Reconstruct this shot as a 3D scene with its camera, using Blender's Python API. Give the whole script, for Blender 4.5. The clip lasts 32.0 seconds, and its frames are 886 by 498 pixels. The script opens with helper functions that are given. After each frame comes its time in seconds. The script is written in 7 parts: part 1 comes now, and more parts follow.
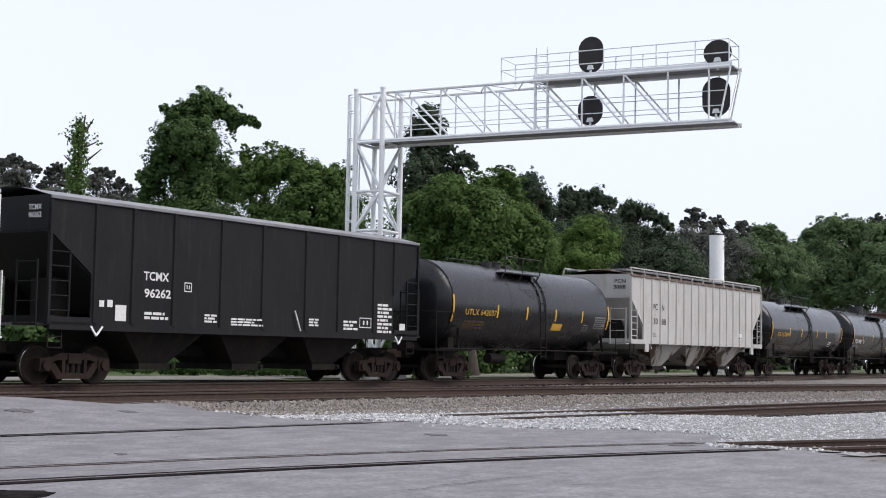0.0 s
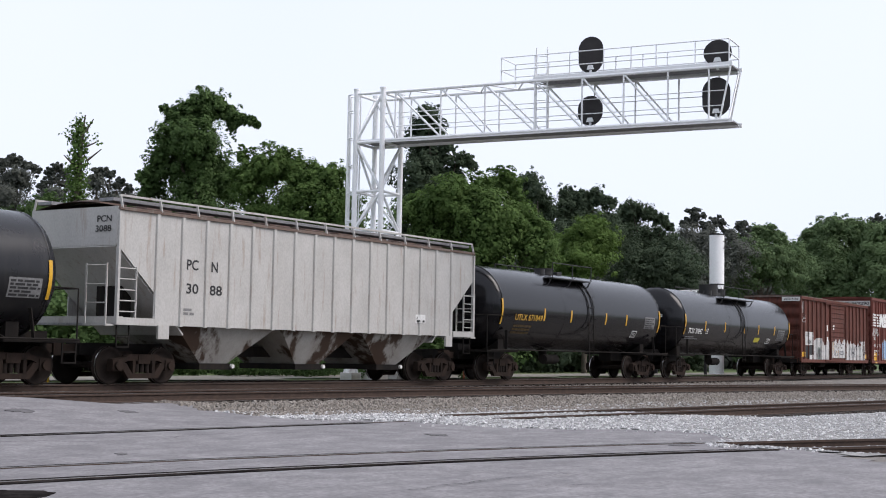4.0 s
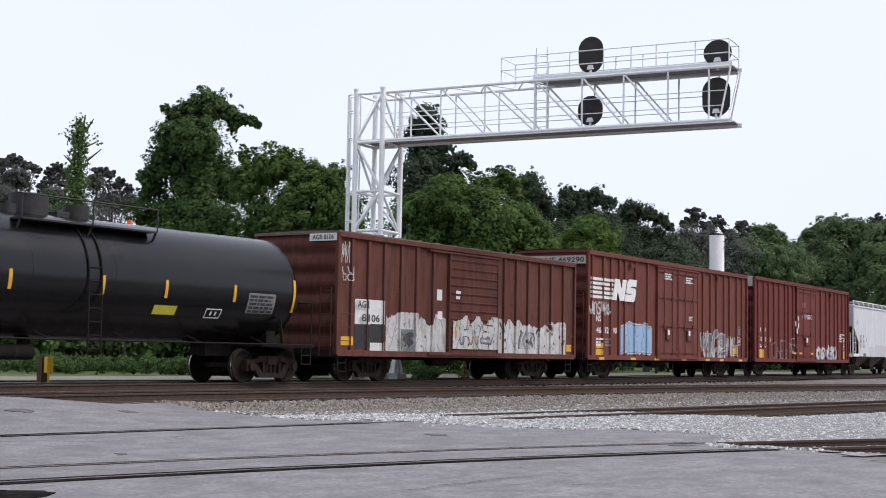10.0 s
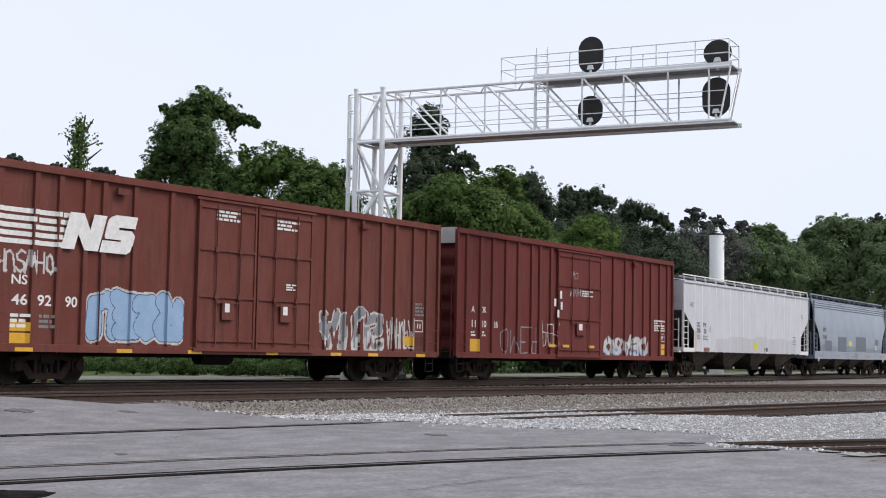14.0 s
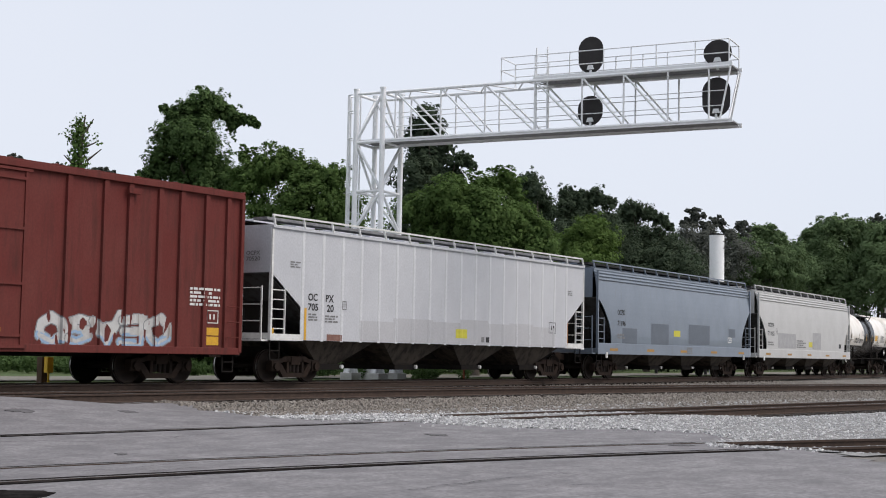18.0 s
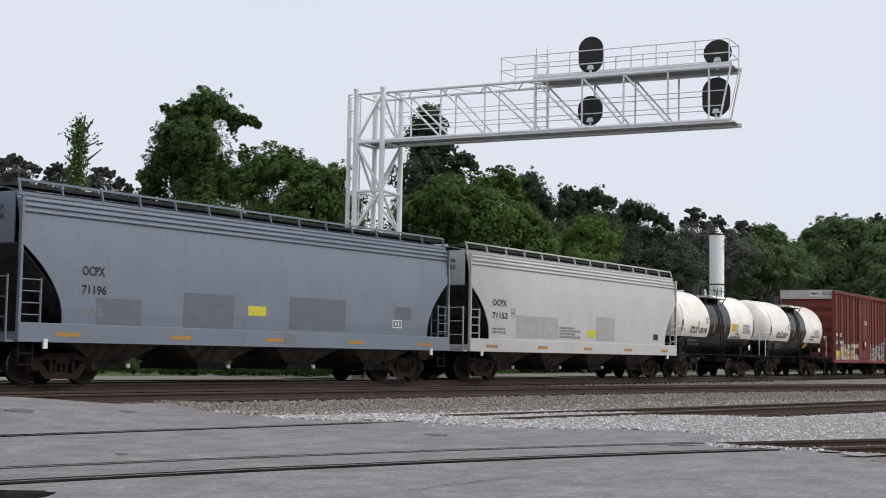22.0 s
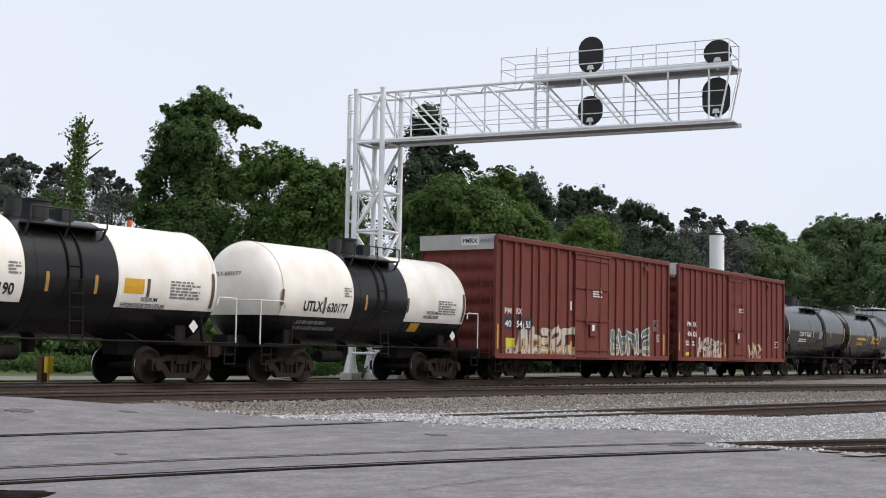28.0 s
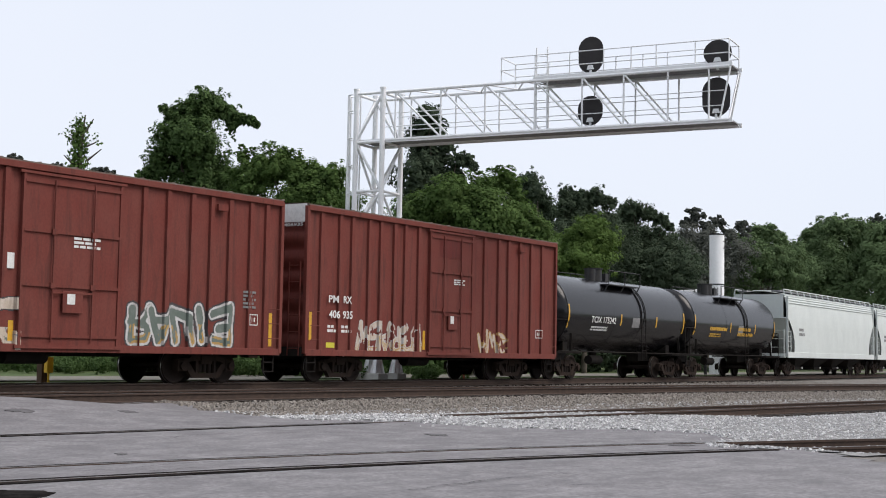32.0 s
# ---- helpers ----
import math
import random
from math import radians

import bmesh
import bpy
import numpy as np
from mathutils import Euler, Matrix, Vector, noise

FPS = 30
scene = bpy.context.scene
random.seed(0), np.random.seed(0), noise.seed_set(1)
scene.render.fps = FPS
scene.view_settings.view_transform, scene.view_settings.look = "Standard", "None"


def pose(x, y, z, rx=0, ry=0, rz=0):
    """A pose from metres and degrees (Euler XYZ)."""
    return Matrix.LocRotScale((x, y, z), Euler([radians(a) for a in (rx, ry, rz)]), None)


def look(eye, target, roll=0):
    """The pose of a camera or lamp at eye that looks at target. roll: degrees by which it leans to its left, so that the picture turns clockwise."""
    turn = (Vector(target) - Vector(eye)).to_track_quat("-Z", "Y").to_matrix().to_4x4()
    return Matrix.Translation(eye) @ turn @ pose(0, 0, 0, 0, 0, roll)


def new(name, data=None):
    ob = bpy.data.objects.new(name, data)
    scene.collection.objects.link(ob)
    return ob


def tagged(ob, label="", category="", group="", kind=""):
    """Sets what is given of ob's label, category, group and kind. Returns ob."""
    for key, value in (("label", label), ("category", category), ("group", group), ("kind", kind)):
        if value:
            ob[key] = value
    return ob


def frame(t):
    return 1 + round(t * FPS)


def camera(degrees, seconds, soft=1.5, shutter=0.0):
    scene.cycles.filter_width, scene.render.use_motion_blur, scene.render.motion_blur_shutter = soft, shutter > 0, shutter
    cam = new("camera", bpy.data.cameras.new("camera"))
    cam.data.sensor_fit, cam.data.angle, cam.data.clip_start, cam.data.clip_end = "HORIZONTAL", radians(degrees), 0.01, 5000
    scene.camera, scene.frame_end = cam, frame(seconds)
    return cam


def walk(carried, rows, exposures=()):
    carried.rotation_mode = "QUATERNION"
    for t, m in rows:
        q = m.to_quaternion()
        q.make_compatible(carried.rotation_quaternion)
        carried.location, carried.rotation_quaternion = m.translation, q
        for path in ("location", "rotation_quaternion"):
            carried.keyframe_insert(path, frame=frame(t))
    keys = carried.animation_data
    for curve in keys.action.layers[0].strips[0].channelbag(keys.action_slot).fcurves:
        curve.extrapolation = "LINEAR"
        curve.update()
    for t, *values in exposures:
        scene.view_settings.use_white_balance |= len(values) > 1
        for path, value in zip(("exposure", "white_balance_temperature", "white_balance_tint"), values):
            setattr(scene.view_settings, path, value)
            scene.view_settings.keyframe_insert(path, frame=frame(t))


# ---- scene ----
# A still camera on a tripod beside a level crossing.
EYE = Vector((0.0, -26.933, 0.887))
YAW, PITCH, ROLL = radians(54.6006), radians(4.3034), 1.028
AIM = Vector((math.sin(YAW) * math.cos(PITCH), math.cos(YAW) * math.cos(PITCH), math.sin(PITCH)))
cam = camera(35.3385, 32.0, soft=1.05)
STOPS = 0.75
VIEW = look(EYE, EYE + AIM, ROLL)
EXPOSURES = ((0, 0.15, 6400, 13.5), (9, 0.14, 6400, 13.5), (13, 0.06, 6450, 12.5), (16.5, -0.02, 6500, 11.5), (19, -0.13, 6650, 11), (25.5, -0.17, 6650, 11), (28, -0.03, 6600, 11), (32, 0.02, 6600, 11))
walk(cam, [(0, VIEW), (32, VIEW)], exposures=[(t, STOPS + e, kelvin, tint) for t, e, kelvin, tint in EXPOSURES])

# Overcast daylight: a pale hazy sky and one wide, weak sun.
SUN_ELEVATION, SUN_AZIMUTH = radians(52), radians(155)
world = bpy.data.worlds.new("overcast_sky")
scene.world = world
world.use_nodes = True
wn = world.node_tree.nodes
sky = wn.new("ShaderNodeTexSky")
sky.sky_type = "NISHITA"
sky.sun_disc = False
sky.sun_elevation, sky.sun_rotation = SUN_ELEVATION, SUN_AZIMUTH
sky.air_density, sky.dust_density, sky.ozone_density = 1.0, 2.5, 1.0
pale = wn.new("ShaderNodeHueSaturation")
pale.inputs["Saturation"].default_value = 0.46
world.node_tree.links.new(sky.outputs[0], pale.inputs["Color"])
drift = wn.new("ShaderNodeTexNoise")                    # thin, even cloud over the whole sky
drift.inputs["Scale"].default_value, drift.inputs["Detail"].default_value = 2.2, 3
cloud = wn.new("ShaderNodeValToRGB")
cloud.color_ramp.elements[0].position, cloud.color_ramp.elements[1].position = 0.3, 0.7
cloud.color_ramp.elements[0].color, cloud.color_ramp.elements[1].color = (3.1, 3.38, 3.88, 1), (3.28, 3.5, 3.94, 1)
world.node_tree.links.new(drift.outputs["Fac"], cloud.inputs[0])
veil = wn.new("ShaderNodeMixRGB")
veil.inputs[0].default_value = 0.92
world.node_tree.links.new(pale.outputs[0], veil.inputs[1])
world.node_tree.links.new(cloud.outputs[0], veil.inputs[2])
world.node_tree.links.new(veil.outputs[0], wn["Background"].inputs[0])
wn["Background"].inputs[1].default_value = 0.15
sun = new("sun", bpy.data.lights.new("sun", "SUN"))
sun.data.energy, sun.data.angle, sun.data.color = 1.5, radians(40), (1.0, 0.93, 0.87)
sun.matrix_world = look((0, 0, 60), Vector((0, 0, 60)) - Vector((
    math.sin(SUN_AZIMUTH) * math.cos(SUN_ELEVATION), math.cos(SUN_AZIMUTH) * math.cos(SUN_ELEVATION), math.sin(SUN_ELEVATION))))

RNG = random.Random(7)
CURVE_R = 979.0


def on_track(s, off=0.0, z=0.0):
    """Place and heading on the curved line at arc s, off metres to the far side."""
    a = s / CURVE_R
    return (math.sin(a) * (CURVE_R - off), CURVE_R - math.cos(a) * (CURVE_R - off), z), a


# ---- mesh and material tools ----
class Shape:
    """Collects plain faces into one mesh."""

    def __init__(self):
        self.v, self.f, self.smooth = [], [], set()

    def add(self, verts, faces, smooth=False):
        n = len(self.v)
        self.v.extend(tuple(p) for p in verts)
        for face in faces:
            if smooth:
                self.smooth.add(len(self.f))
            self.f.append([n + i for i in face])
        return self

    def box(self, x0, x1, y0, y1, z0, z1):
        return self.add([(x0, y0, z0), (x1, y0, z0), (x1, y1, z0), (x0, y1, z0), (x0, y0, z1), (x1, y0, z1), (x1, y1, z1), (x0, y1, z1)],
                        [(3, 2, 1, 0), (4, 5, 6, 7), (0, 1, 5, 4), (1, 2, 6, 5), (2, 3, 7, 6), (3, 0, 4, 7)])

    def rod(self, a, b, r, n=6, r2=None, caps=True):
        a, b = Vector(a), Vector(b)
        d = (b - a).normalized()
        u = d.orthogonal().normalized()
        w = d.cross(u)
        r2 = r if r2 is None else r2
        ring = [(math.cos(6.28318 * (i + 0.5) / n), math.sin(6.28318 * (i + 0.5) / n)) for i in range(n)]
        vs = [a + (u * c + w * s) * r for c, s in ring] + [b + (u * c + w * s) * r2 for c, s in ring]
        self.add(vs, [(i, (i + 1) % n, n + (i + 1) % n, n + i) for i in range(n)], smooth=n > 4)
        if caps:
            self.add(vs[:n], [tuple(reversed(range(n)))])
            self.add(vs[n:], [tuple(range(n))])
        return self

    def bar(self, a, b, w, h):
        """A rectangular bar from a to b, w wide and h high."""
        a, b = Vector(a), Vector(b)
        d = (b - a).normalized()
        up = Vector((0, 0, 1)) if abs(d.z) < 0.95 else Vector((1, 0, 0))
        u = d.cross(up).normalized()
        t = u.cross(d)
        vs = [p + u * i * w / 2 + t * j * h / 2 for p in (a, b) for i, j in ((-1, -1), (1, -1), (1, 1), (-1, 1))]
        return self.add(vs, [(3, 2, 1, 0), (4, 5, 6, 7), (0, 1, 5, 4), (1, 2, 6, 5), (2, 3, 7, 6), (3, 0, 4, 7)])

    def loft(self, rings, close=True, smooth=True, caps=False):
        n = len(rings[0])
        m = n if close else n - 1
        vs = [p for r in rings for p in r]
        self.add(vs, [(k * n + i, k * n + (i + 1) % n, (k + 1) * n + (i + 1) % n, (k + 1) * n + i) for k in range(len(rings) - 1) for i in range(m)], smooth)
        if caps:
            self.add(rings[0], [tuple(reversed(range(n)))])
            self.add(rings[-1], [tuple(range(n))])
        return self

    def plate(self, outline, normal, depth):
        """A flat outline (points in a plane), given thickness against normal."""
        nrm = Vector(normal) * depth
        a = [Vector(p) for p in outline]
        b = [p - nrm for p in a]
        n = len(a)
        return self.add(a + b, [tuple(range(n)), tuple(reversed(range(n, 2 * n)))] + [(i, n + i, n + (i + 1) % n, (i + 1) % n) for i in range(n)])

    def mesh(self, name, mats, mat_of=None):
        me = bpy.data.meshes.new(name)
        me.from_pydata(self.v, [], self.f)
        for m in mats:
            me.materials.append(m)
        flags = [i in self.smooth for i in range(len(self.f))]
        me.polygons.foreach_set("use_smooth", flags)
        bm = bmesh.new()
        bm.from_mesh(me)
        bmesh.ops.recalc_face_normals(bm, faces=bm.faces)
        bm.to_mesh(me)
        bm.free()
        me.update()
        return me


def part(name, shape, material, parent=None, label="", at=None, bevel=0.0):
    me = shape if isinstance(shape, bpy.types.Mesh) else shape.mesh(name, [material])
    ob = new(name, me)
    if parent is not None:
        ob.parent = parent
    if at is not None:
        ob.matrix_basis = at
    if bevel:
        b = ob.modifiers.new("edges", "BEVEL")
        b.width, b.segments, b.limit_method = bevel, 2, "ANGLE"
    if label:
        ob["label"] = label
    return ob


def thing(name, label, category, group="", kind="", at=None):
    ob = new(name)
    ob.empty_display_size = 0.3
    if at is not None:
        ob.matrix_basis = at
    return tagged(ob, label, category, group, kind)


def nodes_of(name):
    m = bpy.data.materials.new(name)
    m.use_nodes = True
    t = m.node_tree
    return m, t, t.nodes["Principled BSDF"], lambda kind: t.nodes.new("ShaderNode" + kind)


def surface(name, base, second=None, rough=0.6, metal=0.0, scale=6.0, stretch=(1, 1, 1), mix=(0.42, 0.68), grain=30.0, bump=0.15,
            grime=None, grime_mix=(0.5, 0.75), grime_scale=(1.2, 1.2, 0.35), random_amount=0.0, coat=0.0, distance=0.01, space="Object", speckle=0.35, spec=0.35):
    """Paint or stone in two tones: broad patches, fine grain, and an optional streaked grime."""
    m, t, bsdf, node = nodes_of(name)
    link = t.links.new
    second = second or tuple(c * 0.75 for c in base)
    coord = node("TexCoord")
    mapping = node("Mapping")
    mapping.inputs["Scale"].default_value = stretch
    link(coord.outputs[space], mapping.inputs[0])
    broad = node("TexNoise")
    broad.inputs["Scale"].default_value, broad.inputs["Detail"].default_value, broad.inputs["Roughness"].default_value = scale, 5, 0.62
    link(mapping.outputs[0], broad.inputs["Vector"])
    fine = node("TexNoise")
    fine.inputs["Scale"].default_value, fine.inputs["Detail"].default_value = grain, 4
    link(mapping.outputs[0], fine.inputs["Vector"])
    ramp = node("ValToRGB")
    ramp.color_ramp.elements[0].position, ramp.color_ramp.elements[1].position = mix
    ramp.color_ramp.elements[0].color, ramp.color_ramp.elements[1].color = (*base, 1), (*second, 1)
    link(broad.outputs["Fac"], ramp.inputs[0])
    speck = node("MixRGB")
    speck.blend_type = "MULTIPLY"
    speck.inputs[0].default_value = speckle
    tone = node("ValToRGB")
    tone.color_ramp.elements[0].position, tone.color_ramp.elements[1].position = 0.3, 0.65
    tone.color_ramp.elements[0].color, tone.color_ramp.elements[1].color = (0.6, 0.6, 0.6, 1), (1, 1, 1, 1)
    link(fine.outputs["Fac"], tone.inputs[0])
    link(ramp.outputs[0], speck.inputs[1])
    link(tone.outputs[0], speck.inputs[2])
    colour = speck.outputs[0]
    if grime:
        gm = node("Mapping")
        gm.inputs["Scale"].default_value = grime_scale
        link(coord.outputs[space], gm.inputs[0])
        gn = node("TexNoise")
        gn.inputs["Scale"].default_value, gn.inputs["Detail"].default_value, gn.inputs["Roughness"].default_value = 2.0, 8, 0.65
        link(gm.outputs[0], gn.inputs["Vector"])
        gr = node("ValToRGB")
        gr.color_ramp.elements[0].position, gr.color_ramp.elements[1].position = grime_mix
        gr.color_ramp.elements[0].color, gr.color_ramp.elements[1].color = (0, 0, 0, 1), (1, 1, 1, 1)
        link(gn.outputs["Fac"], gr.inputs[0])
        over = node("MixRGB")
        link(gr.outputs[0], over.inputs[0])
        link(colour, over.inputs[1])
        over.inputs[2].default_value = (*grime, 1)
        colour = over.outputs[0]
    if random_amount:
        info = node("ObjectInfo")
        hsv = node("HueSaturation")
        rng = node("MapRange")
        rng.inputs["To Min"].default_value, rng.inputs["To Max"].default_value = 1 - random_amount, 1 + random_amount
        link(info.outputs["Random"], rng.inputs["Value"])
        link(rng.outputs[0], hsv.inputs["Value"])
        link(colour, hsv.inputs["Color"])
        colour = hsv.outputs[0]
    link(colour, bsdf.inputs["Base Color"])
    rr = node("MapRange")
    rr.inputs["To Min"].default_value, rr.inputs["To Max"].default_value = max(0.02, rough - 0.12), min(1, rough + 0.12)
    link(broad.outputs["Fac"], rr.inputs["Value"])
    link(rr.outputs[0], bsdf.inputs["Roughness"])
    bsdf.inputs["Metallic"].default_value = metal
    bsdf.inputs["Coat Weight"].default_value = coat
    bsdf.inputs["Specular IOR Level"].default_value = spec
    if bump:
        bp = node("Bump")
        bp.inputs["Strength"].default_value, bp.inputs["Distance"].default_value = bump, distance
        link(fine.outputs["Fac"], bp.inputs["Height"])
        link(bp.outputs[0], bsdf.inputs["Normal"])
    return m


def leaf_material(name, dark, light):
    """Leaves in tones that vary clump by clump, letting some light through."""
    m, t, bsdf, node = nodes_of(name)
    link = t.links.new
    geo = node("NewGeometry")
    ramp = node("ValToRGB")
    ramp.color_ramp.elements[0].color, ramp.color_ramp.elements[1].color = (*dark, 1), (*light, 1)
    link(geo.outputs["Random Per Island"], ramp.inputs[0])
    link(ramp.outputs[0], bsdf.inputs["Base Color"])
    bsdf.inputs["Roughness"].default_value = 0.75
    bsdf.inputs["Specular IOR Level"].default_value = 0.08
    through_leaf = node("BsdfTranslucent")
    link(ramp.outputs[0], through_leaf.inputs[0])
    mix = node("MixShader")
    mix.inputs[0].default_value = 0.36
    link(bsdf.outputs[0], mix.inputs[1])
    link(through_leaf.outputs[0], mix.inputs[2])
    link(mix.outputs[0], t.nodes["Material Output"].inputs[0])
    return m


ASPHALT = surface("worn_asphalt", (0.156, 0.149, 0.156), (0.25, 0.241, 0.248), rough=0.85, scale=1.6, mix=(0.36, 0.66), grain=20, bump=0.6, distance=0.008,
                  grime=(0.1, 0.098, 0.104), grime_mix=(0.5, 0.75), grime_scale=(0.7, 1.9, 1), speckle=1.0, spec=0.5)
BALLAST = surface("ballast_bed", (0.15, 0.137, 0.124), (0.24, 0.225, 0.205), rough=0.9, scale=1.4, grain=22, bump=1.0, distance=0.05)
STONE = surface("grey_stone", (0.2, 0.178, 0.155), (0.31, 0.285, 0.255), rough=0.9, scale=3, grain=30, bump=0.2)
PALE_STONE = surface("pale_limestone", (0.26, 0.26, 0.265), (0.74, 0.74, 0.74), rough=0.9, mix=(0.4, 0.6), scale=9, grain=30, bump=0.2)
RUST_STEEL = surface("rusty_rail_steel", (0.062, 0.045, 0.037), (0.088, 0.061, 0.049), rough=0.85, spec=0.15, scale=9, grain=60, bump=0.2)
BRIGHT_STEEL = surface("worn_rail_head", (0.2, 0.19, 0.18), (0.14, 0.12, 0.11), rough=0.45, metal=0.8, scale=4, grain=50, bump=0.05)
TIE_WOOD = surface("creosoted_wood", (0.045, 0.037, 0.032), (0.07, 0.058, 0.048), rough=0.9, scale=8, stretch=(6, 1, 1), grain=30, bump=0.4)
GRASS_SOIL = surface("grassy_ground", (0.06, 0.095, 0.028), (0.09, 0.12, 0.04), rough=0.95, scale=0.6, grain=14, bump=0.8, distance=0.06,
                     grime=(0.2, 0.18, 0.13), grime_mix=(0.6, 0.72), grime_scale=(0.15, 0.15, 0.15))
PALE_BED = surface("limestone_bed", (0.2, 0.198, 0.195), (0.4, 0.4, 0.395), rough=0.95, scale=4, grain=24, bump=1.0, distance=0.03, speckle=1.0)
GRAVEL_LANE = surface("gravel_lane", (0.17, 0.16, 0.135), (0.22, 0.21, 0.18), rough=0.95, scale=0.8, grain=25, bump=0.6, distance=0.03)


# ---- ground, road and tracks ----
def smooth(a, b, x):
    t = min(1.0, max(0.0, (x - a) / (b - a)))
    return t * t * (3 - 2 * t)


def near_line(x):
    """Centre of the nearer main track, which swings away from the line of the train."""
    d = max(0.0, x - 14.0)
    return -3.9 - (0.0024 * d * d if d < 50 else 6.0 + 0.24 * (d - 50))


def siding_line(x):
    return -9.28 - 0.095 * (x - 13)


def spur_line(x):
    d = x - 9.93
    if d < -8:
        d0 = -8.0
        return -14.72 - 0.22 * d0 - 0.0085 * d0 * d0 + (-0.22 - 0.017 * d0) * (d - d0)
    if d > 22:
        d0 = 22.0
        return -14.72 - 0.22 * d0 - 0.0085 * d0 * d0 + (-0.22 - 0.017 * d0) * (d - d0)
    return -14.72 - 0.22 * d - 0.0085 * d * d


def main_line(x):
    return CURVE_R - math.sqrt(CURVE_R ** 2 - min(abs(x), 400) ** 2) + max(0.0, abs(x) - 400) * 0.447


EDGE = ((-26.0, 15.0), (-22.4, 17.6), (-20.9, 18.95), (-20.2, 19.6), (-19.8, 20.05), (-19.2, 20.5), (-18.6, 20.55), (-17.9, 20.3), (-17.4, 20.7), (-17.05, 22.6), (-16.6, 23.3), (-15.5, 23.9), (-14.4, 23.6), (-13.6, 22.7), (-13.0, 22.0), (-12.4, 21.8), (-11.5, 21.7), (-10.2, 21.3), (-9.0, 20.1), (-5.3, 20.6), (0.0, 21.4))


def road_edge(y):
    """Where the asphalt ends and the ballast begins."""
    e = EDGE[0][1] if y < EDGE[0][0] else EDGE[-1][1]
    for (y0, x0), (y1, x1) in zip(EDGE, EDGE[1:]):
        if y0 <= y <= y1:
            e = x0 + (x1 - x0) * (y - y0) / (y1 - y0)
    return e + 0.3 * noise.noise(Vector((y * 1.7, 3.1, 0))) + 0.18 * noise.noise(Vector((y * 6.1, 9.1, 0)))


def height(x, y):
    near, far = near_line(x), main_line(x)
    track_gap = abs(y - siding_line(x))
    z = -0.475 + 0.05 * smooth(-13.5, -11.0, y)
    if x > 19.5:
        z -= 0.05 * smooth(0, 1.2, x - road_edge(y))
        z -= 0.13 * smooth(29, 36, x) * (1 - smooth(1.6, 3.2, track_gap))      # the siding stands clear of the stones
        z -= 0.08 * smooth(20.5, 23, x) * smooth(-16.5, -18.0, y)
    z += 0.18 * smooth(near - 3.6, near - 1.5, y)          # shoulder of the near track
    z += 0.05 * smooth(near + 1.2, far - 1.4, y)            # up to the line of the train
    z -= 0.02 * smooth(far + 1.5, far + 2.6, y)
    z += 0.2 * smooth(far + 2.4, far + 5.0, y)             # flat land behind
    if x < 24 and -14 < y < near - 0.75:                    # the road climbs to the crossing
        top = -0.06 - 0.26 * smooth(16.2, 21.0, x)
        foot = -0.475 + 0.05 * smooth(-13.5, -11.0, y)
        z = max(z, foot + (top - foot) * smooth(-10.5, near - 0.8, y) * (1 - smooth(20.6, 22.0, x)))
    return z


def axis_steps(marks):
    out = []
    for a, b, step in marks:
        n = max(1, round((b - a) / step))
        out += [a + (b - a) * i / n for i in range(n)]
    return out + [marks[-1][1]]


def sheet(name, xs, ys, keep, lift, material, rough=0.0):
    s = Shape()
    index = {}
    for i, x in enumerate(xs):
        for j, y in enumerate(ys):
            index[i, j] = len(s.v)
            s.v.append((x, y, height(x, y) + lift + (rough * noise.noise(Vector((x * 2.3, y * 2.3, 0))) if rough else 0)))
    for i in range(len(xs) - 1):
        for j in range(len(ys) - 1):
            if keep((xs[i] + xs[i + 1]) / 2, (ys[j] + ys[j + 1]) / 2):
                s.f.append([index[i, j], index[i + 1, j], index[i + 1, j + 1], index[i, j + 1]])
    s.smooth = set(range(len(s.f)))
    used = sorted({k for f in s.f for k in f})
    remap = {k: n for n, k in enumerate(used)}
    s.v, s.f = [s.v[k] for k in used], [[remap[k] for k in f] for f in s.f]
    return part(name, s, material)


ground = sheet("ground", axis_steps([(-1500, -100, 200), (-100, 0, 10), (0, 60, 1.0), (60, 140, 4), (140, 1500, 160)]),
               axis_steps([(-1200, -60, 190), (-60, -30, 5), (-30, 8, 0.5), (8, 60, 4), (60, 200, 14), (200, 1500, 160)]), lambda x, y: True, -0.03, GRASS_SOIL)
tagged(ground, "flat land with short grass and bare soil", "ground", kind="structure")
road = sheet("road", axis_steps([(-60, -5, 5), (-5, 8, 0.6), (8, 25, 0.2)]), axis_steps([(-60, -28, 4), (-28, -4, 0.2)]),
             lambda x, y: x < road_edge(y) and y < near_line(x) - 0.85, 0.0, ASPHALT, 0.003)
tagged(road, "worn grey asphalt crossing with cracks and patches", "road", kind="structure")
bed = sheet("ballast_bed", axis_steps([(-40, 14, 3), (14, 70, 0.5), (70, 200, 3)]), axis_steps([(-34, -4, 0.35), (-4, 28, 0.5)]),
            lambda x, y: (x > road_edge(y) - 0.6 or y > near_line(x) - 0.9) and siding_line(x) - 19 < y < main_line(x) + 2.5, -0.012, BALLAST, 0.02)
tagged(bed, "grey crushed-stone ballast under the tracks", "ballast", kind="structure")
pale = sheet("limestone_bed", axis_steps([(16, 62, 0.4)]), axis_steps([(-30, -6, 0.3)]), lambda x, y: x > road_edge(y) + 0.1 and siding_line(x) - 10 < y < near_line(x) - 3.0, 0.012, PALE_BED, 0.015)
tagged(pale, "pale limestone chippings round the siding", "ballast", kind="structure")
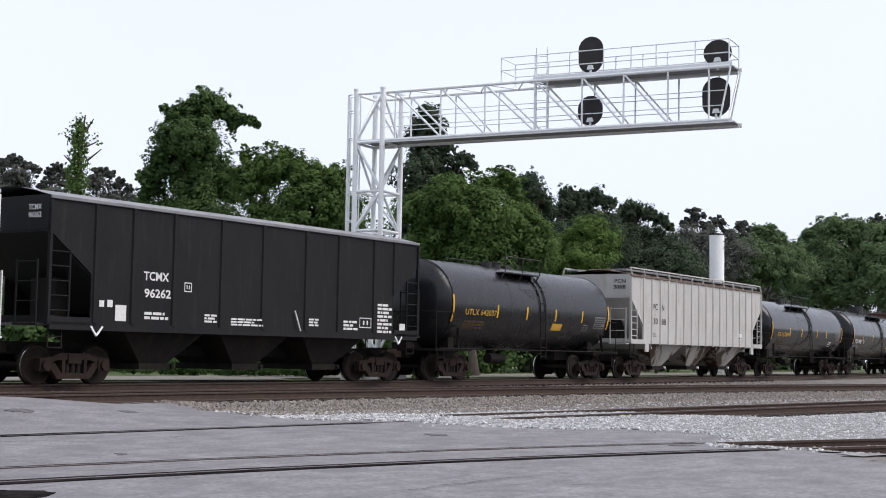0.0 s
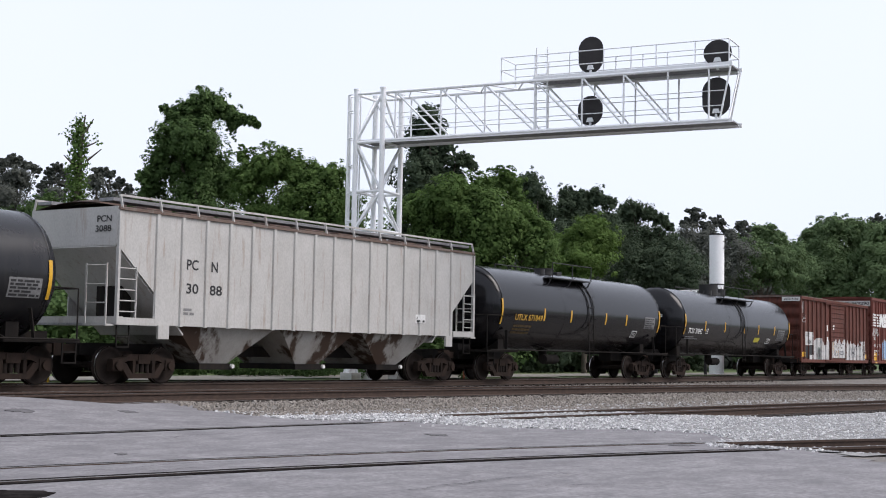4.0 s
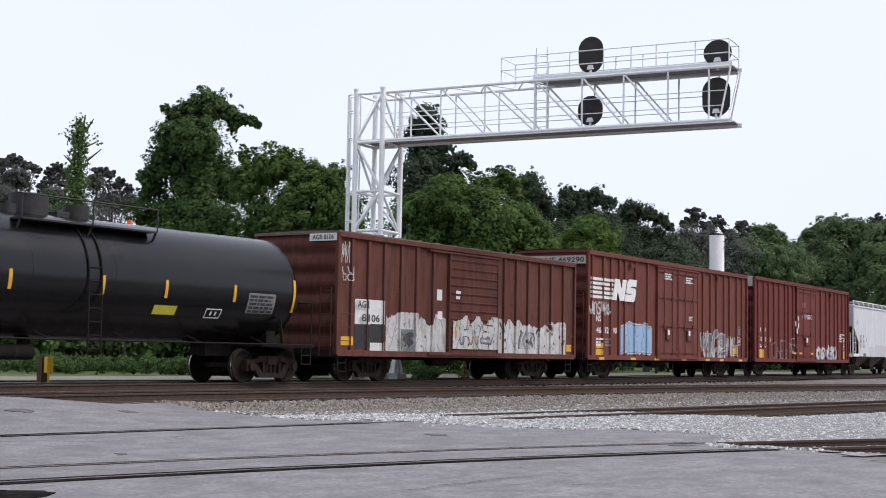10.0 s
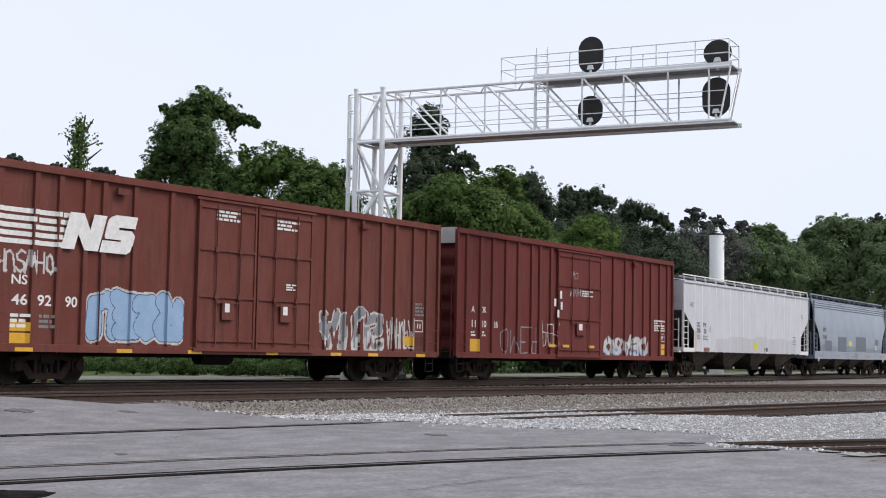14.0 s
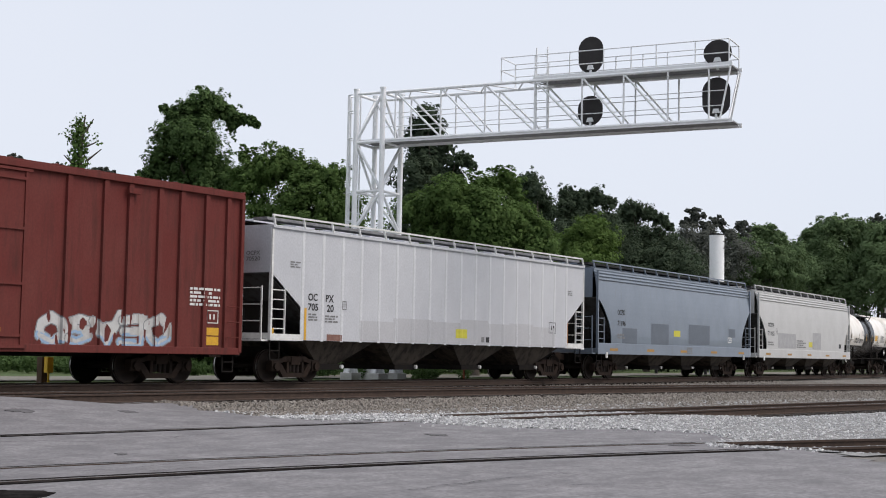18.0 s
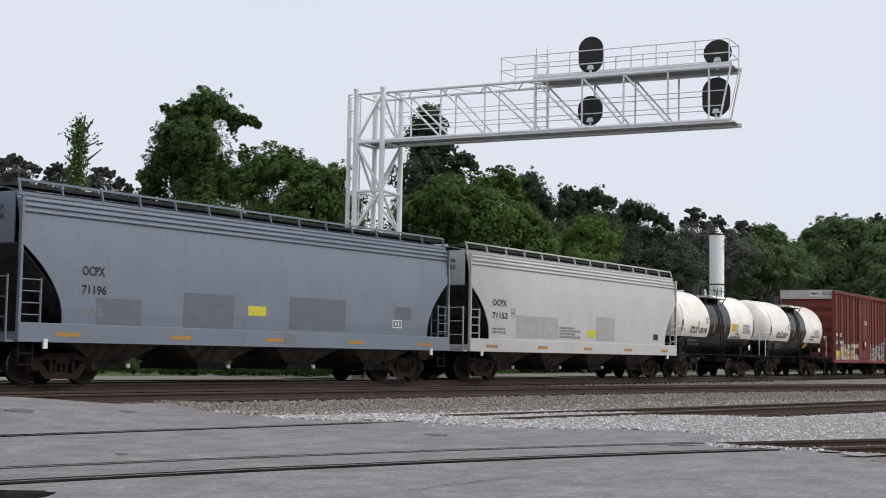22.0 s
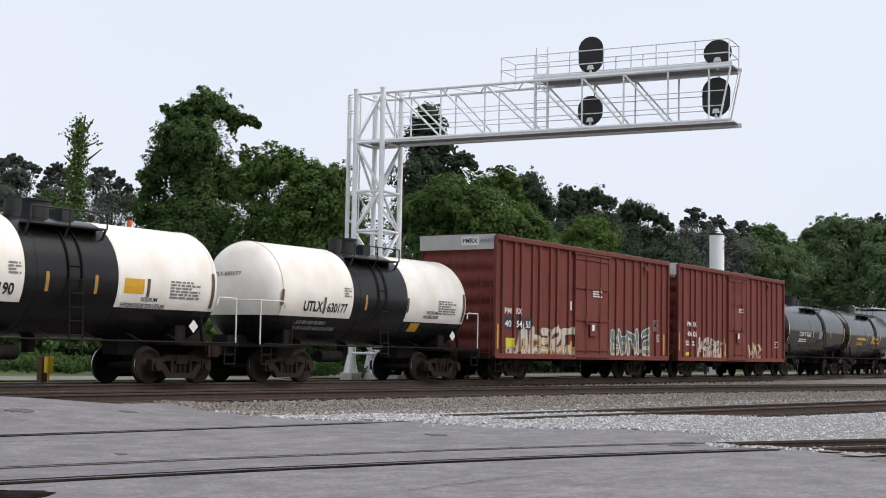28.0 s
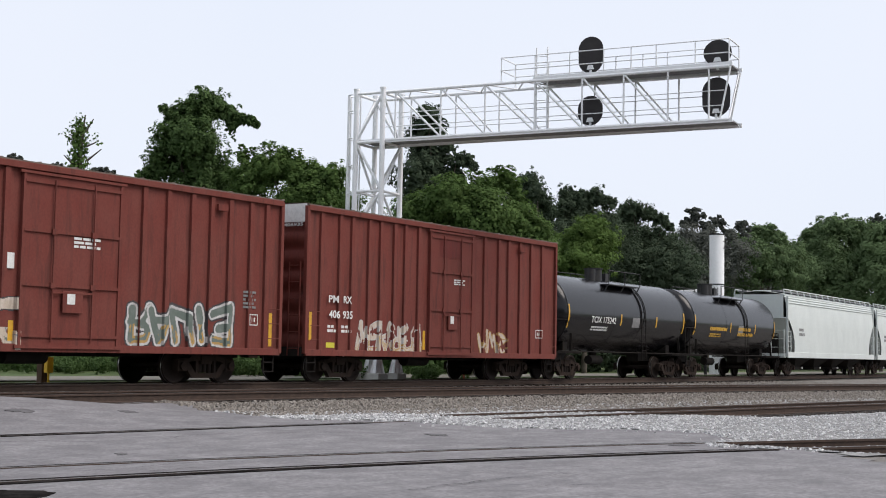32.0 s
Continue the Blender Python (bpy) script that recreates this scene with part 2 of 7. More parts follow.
lane = sheet("gravel_lane", axis_steps([(-60, 200, 4)]), axis_steps([(0, 40, 0.5)]), lambda x, y: main_line(x) + 4.6 < y < main_line(x) + 8.6, 0.012, GRAVEL_LANE)
tagged(lane, "pale gravel service lane behind the railway", "lane", kind="structure")

RAIL_PROFILE = [(-0.036, 0.0), (0.036, 0.0), (0.036, -0.035), (0.009, -0.05), (0.009, -0.15), (0.07, -0.165), (0.07, -0.18), (-0.07, -0.18), (-0.07, -0.165), (-0.009, -0.15), (-0.009, -0.05), (-0.036, -0.035)]


def rail(parent, line, off, x0, x1, top, step=2.0):
    """One rail beside a track's centre line: a rusty web and foot under a worn head."""
    body, head = [], []
    n = max(2, round((x1 - x0) / step))
    for k in range(n + 1):
        x = x0 + (x1 - x0) * k / n
        slope = (line(x + 0.1) - line(x - 0.1)) / 0.2
        q = math.sqrt(1 + slope * slope)
        ux, uy = -slope / q, 1 / q
        cx, cy = x + ux * off, line(x) + uy * off
        body.append([(cx + ux * a, cy + uy * a, top + b) for a, b in RAIL_PROFILE])
        head.append([(cx + ux * a, cy + uy * a, top + b) for a, b in ((-0.03, 0.003), (0.03, 0.003), (0.03, -0.002), (-0.03, -0.002))])
    r = part("rail", Shape().loft(body, smooth=False, caps=True), RUST_STEEL, parent)
    part("running_surface", Shape().loft(head, smooth=False, caps=True), BRIGHT_STEEL, r, "worn bright rail head")
    return r


def track(label, line, x0, x1, top, ties, group="railway tracks"):
    t = thing("railway_track", label, "track", group, kind="structure")
    for off in (-0.7525, 0.7525):
        rail(t, line, off, x0, x1, top)
    if ties:
        me = Shape().box(-0.115, 0.115, -1.3, 1.3, -0.17, 0).mesh("sleeper", [TIE_WOOD])
        x = ties[0]
        while x < ties[1]:
            slope = (line(x + 0.1) - line(x - 0.1)) / 0.2
            part("sleeper", me, None, t, at=pose(x, line(x), top - 0.175 - 0.012 * RNG.random(), 0, 0, math.degrees(math.atan(slope)) + RNG.uniform(-1, 1)))
            x += 0.53 + RNG.uniform(-0.03, 0.03)
    return t


track("rusty main track on wooden sleepers carrying the freight train", main_line, -120, 320, 0.0, (13, 70))
track("rusty nearer main track on wooden sleepers and ballast", near_line, -120, 160, -0.06, (14, 70))
track("disused siding rails set into asphalt and ballast", siding_line, -60, 120, -0.416, (21.5, 60))
track("curved spur rails set flush into the asphalt", spur_line, -30, 60, -0.466, (20, 40))


def flangeway(line, off, x0, x1, width, z):
    """A dark open groove beside a rail in the road."""
    s = Shape()
    rings = []
    n = round((x1 - x0) / 0.5)
    for k in range(n + 1):
        x = x0 + (x1 - x0) * k / n
        w = width * (0.6 + 0.5 * noise.noise(Vector((x * 0.9, off, 1))) ** 2 * 2)
        slope = (line(x + 0.1) - line(x - 0.1)) / 0.2
        q = math.sqrt(1 + slope * slope)
        rings.append([(x - slope / q * (off + a), line(x) + (off + a) / q, height(x, line(x) + off) + z + b) for a, b in ((-w, 0.004), (0, 0.01), (w, 0.004), (0, -0.05))])
    s.loft(rings, smooth=False, caps=True)
    return s


JOINT = surface("tar_and_dirt", (0.013, 0.012, 0.012), (0.03, 0.027, 0.026), rough=0.95, spec=0.0, scale=5, grain=40, bump=0.4)
for line, off, width in ((siding_line, -0.66, 0.085), (siding_line, -0.85, 0.06), (spur_line, -0.64, 0.12), (spur_line, -0.89, 0.14), (spur_line, 0.84, 0.045)):
    tagged(part("road_joint", flangeway(line, off, 2.0, 20.5, width, 0.004), JOINT), "dark dirt-filled groove beside a rail in asphalt", "joint", "grooves in the road", "structure")

CRACK = surface("filled_crack", (0.045, 0.043, 0.045), (0.08, 0.077, 0.08), rough=0.95, scale=5, grain=40, bump=0.2, spec=0.05)


def cracks():
    """Fine tar-dark cracks wandering over the road."""
    rng = random.Random(5)
    s = Shape()
    for _ in range(12):
        x, y = rng.uniform(6, 19.5), rng.uniform(-24, -7.5)
        a = rng.uniform(-0.9, 0.3)
        for _ in range(rng.randint(6, 18)):
            a += rng.uniform(-0.5, 0.5)
            nx, ny = x + 0.22 * math.cos(a), y + 0.22 * math.sin(a)
            if nx > road_edge(ny) - 0.3 or ny > -7:
                break
            w = rng.uniform(0.004, 0.011)
            px_, py_ = -math.sin(a) * w, math.cos(a) * w
            s.add([(x - px_, y - py_, height(x, y) + 0.012), (nx - px_, ny - py_, height(nx, ny) + 0.012), (nx + px_, ny + py_, height(nx, ny) + 0.012), (x + px_, y + py_, height(x, y) + 0.012)], [(0, 1, 2, 3)])
            x, y = nx, ny
    return tagged(part("road_cracks", s, CRACK), "fine dark cracks in the asphalt", "crack", kind="stuff")


cracks()
rng = random.Random(9)
hole = [(8.0 + 0.75 * math.cos(a) * rng.uniform(0.7, 1.1), -16.2 + 0.5 * math.sin(a) * rng.uniform(0.7, 1.1)) for a in [k * 0.314 for k in range(20)]]
tagged(part("road_hole", Shape().plate([(x, y, height(x, y) + 0.006) for x, y in hole], (0, 0, 1), 0.05), JOINT), "dark broken hollow in the asphalt", "pothole", kind="structure")


DENT = surface("worn_dent", (0.1, 0.096, 0.1), (0.14, 0.135, 0.14), rough=0.9, scale=5, grain=30, bump=0.3, spec=0.2)
STAINS = ((19.1, -13.3, 0.26, 0.35), (13.9, -8.3, 0.14, 0.25), (15.3, -7.3, 0.3, 0.3), (17.4, -7.6, 0.22, 0.3), (12.3, -13.2, 0.1, 0.2), (20.0, -17.3, 0.3, 0.3))


def road_stain(x, y, wide, deep, seed):
    """A shallow dark dent in the asphalt."""
    rng = random.Random(seed)
    ring = []
    for k in range(18):
        a = k * math.pi / 9
        r = rng.uniform(0.45, 1.0)
        p = Vector((x, y, 0)) + Vector((math.cos(YAW), -math.sin(YAW), 0)) * wide * math.cos(a) * r + Vector((math.sin(YAW), math.cos(YAW), 0)) * deep * math.sin(a) * r
        ring.append((p.x, p.y, height(p.x, p.y) + 0.009))
    return tagged(part("road_stain", Shape().plate(ring, (0, 0, 1), 0.03), DENT), "dark shallow dent in the asphalt", "stain", "dents in the road", "structure")


for n, (x, y, wide, deep) in enumerate(STAINS):
    road_stain(x, y, wide, deep, 90 + n)


def scatter(name, label, count, where, material, size, seed):
    """Loose stones, as one heap of small blocks."""
    rng = random.Random(seed)
    s = Shape()
    base = [(-1, -0.8, -0.6), (0.9, -1, -0.5), (1, 0.9, -0.6), (-0.8, 1, -0.5), (-0.6, -0.6, 0.6), (0.7, -0.5, 0.7), (0.5, 0.7, 0.5), (-0.5, 0.5, 0.7)]
    faces = [(3, 2, 1, 0), (4, 5, 6, 7), (0, 1, 5, 4), (1, 2, 6, 5), (2, 3, 7, 6), (3, 0, 4, 7)]
    for _ in range(count):
        x, y = where(rng)
        if x is None:
            continue
        r = size * rng.uniform(0.5, 1.35)
        a = rng.uniform(0, 6.28)
        c, d = math.cos(a), math.sin(a)
        z = height(x, y) + r * rng.uniform(-0.1, 0.5)
        e = rng.uniform(0.5, 1.0)
        t = rng.uniform(-0.5, 0.5)
        s.add([(x + r * (p * c - q * e * d), y + r * (p * d + q * e * c), z + r * (w * 0.8 + t * p)) for p, q, w in base], faces)
    me = bpy.data.meshes.new(name)
    me.from_pydata(s.v, [], s.f)
    me.materials.append(material)
    return tagged(new(name, me), label, "stones", kind="stuff")


def on_shoulder(rng):
    x = rng.uniform(19.5, 62)
    y = near_line(x) - rng.uniform(0.95, 4.4)
    return (x, y) if x > road_edge(y) - 0.2 else (None, None)


def on_pale(rng):
    x = 20 + rng.expovariate(1 / 14)
    y = rng.uniform(siding_line(x) - 9.5, near_line(x) - 3.2)
    if x > 60 or x < road_edge(y) - (0.2 if rng.random() > 0.02 else 1.2) or rng.random() < 0.35 * smooth(-12, -16, y):
        return None, None
    return x, y


def between(rng):
    x = rng.uniform(17, 70)
    a, b = near_line(x) + 0.8, main_line(x) - 0.8
    return x, rng.uniform(a, b)


scatter("ballast_stones", "grey-brown crushed stone along the near track", 17000, on_shoulder, STONE, 0.042, 1)
scatter("limestone_gravel", "pale loose limestone gravel round the siding", 42000, on_pale, PALE_STONE, 0.027, 2)
scatter("track_stones", "grey crushed stone between the tracks", 6000, between, STONE, 0.04, 3)


# ---- signal cantilever and things beside the line ----
RIGHT = Vector((math.cos(YAW), -math.sin(YAW), 0))
AHEAD = Vector((math.sin(YAW), math.cos(YAW), 0))


def spot(a, d, z=0.0):
    """A place a metres to the right of the view's line and d metres along it."""
    p = EYE + RIGHT * a + AHEAD * d
    return Vector((p.x, p.y, z))


GALVANISED = surface("galvanised_paint", (0.88, 0.89, 0.9), (0.82, 0.83, 0.85), rough=0.45, metal=0.0, scale=3, grain=40, bump=0.05,
                     grime=(0.5, 0.48, 0.45), grime_mix=(0.66, 0.9), grime_scale=(3, 3, 0.6))
GRATING = surface("walkway_grating", (0.3, 0.3, 0.31), (0.22, 0.22, 0.23), rough=0.6, metal=0.4, scale=6, grain=60, bump=0.3)
SIGNAL_BLACK = surface("signal_black", (0.021, 0.018, 0.0185), (0.028, 0.025, 0.025), rough=0.55, scale=5, grain=40, bump=0.05)
CONCRETE = surface("weathered_concrete", (0.5, 0.49, 0.46), (0.4, 0.39, 0.36), rough=0.9, scale=2, grain=25, bump=0.3)

MAST = spot(-2.4, 49.8)
ARM = (RIGHT * 0.8935 - AHEAD * 0.449).normalized()
SIDE = Vector((0, 0, 1)).cross(ARM)                     # away from the camera
LOW, HIGH, REACH = 8.42, 10.13, 13.0
HALF, LEG_A, LEG_S = 0.6, 0.54, 0.69


def truss(t, side, z):
    return MAST + ARM * t + SIDE * side + Vector((0, 0, z))


def build_signal_bridge():
    root = thing("signal_cantilever", "white galvanised signal cantilever reaching over the tracks from a four-legged mast", "signal bridge")
    ground_z = 0.0
    for t, s in ((-LEG_A, -LEG_S), (LEG_A, -LEG_S), (-LEG_A, LEG_S), (LEG_A, LEG_S)):
        leg = part("mast_leg", Shape().rod(truss(t, s, 0.2), truss(t, s, 10.26), 0.095, 14), GALVANISED, root)
        part("cap", Shape().rod(truss(t, s, 10.26), truss(t, s, 10.31), 0.115, 14), GALVANISED, leg)
        flare = Shape().rod(truss(t, s, 0.16), truss(t, s, 0.8), 0.16, 10, 0.112)
        for k in range(4):
            a = k * math.pi / 2 + 0.4
            d = Vector((math.cos(a), math.sin(a), 0))
            flare.plate([truss(t, s, 0.16) + d * 0.08, truss(t, s, 0.16) + d * 0.27, truss(t, s, 0.8) + d * 0.12], d.cross(Vector((0, 0, 1))), 0.025)
        part("base_shoe", flare, GALVANISED, leg, "finned white base shoe")
        p = truss(t, s, 0)
        part("footing", Shape().box(p.x - 0.27, p.x + 0.27, p.y - 0.27, p.y + 0.27, -0.45, 0.16), CONCRETE, leg, "square concrete footing", bevel=0.02)
    levels = [0.85, 2.35, 3.78, 5.2, 6.6, 8.36, 10.12]
    ring = [(-LEG_A, -LEG_S), (LEG_A, -LEG_S), (LEG_A, LEG_S), (-LEG_A, LEG_S)]
    for n, z in enumerate(levels):
        for k in range(4):
            a, b = ring[k], ring[(k + 1) % 4]
            part("mast_brace", Shape().rod(truss(*a, z), truss(*b, z), 0.05, 8), GALVANISED, root)
            if n + 1 < len(levels):
                a2, b2 = (a, b) if (n + k) % 2 else (b, a)
                part("mast_brace", Shape().rod(truss(*a2, z), truss(*b2, levels[n + 1]), 0.048, 8), GALVANISED, root)
    for s in (-HALF, HALF):
        for z in (LOW, HIGH):
            part("chord", Shape().rod(truss(0.4, s, z), truss(REACH, s, z), 0.055, 10), GALVANISED, root)
        posts = [1.0, 2.8, 4.5, 6.35, 8.05, 9.5, 11.0, 12.35]
        for n, t in enumerate(posts):
            part("truss_post", Shape().rod(truss(t, s, LOW), truss(t, s, HIGH), 0.032, 8), GALVANISED, root)
            if n + 2 < len(posts):
                part("truss_diagonal", Shape().rod(truss(t, s, HIGH), truss(posts[n + 1], s, LOW), 0.036, 8), GALVANISED, root)
        for z in (LOW + 0.5, LOW + 0.98):
            part("hand_rail", Shape().rod(truss(0.5, s * 0.72, z), truss(REACH - 0.2, s * 0.72, z), 0.016, 6), GALVANISED, root)
    for n in range(8):
        t = 0.9 + n * 0.72
        z = HIGH
        part("top_brace", Shape().rod(truss(t, -HALF if n % 2 else HALF, z), truss(t + 0.72, HALF if n % 2 else -HALF, z), 0.026, 6), GALVANISED, root)
    part("walkway", Shape().plate([truss(-0.5, -HALF * 0.95, LOW + 0.05), truss(REACH, -HALF * 0.95, LOW + 0.05), truss(REACH, HALF * 0.95, LOW + 0.05), truss(-0.5, HALF * 0.95, LOW + 0.05)], (0, 0, 1), 0.05), GRATING, root, "steel grating walkway")
    part("walkway", Shape().plate([truss(6.3, -HALF, HIGH + 0.12), truss(REACH, -HALF, HIGH + 0.12), truss(REACH, HALF, HIGH + 0.12), truss(6.3, HALF, HIGH + 0.12)], (0, 0, 1), 0.05), GRATING, root, "steel grating walkway")
    for s in (-HALF, HALF):
        part("toe_beam", Shape().bar(truss(-0.5, s, LOW - 0.02), truss(REACH + 0.1, s, LOW - 0.02), 0.06, 0.14), GALVANISED, root)
        part("toe_beam", Shape().bar(truss(6.3, s, HIGH + 0.08), truss(REACH + 0.1, s, HIGH + 0.08), 0.06, 0.12), GALVANISED, root)
        for z in (0.44, 0.88):
            part("hand_rail", Shape().rod(truss(5.1, s, HIGH + z), truss(REACH, s, HIGH + z), 0.02, 6), GALVANISED, root)
        for t in (5.1, 6.35, 7.6, 8.8, 9.75, 10.6, 11.9, REACH):
            part("rail_post", Shape().rod(truss(t, s, HIGH), truss(t, s, HIGH + 0.88), 0.022, 6), GALVANISED, root)
    for z in (0.44, 0.88):
        part("hand_rail", Shape().rod(truss(REACH, -HALF, HIGH + z), truss(REACH, HALF, HIGH + z), 0.02, 6), GALVANISED, root)
        part("hand_rail", Shape().rod(truss(5.1, -HALF, HIGH + z), truss(5.1, HALF, HIGH + z), 0.02, 6), GALVANISED, root)
    for s in (-HALF, HALF):
        part("end_brace", Shape().rod(truss(REACH - 0.3, s, LOW), truss(REACH + 0.05, s, HIGH), 0.03, 8), GALVANISED, root)
    part("end_brace", Shape().rod(truss(REACH, -HALF, LOW), truss(REACH, HALF, HIGH), 0.03, 8), GALVANISED, root)

    def ladder(t, s, z0, z1, along):
        rail_gap = ARM * 0.2 if along else SIDE * 0.2
        base = truss(t, s, 0)
        up = Vector((0, 0, 1))
        for sign in (-1, 1):
            part("ladder_rail", Shape().rod(base + rail_gap * sign + up * z0, base + rail_gap * sign + up * z1, 0.028, 6), GALVANISED, root)
        z = z0 + 0.15
        while z < z1 - 0.1:
            part("rung", Shape().rod(base - rail_gap + up * z, base + rail_gap + up * z, 0.013, 5), GALVANISED, root)
            z += 0.3
    ladder(6.55, -HALF * 0.8, LOW, HIGH + 1.15, True)
    ladder(-0.86, -0.05, 0.6, 10.2, False)
    for z in (2.6, 3.6, 4.6, 5.6, 6.6, 7.6, 8.6, 9.6, 10.2):
        cage = [truss(-0.86 - 0.36 * math.sin(a), -0.05 + 0.3 * math.cos(a), z) for a in [k * math.pi / 6 for k in range(7)]]
        hoop = Shape()
        for a, b in zip(cage, cage[1:]):
            hoop.rod(a, b, 0.026, 5)
        part("cage_hoop", hoop, GALVANISED, root)
    for a in [k * math.pi / 5 for k in range(1, 5)]:
        p = (-0.86 - 0.36 * math.sin(a), -0.05 + 0.3 * math.cos(a))
        part("cage_bar", Shape().rod(truss(*p, 2.6), truss(*p, 10.2), 0.03, 6), GALVANISED, root)
    return root


def build_signal_head(bridge, t, side, z, half_w, half_h, label):
    """A black target board with its lamp case and hoods, turned along the track."""
    c = truss(t, side, z)
    n = SIDE
    u = ARM
    up = Vector((0, 0, 1))
    outline = []
    rise = min(half_w, half_h)
    flat = half_h - rise
    for k in range(28):
        a = 2 * math.pi * k / 28
        s = math.sin(a)
        outline.append(c + u * half_w * math.cos(a) + up * (rise * s + (flat if s >= 0 else -flat)))
    head = part("signal_head", Shape().plate(outline, n, 0.02), SIGNAL_BLACK, bridge, label)
    case = Shape()
    case.plate([c + n * 0.16 + u * i * half_w * 0.55 + up * j * half_h * 0.72 for i, j in ((-1, -1), (1, -1), (1, 1), (-1, 1))], n, 0.14)
    part("lamp_case", case, SIGNAL_BLACK, head, "black lamp case behind the board", bevel=0.02)
    count = 3 if flat > 0.1 else 1
    for k in range(count):
        q = c + up * (k - (count - 1) / 2) * 0.34
        part("hood", Shape().loft([[q + n * (e + 0.12) + (u * math.cos(a) + up * math.sin(a)) * 0.13 for a in [i * math.pi / 8 for i in range(-2, 11)]] for e in (0.03, 0.3)], close=False), SIGNAL_BLACK, head)
    foot = -half_h
    part("bracket", Shape().rod(c + up * (foot - 0.14), c + up * (foot + 0.1), 0.05, 8), GALVANISED, head, "pale mounting bracket")
    part("bracket", Shape().plate([c - n * 0.03 + u * i * 0.13 + up * (foot + 0.12 + j) for i, j in ((-1, 0), (1, 0), (0.6, 0.14), (-0.6, 0.14))], n, 0.03), GALVANISED, head, "pale mounting bracket")
    return head


BRIDGE = build_signal_bridge()
build_signal_head(BRIDGE, 8.2, -0.2, 10.95, 0.44, 0.62, "tall black oval signal board on the upper walkway")
build_signal_head(BRIDGE, 8.2, -0.2, 9.06, 0.44, 0.5, "black rounded signal board on the lower walkway")
build_signal_head(BRIDGE, 12.52, -0.2, 10.67, 0.46, 0.42, "round black signal board at the end of the walkway")
build_signal_head(BRIDGE, 12.48, -0.2, 9.23, 0.46, 0.64, "tall black oval signal board below the end walkway")

WHITE_PAINT = surface("white_enamel", (0.95, 0.95, 0.95), (0.92, 0.92, 0.92), rough=0.4, scale=2, grain=30, bump=0.03, grime=(0.55, 0.53, 0.5), grime_mix=(0.68, 0.9), grime_scale=(2, 2, 0.4))
DARK_IRON = surface("dark_iron", (0.03, 0.03, 0.032), (0.045, 0.043, 0.04), rough=0.6, metal=0.3, scale=6, grain=40, bump=0.1)
YELLOW = surface("yellow_paint", (0.85, 0.55, 0.03), (0.75, 0.46, 0.03), rough=0.5, scale=5, grain=40, bump=0.05)
ORANGE = surface("orange_plastic", (0.7, 0.14, 0.04), (0.6, 0.1, 0.04), rough=0.5, scale=5, grain=40, bump=0.03)
FADED_ORANGE = surface("faded_orange", (0.3, 0.1, 0.05), (0.24, 0.08, 0.04), rough=0.7, scale=5, grain=40, bump=0.05)
POST_WOOD = surface("old_post_wood", (0.12, 0.08, 0.05), (0.08, 0.05, 0.035), rough=0.9, scale=4, stretch=(4, 4, 0.6), grain=30, bump=0.4)


def build_tower():
    c = spot(15.8, 80.0)
    root = thing("white_tower", "tall white round steel tower with dark bands", "tower", at=Matrix.Translation(c))
    part("shell", Shape().rod((0, 0, 0), (0, 0, 8.0), 0.42, 28), WHITE_PAINT, root)
    part("cap_ring", Shape().rod((0, 0, 7.98), (0, 0, 8.06), 0.44, 28), DARK_IRON, root, "dark cap ring")
    part("lower_band", Shape().rod((0, 0, 5.1), (0, 0, 5.17), 0.435, 28), DARK_IRON, root, "dark band")
    for k in range(3):
        p = RIGHT * (-0.22 + 0.2 * k) - AHEAD * 0.42
        part("guard", Shape().rod((p.x, p.y, 4.5), (p.x, p.y, 4.95), 0.02, 6), DARK_IRON, root)
    q = RIGHT * 0.36 - AHEAD * 0.3
    bracket = part("lamp_bracket", Shape().bar(q + Vector((0, 0, 7.3)), q + RIGHT * 0.45 + Vector((0, 0, 7.28)), 0.06, 0.06), DARK_IRON, root)
    up = Vector((0, 0, 1))
    hoop = Shape()
    for a, b in ((7.22, 7.22), (7.62, 7.62)):
        hoop.bar(q - RIGHT * 0.12 + up * a, q + RIGHT * 0.12 + up * b, 0.03, 0.04)
    for e in (-0.12, 0.12):
        hoop.bar(q + RIGHT * e + up * 7.22, q + RIGHT * e + up * 7.62, 0.03, 0.04)
    part("bracket_frame", hoop, DARK_IRON, bracket)
    return root


def build_platform():
    c = spot(14.25, 82.0)
    root = thing("loading_platform", "white-railed steel loading platform on posts", "platform")
    a, b = c - RIGHT * 1.6, c + RIGHT * 1.3
    part("deck", Shape().bar(a + Vector((0, 0, 4.3)), b + Vector((0, 0, 4.3)), 1.2, 0.12), DARK_IRON, root)
    part("top_rail", Shape().bar(a + Vector((0, 0, 4.75)), b + Vector((0, 0, 4.92)), 0.1, 0.1), WHITE_PAINT, root)
    for k in range(6):
        p = c + RIGHT * (-0.1 + 0.27 * k)
        part("baluster", Shape().bar(p + Vector((0, 0, 4.36)), p + Vector((0, 0, 4.85)), 0.13, 0.13), WHITE_PAINT, root)
    for p in (a, b):
        part("post", Shape().bar(p + Vector((0, 0, -0.1)), p + Vector((0, 0, 4.25)), 0.14, 0.14), DARK_IRON, root)


